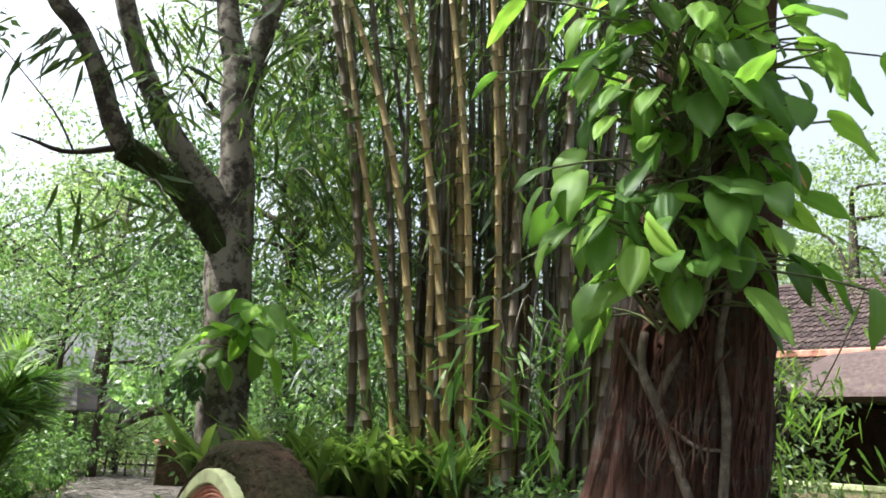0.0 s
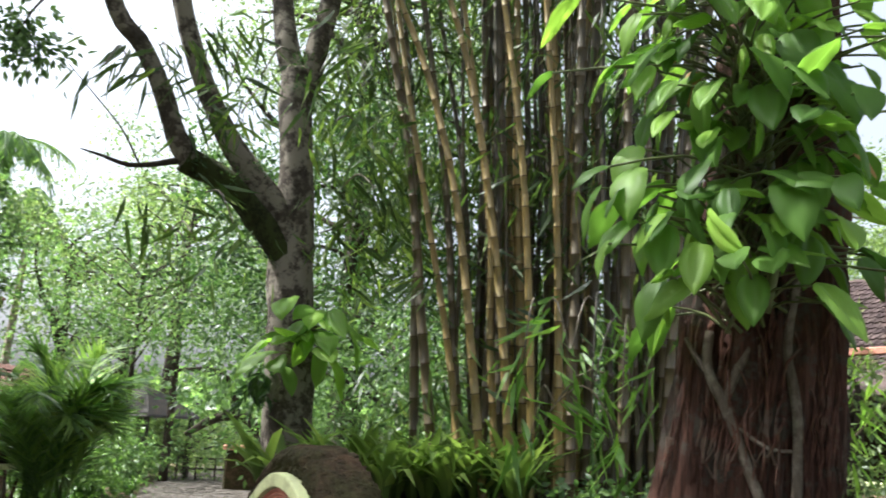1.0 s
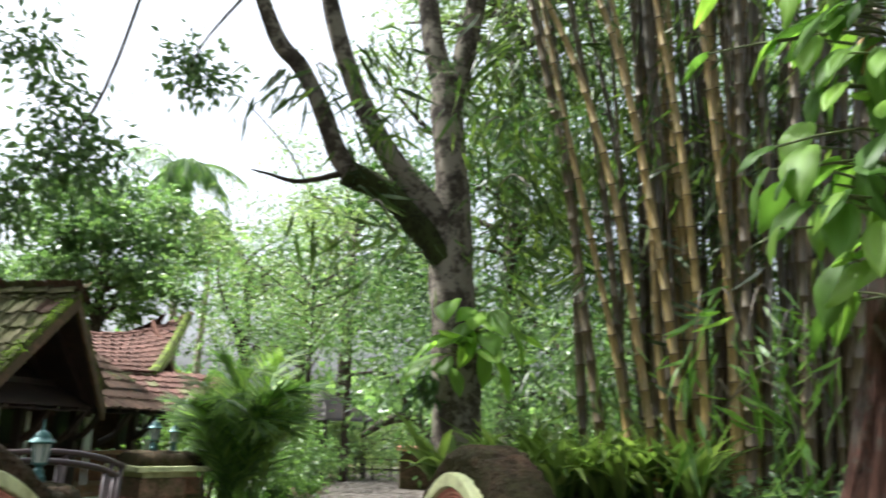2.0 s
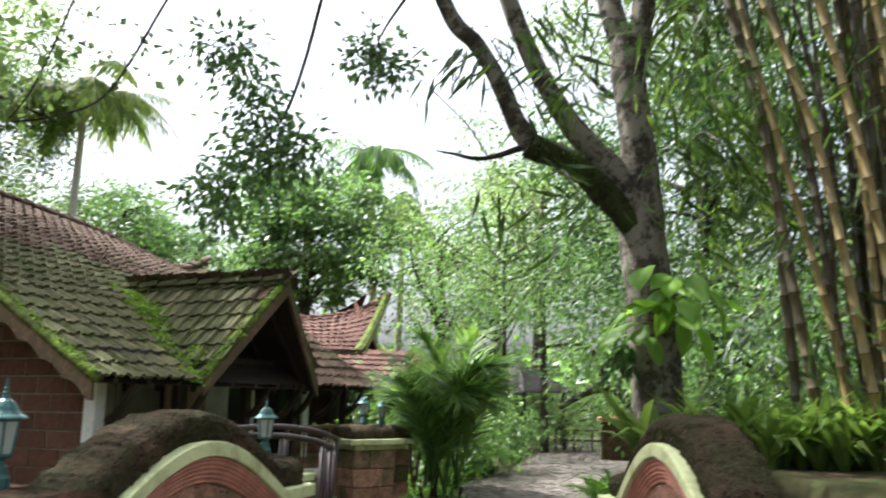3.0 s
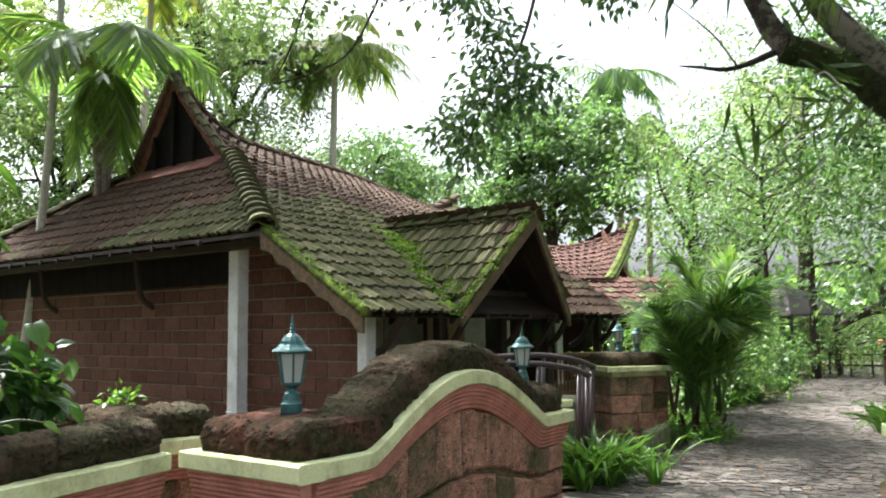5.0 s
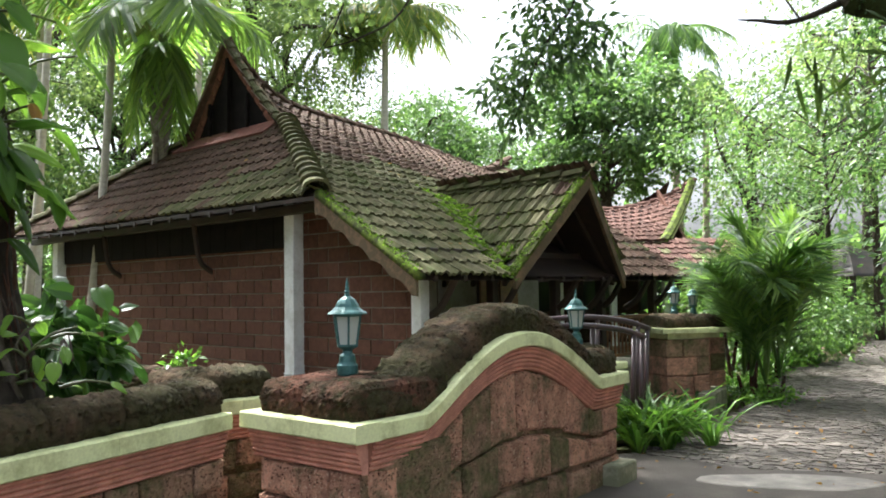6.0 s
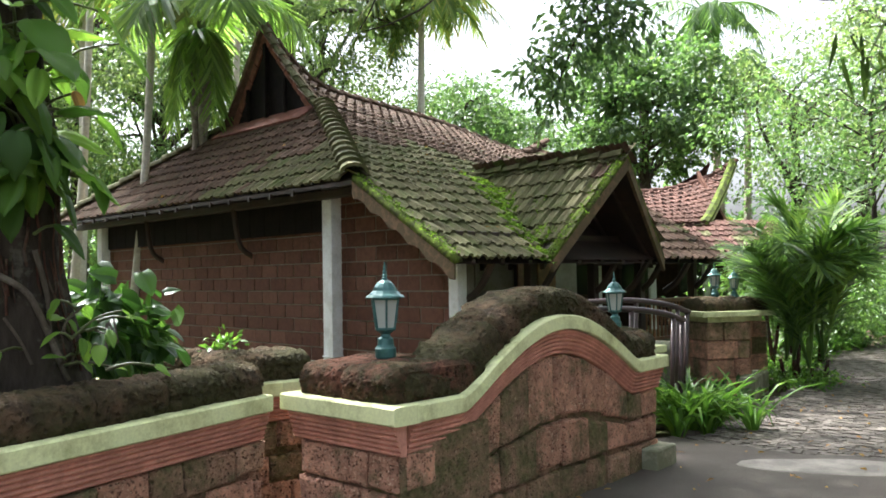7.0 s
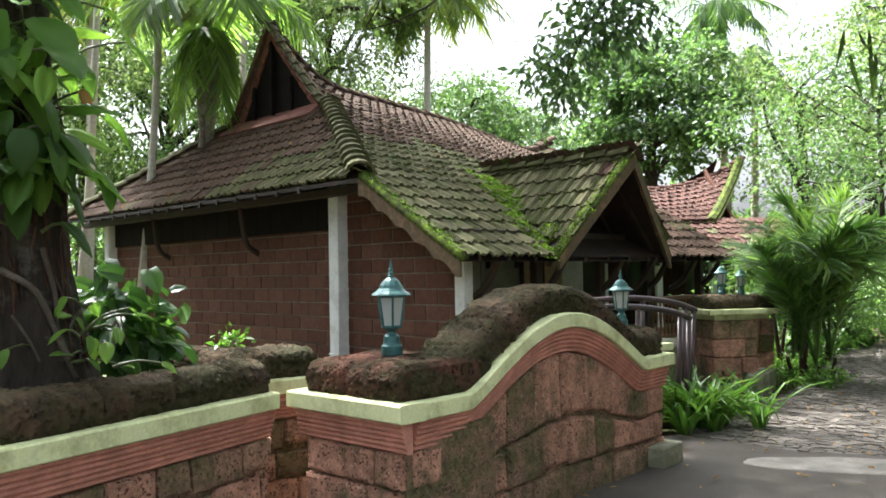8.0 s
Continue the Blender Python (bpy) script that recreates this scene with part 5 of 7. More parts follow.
trunk_mesh("twig", [(4.15, 7.42, 4.29), (3.69, 7.44, 4.11), (3.36, 7.48, 4.13), (3.16, 7.46, 4.13)], [0.035, 0.025, 0.016, 0.006], M_BARKDARK, ft, 6, 14, 0.2, 4)
trunk_mesh("twig", [(3.73, 7.41, 4.12), (3.56, 7.50, 4.44), (3.35, 7.60, 4.69), (3.04, 7.72, 5.01)], [0.012, 0.010, 0.008, 0.004], M_BARKDARK, ft, 5, 14)
moss_c = [(4.89, 7.26, 4.36), (5.00, 7.22, 4.35), (4.65, 7.23, 4.19), (4.28, 7.29, 4.29), (5.31, 7.08, 5.71), (5.31, 7.08, 5.40)]
mc = fast_mesh("moss", *scatter(S_SMALL, *leaf_cloud(moss_c, 160, 0.055, 0.04, 0.0, 1.0)), L_TREED, ft, label="dark moss tufts")
# its own foliage, high up, and tufts that hang into the view
fc = crown_points((4.3, 6.0, 9.6), (4.2, 4.0, 2.0), 190, 17, 0.05)
fast_mesh("crown", *scatter(S_LANCE, *leaf_cloud(fc, 26, 0.45, 0.26, 0.8)), L_TREE, ft)
creeper("bright big-leaved creeper clinging to the grey trunk", [(5.42, 6.74, 2.40), (5.41, 6.70, 2.58), (5.40, 6.68, 2.78)], 30, 0.42, 0.42, (-0.6, -0.8), 61, L_LIME, 0.018, hang=0.3)
nest = thing("bird_nest_fern", "dark fern clump on the trunk", "fern")
fast_mesh("leaves", *scatter(S_LANCE, *leaf_cloud([(5.11, 7.04, 2.12), (5.09, 7.05, 2.00), (5.13, 7.03, 2.23)], 22, 0.07, 0.18, 0.9)), L_TREED, nest)

# ---- thick trunk with big-leaved creeper ----
bt = thing("creeper_tree", "thick red-brown fibrous trunk wrapped by creeper roots", "tree")
trunk_mesh("trunk", [(4.81, 1.98, 1.00), (4.81, 1.96, 1.40), (4.84, 1.90, 1.98), (4.87, 1.83, 2.60), (4.90, 1.74, 3.57), (4.93, 1.67, 4.54), (4.96, 1.56, 6.02)], [0.53, 0.47, 0.435, 0.41, 0.36, 0.33, 0.28], M_BARKRED, bt, 128, 70, 0.10, 2.0, ribs=0.2)
for pth, r in (([(4.40, 1.97, 2.30), (4.36, 1.97, 2.10), (4.37, 1.89, 1.90), (4.38, 1.81, 1.68), (4.38, 1.71, 1.40)], 0.026),
               ([(4.47, 1.74, 2.27), (4.42, 1.82, 2.11), (4.37, 1.89, 1.91)], 0.022),
               ([(4.58, 1.55, 2.59), (4.53, 1.60, 2.21), (4.52, 1.56, 1.85), (4.47, 1.57, 1.41)], 0.026),
               ([(4.35, 1.87, 1.83), (4.41, 1.69, 1.69), (4.50, 1.56, 1.67)], 0.009),
               ([(4.37, 2.10, 2.27), (4.40, 2.04, 2.14), (4.38, 1.97, 2.07)], 0.014),
               ([(4.89, 1.45, 2.71), (4.89, 1.44, 2.31), (4.88, 1.47, 2.06)], 0.010)):
    trunk_mesh("root", pth, [r, r * 1.1, r], M_ROOT, bt, 8, 22, 0.25, 6, label="pale clinging root")
fibres(bt, [(4.81, 1.96, 1.40), (4.84, 1.90, 1.98), (4.87, 1.83, 2.60)], [0.47, 0.435, 0.41], 150, 301, (-0.93, -0.36))
creeper("glossy big-leaved creeper climbing a thick trunk", [(4.38, 1.76, 2.38), (4.37, 1.72, 2.89), (4.38, 1.70, 3.50), (4.39, 1.67, 4.06), (4.42, 1.61, 4.88)], 300, 0.30, 0.88, (-0.93, -0.36), 62, L_POTHOS, 0.024, spread=85, dry=3)
fast_mesh("crown", *scatter(S_LANCE, *leaf_cloud(crown_points((5.0, 1.5, 10.5), (4.5, 4.5, 2.5), 170, 19, 0.05), 26, 0.5, 0.28, 0.6)), L_TREED, bt)

# ---- bamboo clump ----
bamboo = thing("bamboo_clump", "tall clump of yellow and old grey-brown bamboo canes", "bamboo")


def cane_mesh(path, r, mat, seed):
    P = spline(path, 60)
    seg = np.linalg.norm(np.diff(P, axis=0), axis=1)
    cum = np.concatenate([[0], np.cumsum(seg)])
    g = random.Random(seed)
    V, F, M0 = [], [], []
    pts, rad, mark = [], [], []
    s, k = g.uniform(0, 0.2), 0
    step = g.uniform(0.27, 0.36)
    while s < cum[-1] - 0.05:
        for ds, f, mk in ((-0.012, 1.0, 0), (-0.006, 1.09, 1), (0.006, 1.09, 1), (0.012, 1.0, 0), (0.5 * step, 0.985, 0)):
            pts.append([np.interp(max(0, s + ds), cum, P[:, q]) for q in range(3)])
            rad.append(r * f * (1 - 0.35 * s / cum[-1]))
            mark.append(mk)
        s += step
    V, F = tube(pts, rad, 8, cap=False)
    ob = link_mesh("cane", V, F, mat, bamboo, smooth=True)
    ob.data.materials.append(M_NODE)
    for j, pl in enumerate(ob.data.polygons):
        i = j // 8
        pl.material_index = 1 if mark[i] and mark[min(i + 1, len(mark) - 1)] else 0
    return ob


YELLOW = [
    ([(6.32, 4.75, 1.05), (6.24, 4.84, 2.59), (6.14, 4.98, 3.97), (5.98, 5.17, 5.34), (5.75, 5.42, 6.47)], 0.046),
    ([(6.09, 4.88, 1.04), (5.99, 4.99, 2.30), (5.85, 5.16, 3.92), (5.61, 5.42, 5.26), (5.29, 5.73, 6.33)], 0.044),
    ([(6.26, 5.30, 1.00), (6.16, 5.41, 2.32), (5.96, 5.63, 3.84), (5.77, 5.83, 5.23), (5.60, 5.99, 6.58)], 0.038),
    ([(6.49, 4.67, 1.05), (6.48, 4.70, 2.61), (6.41, 4.78, 4.32), (6.30, 4.93, 5.80), (6.21, 5.04, 6.72)], 0.042),
    ([(6.72, 4.52, 1.06), (6.71, 4.53, 2.64), (6.68, 4.58, 4.37), (6.59, 4.71, 6.81)], 0.042),
    ([(6.55, 5.09, 1.01), (6.48, 5.19, 2.63), (6.46, 5.22, 3.79), (6.32, 5.38, 5.34), (6.17, 5.55, 6.73)], 0.038),
    ([(6.92, 4.22, 1.08), (6.90, 4.25, 1.85), (6.92, 4.39, 3.22), (6.83, 4.54, 5.02), (6.78, 4.61, 6.74)], 0.0026),
    ([(6.87, 4.83, 1.03), (6.76, 4.99, 2.37), (6.64, 5.14, 4.44), (6.57, 5.24, 6.83)], 0.0026),
]
for k, (pth, r) in enumerate(YELLOW):
    cane_mesh(pth, r, M_CANE, 70 + k)
gb = random.Random(77)
c0, c1 = np.array((7.01, 5.95, 1.04)), np.array((7.91, 4.29, 1.16))
for k in range(92):
    f = (k + gb.uniform(0, 1)) / 92
    b = c0 + (c1 - c0) * f + np.array((gb.uniform(-0.7, 0.9), gb.uniform(-0.6, 0.4), 0))
    b[2] = 0.6
    side = np.array((-0.62, 0.78, 0)) * (0.5 - f) * gb.uniform(0.1, 2.6)
    top = b + np.array((gb.gauss(0, 0.25), gb.gauss(0, 0.25), 8.2)) + side
    mid = (b + top) / 2 - side * 0.25 + np.array((gb.gauss(0, 0.08), gb.gauss(0, 0.08), 0))
    cane_mesh([b, (b + mid) / 2, mid, top], gb.choice((0.025, 0.035, 0.045, 0.055)), M_CANED if gb.random() < 0.8 else M_CANE, 200 + k)
for k in range(26):
    p = c0 + (c1 - c0) * gb.random() + np.array((gb.uniform(-0.4, 0.8), gb.uniform(-0.4, 0.4), gb.uniform(1.0, 5.0)))
    q = p + np.array((gb.gauss(0, 0.7), gb.gauss(0, 0.7), gb.uniform(-0.2, 0.9)))
    trunk_mesh("twig", [p, (p + q) / 2 + (0, 0, 0.06), q], [0.012, 0.009, 0.004], M_CANED, bamboo, 5, 8, 0.1)
bc = []
for k in range(420):
    f = gb.random()
    p = c0 + (c1 - c0) * gb.uniform(-1.0, 1.05) + np.array((gb.uniform(-0.9, 1.6), gb.uniform(-0.9, 0.6), 0))
    p[2] = 1.0 + 6.8 * f ** 0.75
    if (p[2] < 3.4 and gb.random() < 0.6) or (f < 0.8 and gb.random() < 0.35):
        continue
    bc.append(p)
hanging_blades("leaves", bamboo, bc, 22, 0.33, L_BAMBOO, 78, 0.24)
# leafy sprays that hang before the forked tree and towards the lane
spray = thing("bamboo_spray", "drooping sprays of bamboo leaves over the lane", "bamboo")
SPRAYS = [(3.06, 6.96, 4.75), (3.40, 7.29, 5.04), (3.85, 7.58, 5.43), (3.66, 6.92, 4.88), (4.14, 7.17, 4.72), (3.82, 6.57, 5.09), (4.26, 6.83, 4.93), (4.59, 7.15, 5.65), (4.26, 6.57, 4.58), (4.27, 7.09, 5.67), (4.26, 6.29, 4.92), (3.75, 7.12, 3.63), (4.13, 7.43, 3.49), (4.01, 6.72, 3.28), (4.28, 7.08, 3.88), (4.16, 6.36, 3.43), (5.10, 6.22, 5.50), (5.51, 6.47, 5.28), (4.94, 6.07, 4.55), (5.49, 6.19, 4.70), (5.06, 5.67, 5.45), (5.57, 5.81, 4.96), (5.50, 6.48, 4.13), (5.31, 5.75, 3.97), (5.72, 5.98, 4.49), (4.73, 5.95, 4.79), (5.21, 6.14, 5.90), (5.95, 6.07, 3.89), (5.59, 5.48, 3.17), (6.80, 1.97, 2.75), (6.25, 1.36, 2.86), (6.73, 1.26, 3.03), (7.02, 2.02, 2.32), (6.36, 1.85, 1.93), (6.88, 1.65, 2.18), (6.24, 1.40, 1.86), (6.72, 1.34, 1.53), (6.98, 2.12, 1.69)]
hanging_blades("leaves", spray, SPRAYS[:-9], 16, 0.36, L_BAMBOO, 79, 0.13)
sunny = thing("bamboo_spray", "sunlit lime-green bamboo sprays before the grey-roofed cottage", "bamboo")
# sunlight on these sprays is put into the lighter lime leaf colour
hanging_blades("leaves", sunny, SPRAYS[-9:], 20, 0.2, L_LIME, 80, 0.16)
trunk_mesh("twig", [SPRAYS[-1], SPRAYS[-4], SPRAYS[-7], SPRAYS[-9]], [0.008, 0.006, 0.004], M_CANED, sunny, 5, 18)
low_spray = thing("bamboo_spray", "low bamboo side shoots with pale hanging leaves", "bamboo")
LOW = [(5.07, 3.74, 2.23), (5.39, 3.81, 2.63), (5.19, 3.4, 2.3), (5.65, 3.42, 2.65), (5.1, 3.16, 2.03), (5.59, 3.12, 2.45), (5.12, 2.94, 1.73), (5.04, 3.43, 1.94), (5.03, 3.63, 1.66), (5.43, 2.98, 2.06)]
hanging_blades("leaves", low_spray, LOW, 15, 0.32, L_STRAP, 81, 0.1)
for a, b in zip(LOW, LOW[1:]):
    trunk_mesh("twig", [a, ((a[0] + b[0]) / 2, (a[1] + b[1]) / 2, max(a[2], b[2]) + 0.12), b], [0.006, 0.008, 0.005], M_CANED, low_spray, 5, 8)
for k in range(0, len(SPRAYS) - 10, 2):
    a, b = np.array(SPRAYS[k]), np.array(SPRAYS[k + 1])
    if np.linalg.norm(a - b) > 0.9:
        b = a + (0.25, -0.1, 0.3)
    trunk_mesh("twig", [a + (0, 0, 0.05), (a + b) / 2 + (0, 0, 0.2), b + (0, 0, 0.05)], [0.008, 0.01, 0.006], M_CANED, spray, 5, 8)

# ---- planter tree with creeper beside the cottage ----
pt = thing("planter_tree", "dark trunk in the planter hung with fibrous roots", "tree")
trunk_mesh("trunk", [(-2.15, 4.52, 0.85), (-2.17, 4.50, 1.18), (-2.22, 4.48, 1.64), (-2.25, 4.46, 2.25), (-2.30, 4.44, 3.16), (-2.35, 4.42, 4.39)], [0.36, 0.25, 0.20, 0.19, 0.18, 0.15], M_BARKDARK, pt, 40, 46, 0.18, 3, ribs=0.22)
for pth, r in (([(-2.21, 4.15, 1.71), (-2.08, 4.24, 1.60), (-2.00, 4.28, 1.41), (-1.94, 4.33, 1.23)], 0.018), ([(-2.06, 4.28, 1.82), (-2.01, 4.31, 1.58), (-1.99, 4.31, 1.35), (-1.93, 4.37, 1.14)], 0.013),
               ([(-2.16, 4.17, 1.48), (-2.10, 4.21, 1.36), (-2.05, 4.23, 1.24)], 0.008)):
    trunk_mesh("root", pth, [r, r, r], M_ROOT, pt, 7, 20, 0.25, 6, label="pale clinging root")
# unseen crowns, placed in the sun's path to shade gate walls and forecourt
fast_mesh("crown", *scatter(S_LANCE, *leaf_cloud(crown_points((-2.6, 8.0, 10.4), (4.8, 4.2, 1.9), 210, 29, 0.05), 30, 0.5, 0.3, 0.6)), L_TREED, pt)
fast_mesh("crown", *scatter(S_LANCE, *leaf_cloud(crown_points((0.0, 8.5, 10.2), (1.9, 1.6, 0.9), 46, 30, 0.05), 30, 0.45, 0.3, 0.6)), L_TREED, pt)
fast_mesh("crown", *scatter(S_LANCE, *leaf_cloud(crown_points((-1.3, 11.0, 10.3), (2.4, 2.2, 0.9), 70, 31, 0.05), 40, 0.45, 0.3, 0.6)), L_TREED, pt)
fibres(pt, [(-2.17, 4.50, 1.18), (-2.22, 4.48, 1.64), (-2.25, 4.46, 2.25)], [0.25, 0.20, 0.19], 40, 302, (0.3, -0.95))
creeper("shaded big-leaved creeper on the planter tree", [(-2.17, 4.24, 2.12), (-2.20, 4.23, 2.42), (-2.22, 4.22, 2.85), (-2.24, 4.21, 3.36)], 150, 0.27, 0.42, (0.5, -0.86), 63, L_POTHOS, 0.016, spread=80, dry=1)
creeper("young pale-leaved creeper shoots at the trunk's foot", [(-1.95, 4.39, 1.18), (-1.94, 4.44, 1.34), (-1.94, 4.50, 1.52)], 18, 0.11, 0.3, (0.6, -0.8), 64, L_LIME, 0.008)
ph = thing("planter_bush", "glossy arrow-leaved bush in the planter", "bush")
pc = [(-2.24, 5.56, 1.56), (-2.08, 5.52, 1.48), (-2.00, 5.66, 1.36), (-2.09, 5.41, 1.30), (-2.20, 5.37, 1.38), (-1.95, 5.68, 1.24), (-2.05, 5.53, 1.18), (-2.19, 5.26, 1.21)]
fast_mesh("leaves", *scatter(S_HEART, *leaf_cloud(pc, 34, 0.10, 0.17, 0.9, 1.0)), L_DARKP, ph, smooth=True)
pstems = [tube([(p[0] * 0.98 - 0.02, p[1] * 0.985, 0.84), p], 0.008, 5) for p in pc]
link_mesh("stems", *join(pstems), M_STEM, ph)
w = thing("weed", "small green weed on the rear wall", "weed")
fast_mesh("leaves", *scatter(S_SMALL, *leaf_cloud([(-1.58, 6.10, 1.15), (-1.54, 6.11, 1.19), (-1.60, 6.09, 1.11)], 40, 0.05, 0.07, 0.3, 1.0)), L_STRAP, w)
link_mesh("stem", *tube([(-1.57, 6.10, 1.00), (-1.56, 6.10, 1.18)], 0.006, 5), M_STEM, w)

# ---- palms and tufts beside the lane ----
ap = thing("areca_clump", "leafy clump of feather palms beside the lane", "palm")
gp = random.Random(5)
for k in range(6):
    b = np.array((5.22 + gp.gauss(0, 0.15), 12.0 + gp.gauss(0, 0.13), 0.0))
    hgt = gp.uniform(0.25, 0.6)
    trunk_mesh("stem", [b - (0, 0, 0.06), b + (gp.gauss(0, 0.05), gp.gauss(0, 0.05), hgt)], [0.04, 0.024], M_BARKRED, ap, 8, 6)
    for j in range(5):
        a = gp.uniform(0, 2 * math.pi)
        frond(ap, b + (0, 0, hgt), (math.cos(a), math.sin(a)), gp.uniform(1.7, 2.3), gp.uniform(0.0, 0.28), 0.5, L_PALMB if j % 2 else L_PALM, 500 + 10 * k + j, 32, 0.0, rise=gp.uniform(1.6, 2.15), out=gp.uniform(0.3, 0.6))
ap = thing("areca_clump", "smaller feather palms farther along the lane", "palm")
for k in range(6):
    b = np.array((6.2 + gp.gauss(0, 0.2), 14.6 + gp.gauss(0, 0.2), 0.0))
    hgt = gp.uniform(0.5, 1.0)
    trunk_mesh("stem", [b - (0, 0, 0.06), b + (gp.gauss(0, 0.05), gp.gauss(0, 0.05), hgt)], [0.045, 0.026], M_BARKRED, ap, 8, 6)
    for j in range(4):
        a = gp.uniform(0, 2 * math.pi)
        frond(ap, b + (0, 0, hgt), (math.cos(a), math.sin(a)), gp.uniform(1.5, 2.0), gp.uniform(0.0, 0.25), 0.45, L_PALM, 700 + 10 * k + j, 28, 0.0, rise=gp.uniform(1.4, 2.0), out=gp.uniform(0.3, 0.6))
for k in range(16):
    strap_plant("strap_plant", "bright strap-leaved tuft beside the gate wall", (2.62 + gp.gauss(0, 0.17), 8.7 + gp.gauss(0, 0.2), 0.0), 26, 0.78, 0.06, L_STRAP, 800 + k, group="tufts by the gate", upright=0.85, width=0.022)
for k in range(46):
    f = gp.random()
    p = np.array((5.55, 6.05, 1.16)) * (1 - f) + np.array((6.35, 4.75, 1.23)) * f
    strap_plant("strap_plant", "bright strap-leaved lily in the raised bed", (p[0] + gp.gauss(0, 0.35), p[1] + gp.gauss(0, 0.35), 1.12), 16, 0.86, 0.05, L_LILY, 840 + k, group="lilies in the raised bed", upright=0.85, width=0.046)
for k in range(22):
    p = (gp.uniform(7.2, 11.5), gp.uniform(15.5, 18.5))
    f = (p[0] - 7.2) / 4.3
    strap_plant("strap_plant", "dense green border tuft along the lane", (6.6 + 4.6 * f + gp.gauss(0, 0.3), 15.6 + 5.0 * f + gp.gauss(0, 0.3), 0.0), 18, 0.75, 0.1, L_STRAP if k % 2 else L_PALM, 900 + k, group="border tufts along the lane", upright=0.85, width=0.035)
for k in range(8):
    strap_plant("strap_plant", "fern-like tuft behind the gate wall", (4.75 + gp.gauss(0, 0.2), 6.7 + gp.gauss(0, 0.25), 0.72), 18, 0.5, 0.05, L_STRAP, 950 + k, group="ferns behind the gate wall", upright=0.8, width=0.03)
for k in range(5):
    palm("young feather palm under the bamboo", (8.6 + gp.uniform(-0.5, 1.5), 8.2 + gp.uniform(-2.6, 1.5), 1.1), (8.6 + gp.uniform(-0.5, 1.5), 8.2 + gp.uniform(-2.6, 1.5), 1.3), 0.05, 9, 1.5, 0.35, 0.36, L_PALM, 960 + k, pairs=22, rise=0.9)

# ---- low weeds along the lane edges ----
def weed_patch(label, pts, per, spread, size, mat, seed):
    w0 = fast_mesh("weed_patch", *scatter(S_SMALL, *leaf_cloud(pts, per, spread, size, -0.2, 0.45)), mat)
    return tagged(w0, label, "weeds", kind="stuff")


weed_patch("low green weeds at the palm's foot", [(4.7 + 0.9 * gp.random(), 11.3 + 1.1 * gp.random(), 0.1) for k in range(26)], 40, 0.12, 0.08, L_STRAP, 1)
weed_patch("low green weeds along the lane's left edge", [(5.0 + 2.7 * f + gp.gauss(0, 0.12), 12.6 + 4.1 * f + gp.gauss(0, 0.12), 0.06) for f in np.linspace(0, 1, 34)], 46, 0.16, 0.10, L_STRAP, 2)
weed_patch("short grass on the bed edge beside the lane", [(7.3 + 2.4 * f + gp.gauss(0, 0.15), 9.6 + 3.0 * f + gp.gauss(0, 0.15), 0.05) for f in np.linspace(0, 1, 26)], 46, 0.14, 0.10, L_STRAP, 3)
weed_patch("ground cover behind the gate lanterns", [(3.2 + gp.gauss(0, 0.5), 10.4 + gp.gauss(0, 0.4), 0.12) for k in range(16)], 40, 0.15, 0.10, L_TREE, 4)
weed_patch("leafy ground cover in the raised bed", [(6.0 + 4.5 * gp.random(), 3.5 + 5.0 * gp.random(), 1.22) for k in range(90)], 40, 0.2, 0.12, L_TREE, 5)

# ---- palms behind the cottage ----
def tall_palm(label, t_top, base_xy, r, fr, L, dr, lf, mat, seed, bark_m=None, **kw):
    return palm(label, (base_xy[0], base_xy[1], -0.05), t_top, r, fr, L, dr, lf, mat, seed, bark_m, **kw)


tall_palm("tall coconut palm with yellowing fronds behind the cottage", (-0.45, 34.00, 13.1), (-0.85, 33.99), 0.17, 17, 4.0, 0.62, 0.95, L_PALMY, 11, M_BARKWHITE, pairs=46, hang=0.75)


def areca(label, base, crown, r, seed):
    """A tall areca: ringed stem, split dry sheath, arching upper fronds and a skirt of hanging ones."""
    t = thing("palm", label, "palm")
    b, c = np.array(base, float), np.array(crown, float)
    trunk_mesh("trunk", [b, b * 0.6 + c * 0.4, c - (0, 0, 0.5)], [r * 1.2, r, r * 0.95], M_BARKPALE, t, 12, 30, 0.05)
    trunk_mesh("crownshaft", [c - (0, 0, 1.5), c - (0, 0, 0.9), c - (0, 0, 0.3), c + (0, 0, 0.25)], [r * 1.0, r * 1.35, r * 1.1, r * 0.5], M_STEM, t, 12, 14, 0.06, label="green crownshaft")
    for k, (dx, ln) in enumerate(((-0.1, 1.9), (0.03, 2.2), (0.12, 1.7))):
        p = c + (dx, -0.17, -0.55)
        trunk_mesh("dry_sheath", [p, p + (0.02 * k, -0.05, -ln * 0.5), p + (0.03 - 0.02 * k, 0.0, -ln)], [0.05, 0.085, 0.03], M_BARKPALE, t, 7, 12, 0.25, 5, label="dry pale brown sheath")
    g = random.Random(seed)
    for k in range(7):
        a = 2 * math.pi * k / 7 + g.uniform(-0.2, 0.2)
        frond(t, c + (0, 0, 0.1), (math.cos(a), math.sin(a)), g.uniform(2.3, 2.8), g.uniform(0.45, 0.7), 0.95, L_PALMB, seed * 100 + k, 40, 0.55, rise=g.uniform(0.9, 1.3))
    for k in range(5):
        a = 2 * math.pi * k / 5 + 0.4 + g.uniform(-0.25, 0.25)
        frond(t, c - (0, 0, 0.1), (math.cos(a), math.sin(a)), g.uniform(2.1, 2.5), g.uniform(0.95, 1.15), 0.75, L_PALMB, seed * 100 + 40 + k, 30, 0.8, rise=0.5, out=g.uniform(0.34, 0.5))
    return t


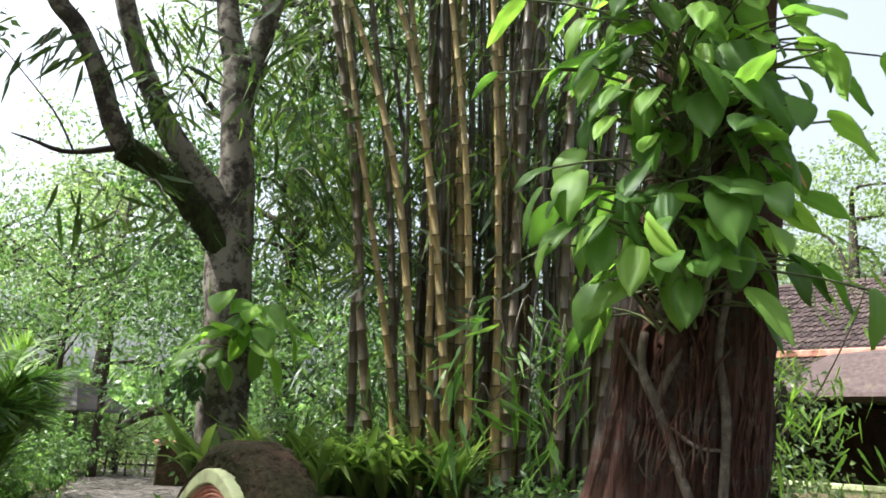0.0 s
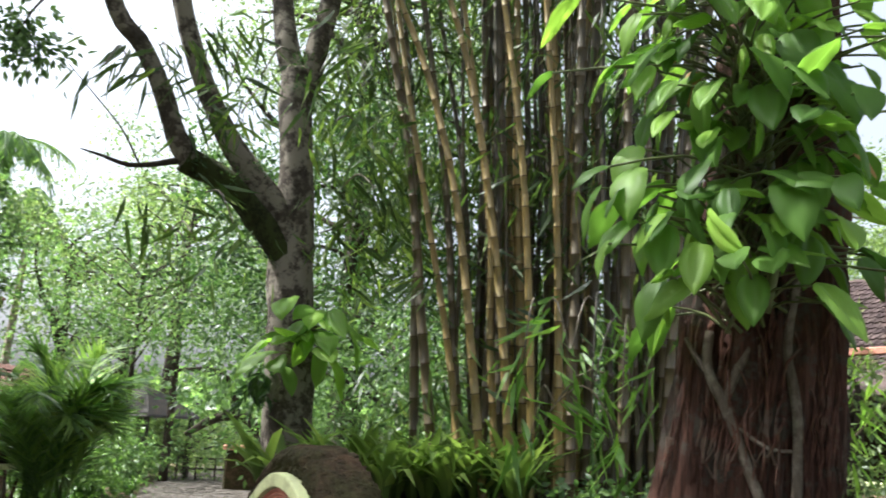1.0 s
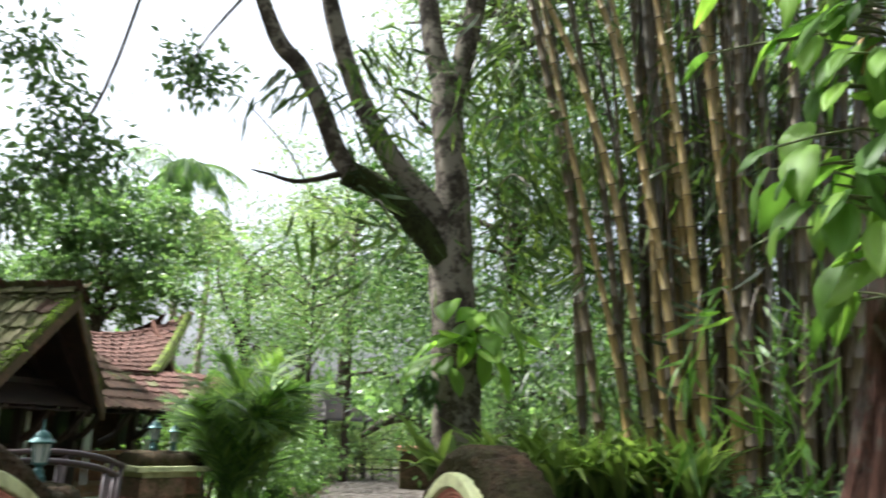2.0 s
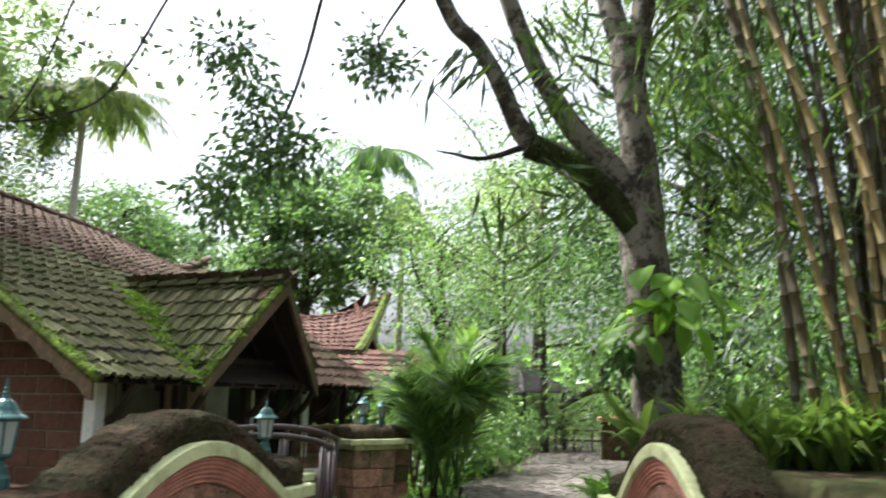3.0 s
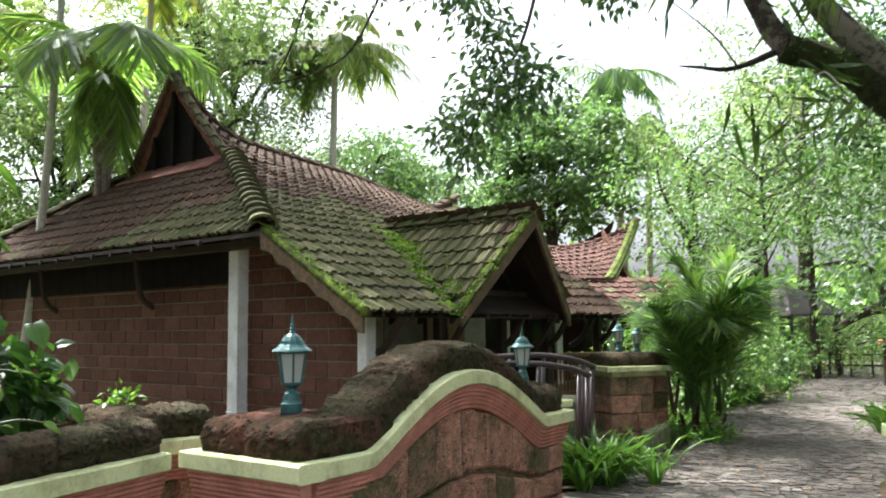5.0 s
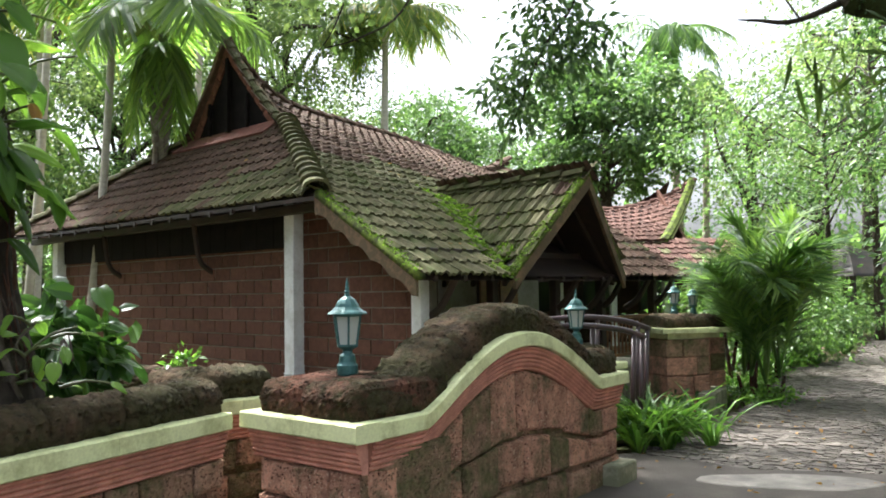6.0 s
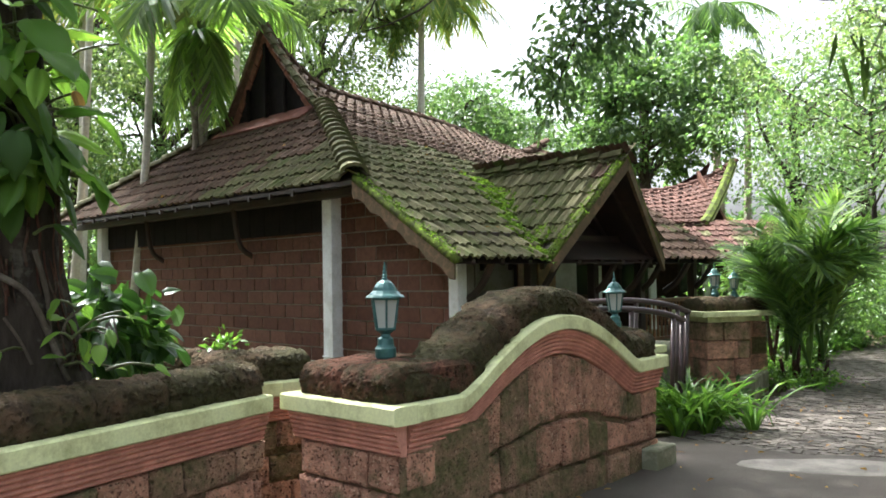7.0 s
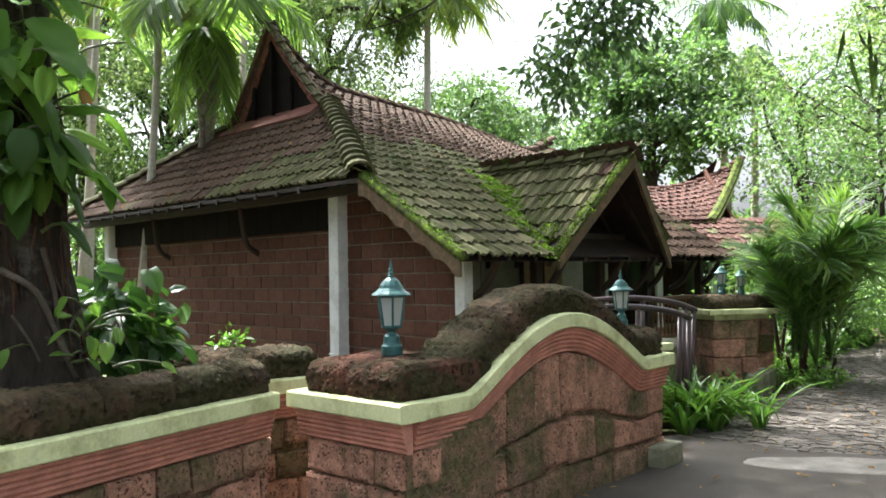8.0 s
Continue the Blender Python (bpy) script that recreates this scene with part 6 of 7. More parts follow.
areca("broad areca palm with a skirt of hanging fronds", (-4.80, 16.31, -0.05), (-4.58, 16.37, 6.6), 0.13, 12)
tall_palm("slender palm with sunlit cream stem behind the roof", (-5.28, 16.20, 10.6), (-5.92, 15.95), 0.075, 12, 2.4, 0.6, 0.6, L_PALM, 13, M_BARKWHITE, pairs=30, hang=0.5)
tall_palm("slender pale palm stem behind the planter tree", (-7.5, 18.55, 11.2), (-8.1, 18.3), 0.085, 12, 2.6, 0.6, 0.6, L_PALMY, 21, M_BARKWHITE, pairs=30, hang=0.6)
tall_palm("slender palm beyond the gable", (-5.40, 23.38, 11.4), (-6.0, 23.2), 0.1, 13, 2.6, 0.6, 0.6, L_PALMY, 14, M_BARKWHITE, pairs=30, hang=0.6)
tall_palm("tall palm in the woods behind the cottage", (-10.11, 23.96, 10.27), (-10.27, 23.89), 0.12, 14, 2.8, 0.7, 0.7, L_PALMY, 15, M_BARKWHITE, pairs=30, hang=0.6)
tall_palm("grey coconut palm beyond the farther cottage", (12.60, 37.96, 13.50), (13.07, 37.80), 0.2, 18, 3.4, 0.9, 0.8, L_PALM, 16, pairs=34, hang=0.8)
tall_palm("palm with pale stem beyond the farther cottage", (13.50, 35.52, 10.26), (13.18, 35.64), 0.16, 14, 3.0, 0.9, 0.8, L_PALM, 17, pairs=34, hang=0.8)
tall_palm("low yellow palm beyond the farther cottage", (10.07, 32.47, 3.34), (10.06, 32.48), 0.12, 12, 2.6, 0.6, 0.7, L_PALMY, 18, pairs=30, hang=0.5)

# ---- trees behind ----
tree("round-crowned dark green tree beyond the cottage roofs", (7.59, 30.06, -0.05), 0.27, (7.59, 30.06, 7.56), (3.30, 3.30, 2.50), 101, clumps=230, per=44, size=0.30, spread=0.36, leaf=L_TREE, shape=S_ROUND, gaps=0.02)
tree("dense green tree behind the cottage ridge", (4.60, 37.72, -0.05), 0.26, (4.60, 37.72, 7.08), (4.00, 4.00, 2.20), 102, clumps=150, per=40, size=0.32, spread=0.45, leaf=L_TREE)
tree("bushy tree behind the cottage ridge", (1.36, 39.98, -0.05), 0.30, (1.36, 39.98, 8.70), (3.60, 3.60, 2.20), 103, clumps=170, per=40, size=0.32, spread=0.5, leaf=L_TREE)
tree("tall light green tree behind the cottage", (-5.0, 37.0, -0.05), 0.32, (-5.0, 37.0, 11.0), (4.9, 4.60, 6.2), 104, clumps=380, per=40, size=0.28, spread=0.5, leaf=L_TREEY, gaps=0.0)
tree("tall tree behind the gable", (-5.86, 33.49, -0.05), 0.46, (-5.86, 33.49, 13.0), (5.50, 5.00, 6.00), 105, clumps=300, per=40, size=0.3, spread=0.5, leaf=L_TREEY)
tree("dark leafy tree behind the cottage eave", (-10.26, 31.36, -0.05), 0.27, (-10.26, 31.36, 7.49), (4.80, 4.60, 4.40), 106, clumps=320, per=40, size=0.27, spread=0.5, leaf=L_TREE)
tree("tall leafy tree beyond the planter", (-12.62, 29.41, -0.05), 0.32, (-12.62, 29.41, 9.19), (5.50, 5.00, 7.00), 107, clumps=340, per=40, size=0.3, spread=0.5, leaf=L_TREEY, gaps=-0.06)
tree("leafy tree beyond the planter tree", (-13.91, 24.30, -0.05), 0.27, (-13.91, 24.30, 7.44), (4.00, 4.00, 5.00), 108, clumps=240, per=40, size=0.26, spread=0.5, leaf=L_TREEY)
tree("pale feathery tree along the lane", (11.98, 27.50, -0.05), 0.23, (11.98, 27.50, 6.21), (4.00, 4.00, 3.80), 109, clumps=95, per=36, size=0.24, spread=0.55, leaf=L_TREEY, gaps=-0.06)
tree("spreading tree over the lane", (11.22, 21.22, -0.05), 0.08, (11.22, 21.22, 5.2), (3.80, 3.80, 2.1), 110, clumps=110, per=34, size=0.22, spread=0.5, leaf=L_TREE, gaps=-0.12, limbs=26)
tree("tall tree beyond the lane", (19.15, 32.82, -0.05), 0.35, (19.15, 32.82, 10.45), (5.00, 5.00, 4.00), 111, clumps=130, per=36, size=0.3, spread=0.5, leaf=L_TREEY, gaps=-0.1)
tree("light-leaved tree at the lane end", (15.64, 30.19, -0.05), 0.22, (15.64, 30.19, 5.71), (4.60, 4.60, 3.60), 112, clumps=75, per=36, size=0.27, spread=0.5, leaf=L_TREEY, gaps=-0.12)
lb = tree("low-boughed dark tree across the lane's end", (13.6, 17.4, -0.05), 0.07, (13.3, 17.9, 4.6), (3.6, 3.0, 1.3), 113, clumps=110, per=26, size=0.17, spread=0.5, leaf=L_TREE, gaps=-0.12, limbs=24)
trunk_mesh("bough", [(13.25, 17.57, 0.1), (13.1, 17.68, 1.35), (12.78, 17.91, 1.95), (12.22, 18.3, 1.98), (11.52, 18.75, 1.5)], [0.2, 0.17, 0.15, 0.13, 0.07], M_BARKDARK, lb, 9, 24, 0.2, 3)
trunk_mesh("bough", [(12.5, 18.1, 2.05), (12.38, 18.2, 2.7), (11.97, 18.46, 3.1), (11.2, 18.94, 3.05)], [0.12, 0.1, 0.08, 0.04], M_BARKDARK, lb, 8, 20, 0.2, 3)
trunk_mesh("bough", [(13.0, 17.75, 1.7), (13.5, 17.4, 2.6), (13.9, 17.1, 3.4)], [0.1, 0.08, 0.04], M_BARKDARK, lb, 8, 14, 0.2, 3)
tree("leafy tree behind the forked trunk", (14.22, 24.12, -0.05), 0.12, (14.22, 24.12, 7.45), (4.60, 4.60, 4.20), 114, clumps=85, per=36, size=0.25, spread=0.5, leaf=L_TREEY, gaps=-0.14)
# shade behind the canes is put into these two trees' dark leaf colour
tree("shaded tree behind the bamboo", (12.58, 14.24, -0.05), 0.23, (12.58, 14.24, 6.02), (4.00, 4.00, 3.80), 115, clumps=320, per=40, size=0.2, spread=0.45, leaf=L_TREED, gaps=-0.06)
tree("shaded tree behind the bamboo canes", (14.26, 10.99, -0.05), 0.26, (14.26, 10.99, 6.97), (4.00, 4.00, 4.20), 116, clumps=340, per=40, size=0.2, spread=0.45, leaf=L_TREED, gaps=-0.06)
tree("bushy tree behind the thick trunk", (17.66, 9.38, -0.05), 0.25, (17.66, 9.38, 6.66), (3.60, 3.60, 4.00), 117, clumps=230, per=40, size=0.2, spread=0.45, leaf=L_TREEY, gaps=-0.12)
tree("tall tree above the bamboo", (14.64, 16.43, -0.05), 0.41, (14.64, 16.43, 12.65), (4.50, 4.50, 3.50), 118, clumps=240, per=40, size=0.22, spread=0.5, leaf=L_TREEY, gaps=-0.12)
tree("light tree beyond the grey roof", (29.40, 5.99, -0.05), 0.29, (31.5, 6.2, 9.6), (5.50, 5.50, 2.60), 119, clumps=260, per=36, size=0.26, spread=0.5, leaf=L_TREEY, gaps=0.0, limbs=6)
tree("undergrowth tree behind the raised bed", (10.10, 9.69, -0.05), 0.13, (10.10, 9.69, 2.38), (3.60, 3.60, 1.40), 120, clumps=180, per=36, size=0.17, spread=0.4, leaf=L_TREE)
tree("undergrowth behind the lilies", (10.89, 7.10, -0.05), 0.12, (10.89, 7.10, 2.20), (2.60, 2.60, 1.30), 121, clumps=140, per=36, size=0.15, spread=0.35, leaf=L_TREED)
tree("undergrowth at the lane side", (8.92, 17.90, -0.05), 0.09, (8.4, 18.3, 0.95), (2.0, 2.2, 0.8), 122, clumps=120, per=36, size=0.17, spread=0.35, leaf=L_TREE, category="shrub")
tree("flowering shrub mass at the lane end", (17.34, 28.08, -0.05), 0.09, (17.34, 28.08, 1.00), (5.00, 5.00, 1.40), 123, clumps=190, per=36, size=0.2, spread=0.4, leaf=L_TREEY, category="shrub")
tree("leafy shrub beside the farther cottage", (7.11, 16.54, -0.05), 0.09, (7.11, 16.54, 1.13), (1.80, 1.80, 1.00), 124, clumps=110, per=36, size=0.14, spread=0.3, leaf=L_PALM, category="shrub")
tree("shrub below the grey roof", (8.64, 2.51, -0.05), 0.11, (8.64, 2.51, 1.82), (0.60, 0.60, 0.80), 125, clumps=40, per=30, size=0.12, spread=0.22, leaf=L_TREEY, category="shrub", limbs=8)
# unseen tree, its crown set in the sun's path to shade the roof
tree("added out-of-view tree that shades the cottage roof", (-13.0, 13.5, -0.05), 0.4, (-0.8, 16.4, 12.9), (5.0, 5.0, 1.7), 130, lean=(-4.5, -2.0), clumps=250, per=30, size=0.3, spread=0.55, leaf=L_TREED, gaps=0.05)

# unseen trees close the garden beside the standpoint, added to darken the cottage wall
for k, (x, y, zc, r) in enumerate(((-8.8, 2.0, 4.9, 3.6), (-11.2, 7.2, 5.4, 3.7), (-14.4, 12.4, 5.4, 3.8))):
    tree("unseen dense tree added to darken the cottage wall", (x, y, -0.05), 0.2, (x, y, zc), (r, r, zc - 0.2), 140 + k, clumps=420, per=30, size=0.5, spread=0.6, leaf=L_TREED, gaps=0.15, limbs=8)

# far woods all round
wg = np.random.default_rng(44)
wc = []
for k in range(2600):
    a = wg.uniform(0, 2 * math.pi)
    d0 = wg.uniform(46, 72)
    top = 3.6 + 2.0 * noise.noise(Vector((math.sin(a) * 5, math.cos(a) * 5, 2))) + 2.0 * noise.noise(Vector((math.sin(a) * 17, math.cos(a) * 17, 5)))
    wc.append((d0 * math.sin(a), d0 * math.cos(a), wg.uniform(0.2, max(2.0, top * d0 / 55))))
woods = fast_mesh("far_woods", *scatter(S_ROUND, *leaf_cloud(wc, 30, 1.3, 0.85, 0.5, 0.8)), L_TREE)
tagged(woods, "distant green woods all round the garden", "woods", kind="stuff")


# ---- leafy branch hanging into the view ----
hb = thing("hanging_branch", "leafy dark branch hanging from the tree overhead", "branch")
hb_path = [(1.77, 6.77, 5.28), (1.63, 6.81, 4.56), (1.48, 6.84, 4.05), (1.24, 6.89, 3.70), (1.09, 6.91, 3.36), (0.97, 6.93, 3.06)]
trunk_mesh("limb", hb_path, [0.02, 0.014, 0.006], M_BARKDARK, hb, 6, 24)
hc = [(1.07, 7.02, 4.51), (1.20, 6.90, 4.31), (1.34, 6.87, 4.16), (1.21, 7.00, 4.04), (1.37, 6.76, 3.87), (1.58, 6.82, 3.82), (1.67, 6.80, 3.72), (1.19, 6.90, 3.76), (1.38, 6.86, 3.68), (1.09, 6.91, 3.58), (1.24, 6.89, 3.50), (1.00, 6.93, 3.41), (0.85, 6.95, 3.33), (1.04, 6.92, 3.21), (0.97, 6.93, 3.09), (0.88, 7.15, 4.71), (1.08, 7.12, 4.71), (2.20, 6.96, 4.74), (2.34, 6.91, 4.67), (2.46, 6.87, 4.64), (2.30, 6.93, 4.91), (1.48, 6.84, 3.58)]
fast_mesh("leaves", *scatter(S_SMALL, *leaf_cloud(hc, 110, 0.12, 0.095, 0.7, 0.9)), L_TREE, hb)
trunk_mesh("limb", [(2.69, 6.78, 5.57), (2.40, 6.90, 5.07), (2.29, 6.93, 4.76)], [0.02, 0.012, 0.006], M_BARKDARK, hb, 6, 12)
hb2 = thing("hanging_branch", "thin leafy twigs against the sky", "branch")
hc2 = [(-0.75, 8.97, 4.86), (-0.51, 8.99, 5.13), (-0.27, 9.00, 5.35), (0.10, 9.00, 5.37), (0.35, 8.99, 5.19), (-0.98, 8.95, 4.59), (-0.14, 9.00, 4.65), (-0.62, 8.98, 4.49), (-1.28, 8.91, 5.31), (-1.45, 8.88, 5.10)]
fast_mesh("leaves", *scatter(S_ROUND, *leaf_cloud(hc2, 22, 0.22, 0.13, 0.6, 0.8)), L_TREEY, hb2)
trunk_mesh("limb", [(0.60, 8.98, 5.92), (0.10, 9.00, 4.79), (-0.38, 8.99, 4.44), (-0.85, 8.96, 4.29)], [0.018, 0.012, 0.005], M_BARKDARK, hb2, 6, 20)
trunk_mesh("limb", [(-0.28, 9.00, 5.87), (-0.62, 8.98, 4.68), (-0.96, 8.95, 4.09)], [0.014, 0.010, 0.004], M_BARKDARK, hb2, 6, 20)

# ---- far shelter and walls at the lane's end ----
hut = thing("garden_shelter", "dark roofed garden shelter far along the lane", "shelter", pose(*(14.51, 26.26), 0, 0, 0, 20))
link_mesh("roof", *lathe([(1.9, 1.95), (1.85, 2.02), (0.9, 2.6), (0.1, 2.95)], 4), M_WOOD, hut)
for sx in (-1, 1):
    for sy in (-1, 1):
        link_mesh("post", *bevel_box(sx * 1.1 - 0.07, sx * 1.1 + 0.07, sy * 1.1 - 0.07, sy * 1.1 + 0.07, -0.06, 2.1, 0.01), M_WOOD, hut)
link_mesh("bench", *bevel_box(-1.0, 1.0, 0.6, 1.0, 0.42, 0.5, 0.01), M_WOOD, hut)
link_mesh("bench_leg", *bevel_box(-0.9, -0.8, 0.65, 0.95, -0.06, 0.42, 0.01), M_WOOD, hut)
link_mesh("bench_leg", *bevel_box(0.8, 0.9, 0.65, 0.95, -0.06, 0.42, 0.01), M_WOOD, hut)
fw = thing("garden_wall", "far laterite wall with a pale cap at the lane's end", "garden wall", pose(*(14.08, 20.66), 0, 0, 0, -30))
link_mesh("core", *bevel_box(0, 2.2, 0, 0.4, -0.05, 1.1, 0.02), M_COPE, fw)
link_mesh("coping", *bevel_box(-0.08, 2.28, -0.08, 0.48, 1.1, 1.24, 0.03), M_TERRA, fw, label="red coping")
fen = thing("fence", "low dark fence across the lane's far end", "fence", pose(*(15.06, 24.78), 0, 0, 0, -35))
for k in range(9):
    link_mesh("post", *bevel_box(k * 0.6 - 0.03, k * 0.6 + 0.03, 0, 0.06, -0.05, 0.75, 0.005), M_WOOD, fen)
for z in (0.35, 0.68):
    link_mesh("rail", *bevel_box(-0.1, 4.95, 0.065, 0.1, z, z + 0.06, 0.005), M_WOOD, fen)


# ---- roof tiles and ridges of the cottage ----
lay_tiles(house, front, 0.0, 10.1, FRONT_Y - 0.03, RIDGE_Y, in_front, moss_front, 51, lambda u, v: u < 3.6 and v < 1.2, mats=MATS_MAIN)
lay_tiles(house, hip, 0.02, 9.8, 0.0, 1.0, lambda u, v: 3.3 * v < u - 0.05 and u < 9.8 - 3.3 * v, moss_hip, 52, lambda u, v: u < 4.6 and v < 0.7, mats=MATS_MAIN)
lay_tiles(house, porch_l, -2.1, 0.8, 0.0, 1.0, in_porch, lambda u, v: 0.8, 53, lambda u, v: True, mats=MATS_MAIN)
lay_tiles(house, porch_r, -2.1, 0.8, 0.0, 1.0, in_porch, lambda u, v: 0.5, 54, lambda u, v: False, mats=MATS_MAIN)
ridge_run(house, [(PX, y, PZ + 0.03) for y in np.linspace(-2.02, 0.75, 9)], M_TILEM, 0.12)
ridge_run(house, [(-0.03, -0.03, EAVE_Z + 0.06), (0.98, 1.63, EAVE_Z + 0.91), (1.98, 3.3, 4.62)], M_TILEM, 0.17, 0.26)
ridge_run(house, [(-0.02, 9.82, EAVE_Z + 0.05), (1.98, 6.5, 4.6)], M_TILEM, 0.15)
ridge_run(house, [(u, RIDGE_Y, front(u, RIDGE_Y)[2] + 0.04) for u in np.linspace(GX, 10.1, 30)], M_TILE, 0.13)
ridge_run(house, [(GX + 0.02, v, front(GX, v)[2] + 0.05) for v in np.linspace(3.2, RIDGE_Y, 8)], M_TILEM, 0.09, 0.3, "verge_tile")
# moss grown over the valley beside the porch
n = 9000
t = rng.random(n)
side = rng.normal(0, 0.22, n) * (0.6 + t * 0.7)
ux = 1.62 + t * 1.18 + side
vy = -1.66 + t * 2.25 + rng.normal(0, 0.08, n)
L = []
keep = [noise.noise(Vector((x * 3.1, y * 3.1, 7))) + 0.35 > abs(q) * 1.6 for x, y, q in zip(ux, vy, side)]
ux, vy = ux[keep], vy[keep]
n = len(ux)
for x, y in zip(ux, vy):
    zf = front(x, y)[2]
    if x > 1.64:
        zf = max(zf, 1.84 + (PZ - 1.84) * min(1.0, (x - (PX - PW)) / PW))
    L.append((x, y, zf + 0.035))
d = rng.normal(0, 1, (n, 3))
d[:, 2] = np.abs(d[:, 2]) * 0.5 + 0.15
moss = fast_mesh("valley_moss", *scatter(S_ROUND, L, d, jitter_up(n), rng.uniform(0.03, 0.075, n)), M_MOSS, house, label="bright green moss in the roof valley")
moss["kind"] = "stuff"

# ---- bricks of the side wall ----
BH, BL = 0.199, 0.42
V, F = bevel_box(-0.03, 0.02, 0.010, BL - 0.010, 0.009, BH - 0.009, 0.004)
brick_me = bpy.data.meshes.new("brick")
brick_me.from_pydata([tuple(v) for v in V], [], [tuple(f) for f in F])
brick_me.materials.append(M_BRICK)
rr = random.Random(9)
rest = []
for i in range(12):
    y = -1.1 - (0.5 * BL if i % 2 else 0)
    while y < 8.7:
        lo = max(y, -1.1)
        hi = min(y + BL, 8.7)
        if hi - lo > 0.06:
            whole = hi - lo > BL - 0.01
            mt = pose(WX + rr.uniform(-0.004, 0.004), lo, 0.47 + i * BH) @ Matrix.Diagonal((1, (hi - lo) / BL, 1, 1))
            if 0.47 + (i + 1) * BH > min(2.95, 2.08 + 0.6 * (lo + 1.15)):
                pass
            elif lo < 5.2:
                ob = new("brick", brick_me)
                ob.parent = house
                ob.matrix_basis = mt
            else:
                A = np.array(mt)
                rest.append((V @ A[:3, :3].T + A[:3, 3], F))
        y += BL
far_b = link_mesh("bricks", *join(rest), M_BRICK, house)
far_b["kind"] = "stuff"

# ---- lane paving ----
halves = np.interp(np.arange(60), [0, 8, 16, 24, 40, 59], [1.2, 1.45, 1.45, 1.5, 1.7, 2.2])
A, Bs = strip(ROAD, halves, 0)
V = [(*p, 0.012) for p in A] + [(*p, 0.012) for p in Bs]
road = tagged(link_mesh("road", V, [(i, i + 60, i + 61, i + 1) for i in range(59)], M_ASPHALT), "lane of worn cobbles set in earth", "lane", kind="structure")
rr = random.Random(4)
cob = []
for k in range(3):
    bmx = bevel_box(-0.5, 0.5, -0.5, 0.5, -0.03, 0.012, 0.012)
    Vc = bmx[0].copy()
    Vc[:, :2] *= 1 + 0.08 * np.random.default_rng(k).normal(size=(len(Vc), 1))
    me = bpy.data.meshes.new("cobble")
    cob.append((Vc, bmx[1]))
cob_me = []
for Vc, Fc in cob:
    me = bpy.data.meshes.new("cobble")
    me.from_pydata([tuple(v) for v in Vc], [], [tuple(f) for f in Fc])
    me.materials.append(M_COBBLE)
    cob_me.append(me)
rest, single = [], 0
seg = np.linalg.norm(np.diff(ROAD, axis=0), axis=1)
cum = np.concatenate([[0], np.cumsum(seg)])
s = 2.6
while s < 30:
    i = min(58, int(np.searchsorted(cum, s)) - 1)
    f = (s - cum[i]) / seg[i]
    c = ROAD[i] * (1 - f) + ROAD[i + 1] * f
    hw = halves[i] * (1 - f) + halves[i + 1] * f
    T = (ROAD[i + 1] - ROAD[i]) / seg[i]
    N = np.array((-T[1], T[0]))
    big = 1.0 if s < 14 else 1.8
    dl = rr.uniform(0.06, 0.085) * big
    x = -hw + rr.uniform(0, 0.1)
    while x < hw:
        w = rr.uniform(0.07, 0.16) * big
        p = c + N * (x + w / 2) + T * rr.gauss(0, 0.01)
        edge = abs(x + w / 2) / hw
        if rr.random() > max(0.04, (edge - 0.86) * 4):
            sz = 0.008 + rr.uniform(-0.007, 0.007) + 0.012 * noise.noise(Vector((p[0], p[1], 0)))
            mt = pose(p[0], p[1], sz, rr.gauss(0, 2), rr.gauss(0, 2), math.degrees(math.atan2(T[1], T[0])) + rr.gauss(0, 9)) @ Matrix.Diagonal((dl * rr.uniform(0.8, 1.05), w * rr.uniform(0.8, 1.0), 1, 1))
            if single < 300 and 3.4 < s < 5.2:
                ob = new("cobble", cob_me[single % 3])
                ob.parent = road
                ob.matrix_basis = mt
                single += 1
            else:
                A4 = np.array(mt)
                Vc, Fc = cob[rr.randrange(3)]
                rest.append((Vc @ A4[:3, :3].T + A4[:3, 3], Fc))
        x += w
    s += dl
ob = link_mesh("cobbles", *join(rest), M_COBBLEJ, road)
ob["kind"] = "stuff"
# smooth asphalt apron up to the gate, with a broken edge
edge = [(1.2, 8.25), (2.3, 8.15), (2.75, 7.75), (3.1, 7.35), (3.6, 7.2), (4.3, 6.9), (5.2, 6.0)]
loop = [(-40, -30), (30, -30), (30, 1.0), (7.0, 1.5), (5.4, 4.5)] + edge[::-1] + [(0.4, 7.6), (-0.6, 6.6), (-2.2, 6.4), (-6, 7.0), (-40, 8)]
bm = bmesh.new()
vs = [bm.verts.new((x, y, 0.036)) for x, y in loop]
lo = [bm.verts.new((x, y, -0.05)) for x, y in loop]
bm.faces.new(vs)
for i in range(len(vs)):
    j = (i + 1) % len(vs)
    bm.faces.new((vs[j], vs[i], lo[i], lo[j]))
me = bpy.data.meshes.new("apron")
bmesh.ops.triangulate(bm, faces=bm.faces[:1])
bm.to_mesh(me)
bm.free()
me.materials.append(M_ASPHALT)
tagged(new("pavement", me), "dark worn asphalt forecourt before the gate", "pavement", kind="structure")
pv = []
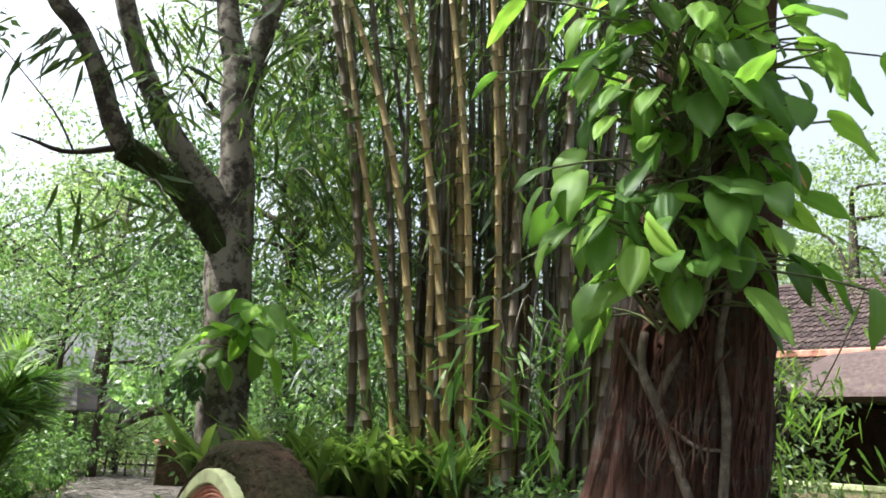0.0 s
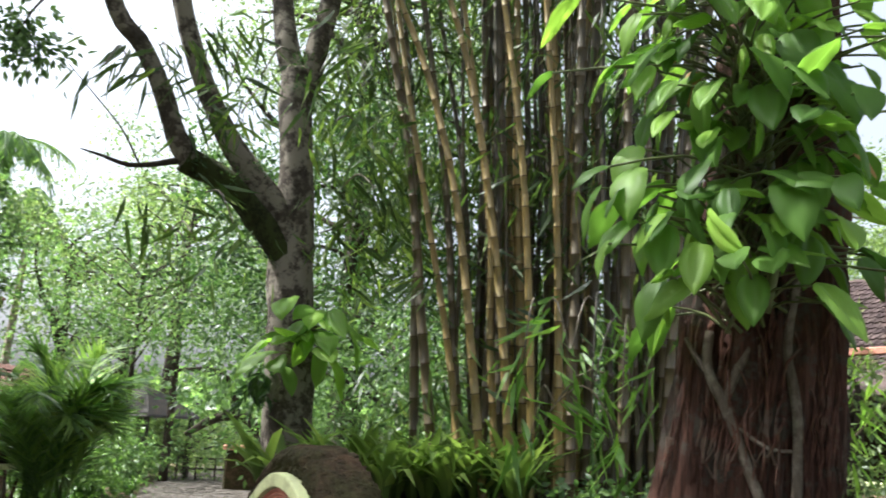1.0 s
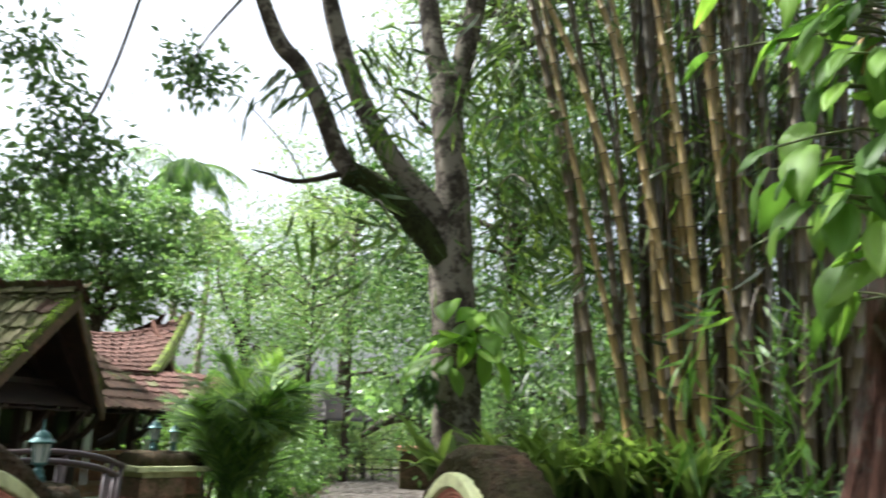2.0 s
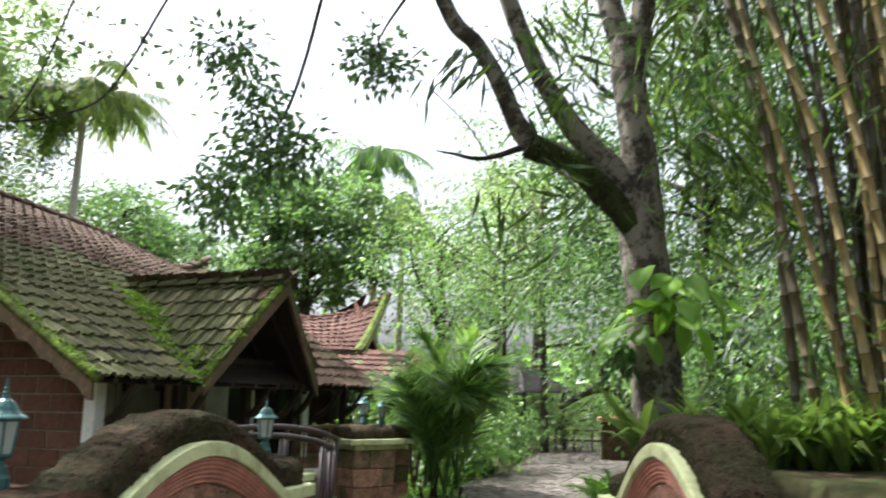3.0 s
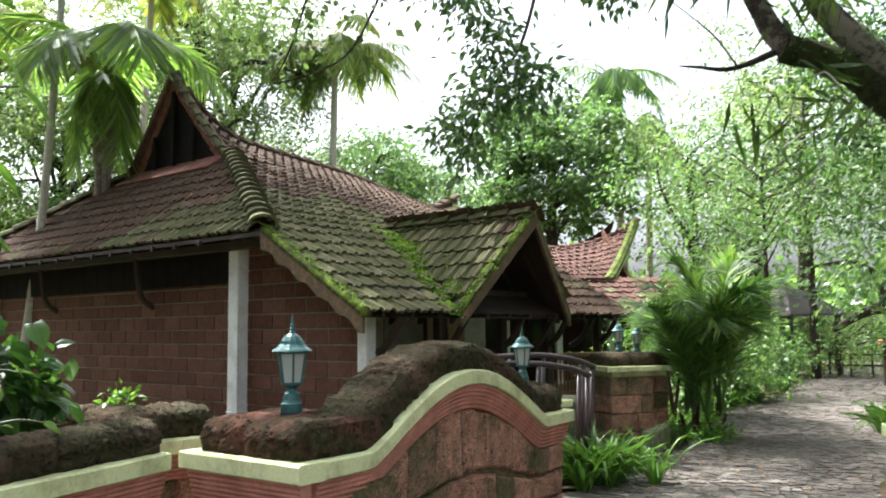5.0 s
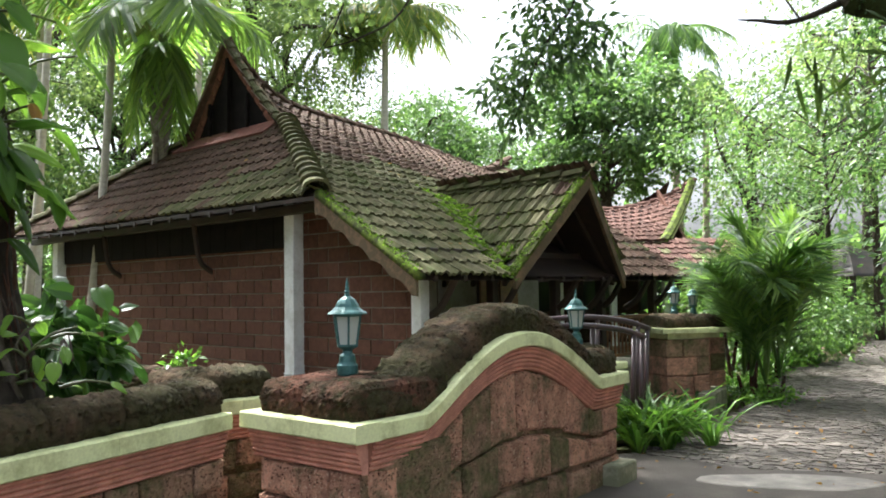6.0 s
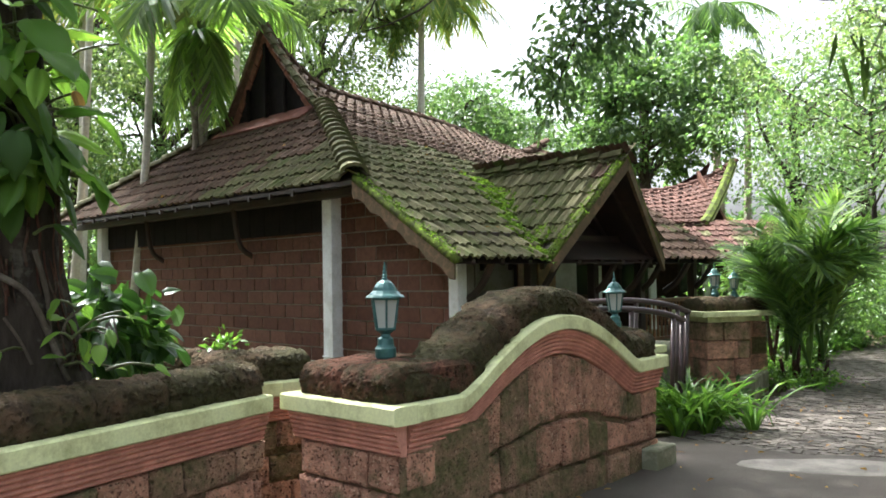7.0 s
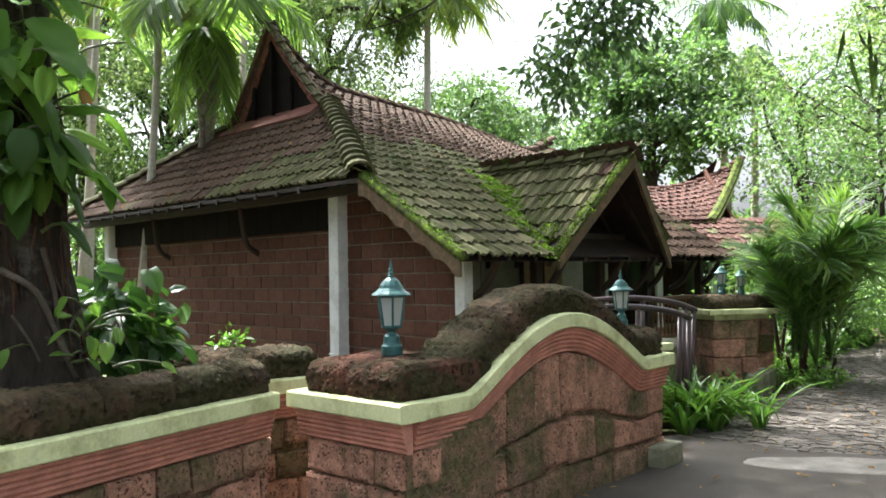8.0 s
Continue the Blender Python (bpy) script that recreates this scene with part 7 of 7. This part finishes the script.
for k in range(28):
    th = 2 * math.pi * k / 28
    r = 1 + 0.22 * noise.noise(Vector((math.cos(th) * 1.3, math.sin(th) * 1.3, 3)))
    pv.append((0.75 * r * math.cos(th), 0.27 * r * math.sin(th), 0.0))
V = [(x, y, 0.004) for x, y, z in pv] + [(x * 1.03, y * 1.05, -0.002) for x, y, z in pv]
tagged(link_mesh("cement_patch", V, [tuple(range(28))] + [(k + 28, (k + 1) % 28 + 28, (k + 1) % 28, k) for k in range(28)], M_CEMENT, m=pose(3.2, 6.85, 0.038, 0, 0, -12)), "pale cement patch in the forecourt", "patch", kind="structure")

# ---- fallen leaves ----
fl = []
for k in range(90):
    u0, v0 = rr.uniform(0.2, 6.0), rr.uniform(-1.6, 3.0)
    if in_front(u0, v0):
        fl.append(tuple(house.matrix_basis @ Vector(front(u0, v0)) + Vector((0, 0, 0.055))))
for k in range(60):
    u0, v0 = rr.uniform(0.5, 7.5), rr.uniform(0.05, 0.9)
    if 3.3 * v0 < u0:
        fl.append(tuple(house.matrix_basis @ Vector(hip(u0, v0)) + Vector((0, 0, 0.055))))
for k in range(170):
    fl.append((rr.uniform(0.8, 6.0), rr.uniform(6.0, 12.0), 0.045))
fl = np.array(fl)
d = rng.normal(0, 1, (len(fl), 3))
d[:, 2] *= 0.25
litter = fast_mesh("fallen_leaves", *scatter(S_SMALL, fl, d, jitter_up(len(fl), 0.25), rng.uniform(0.04, 0.09, len(fl))), L_DRY)
tagged(litter, "scattered dry yellow-brown fallen leaves", "leaf litter", kind="stuff")
# moss along the verges of the low roof and the porch
pts = []
for k in range(900):
    if rr.random() < 0.55:
        y = rr.uniform(-1.72, 0.0)
        pts.append((rr.gauss(0.03, 0.05), y, front(0, y)[2] + 0.065))
    else:
        v = rr.random()
        x, y, z = porch_l(porch_front(v) + rr.gauss(0.03, 0.05), v)
        pts.append((x, y, z + 0.065))
d = rng.normal(0, 1, (900, 3))
d[:, 2] = np.abs(d[:, 2]) * 0.6 + 0.2
mv = fast_mesh("edge_moss", *scatter(S_ROUND, pts, d, jitter_up(900), rng.uniform(0.018, 0.042, 900)), M_MOSS, house, label="bright moss along the roof verges")
mv["kind"] = "stuff"
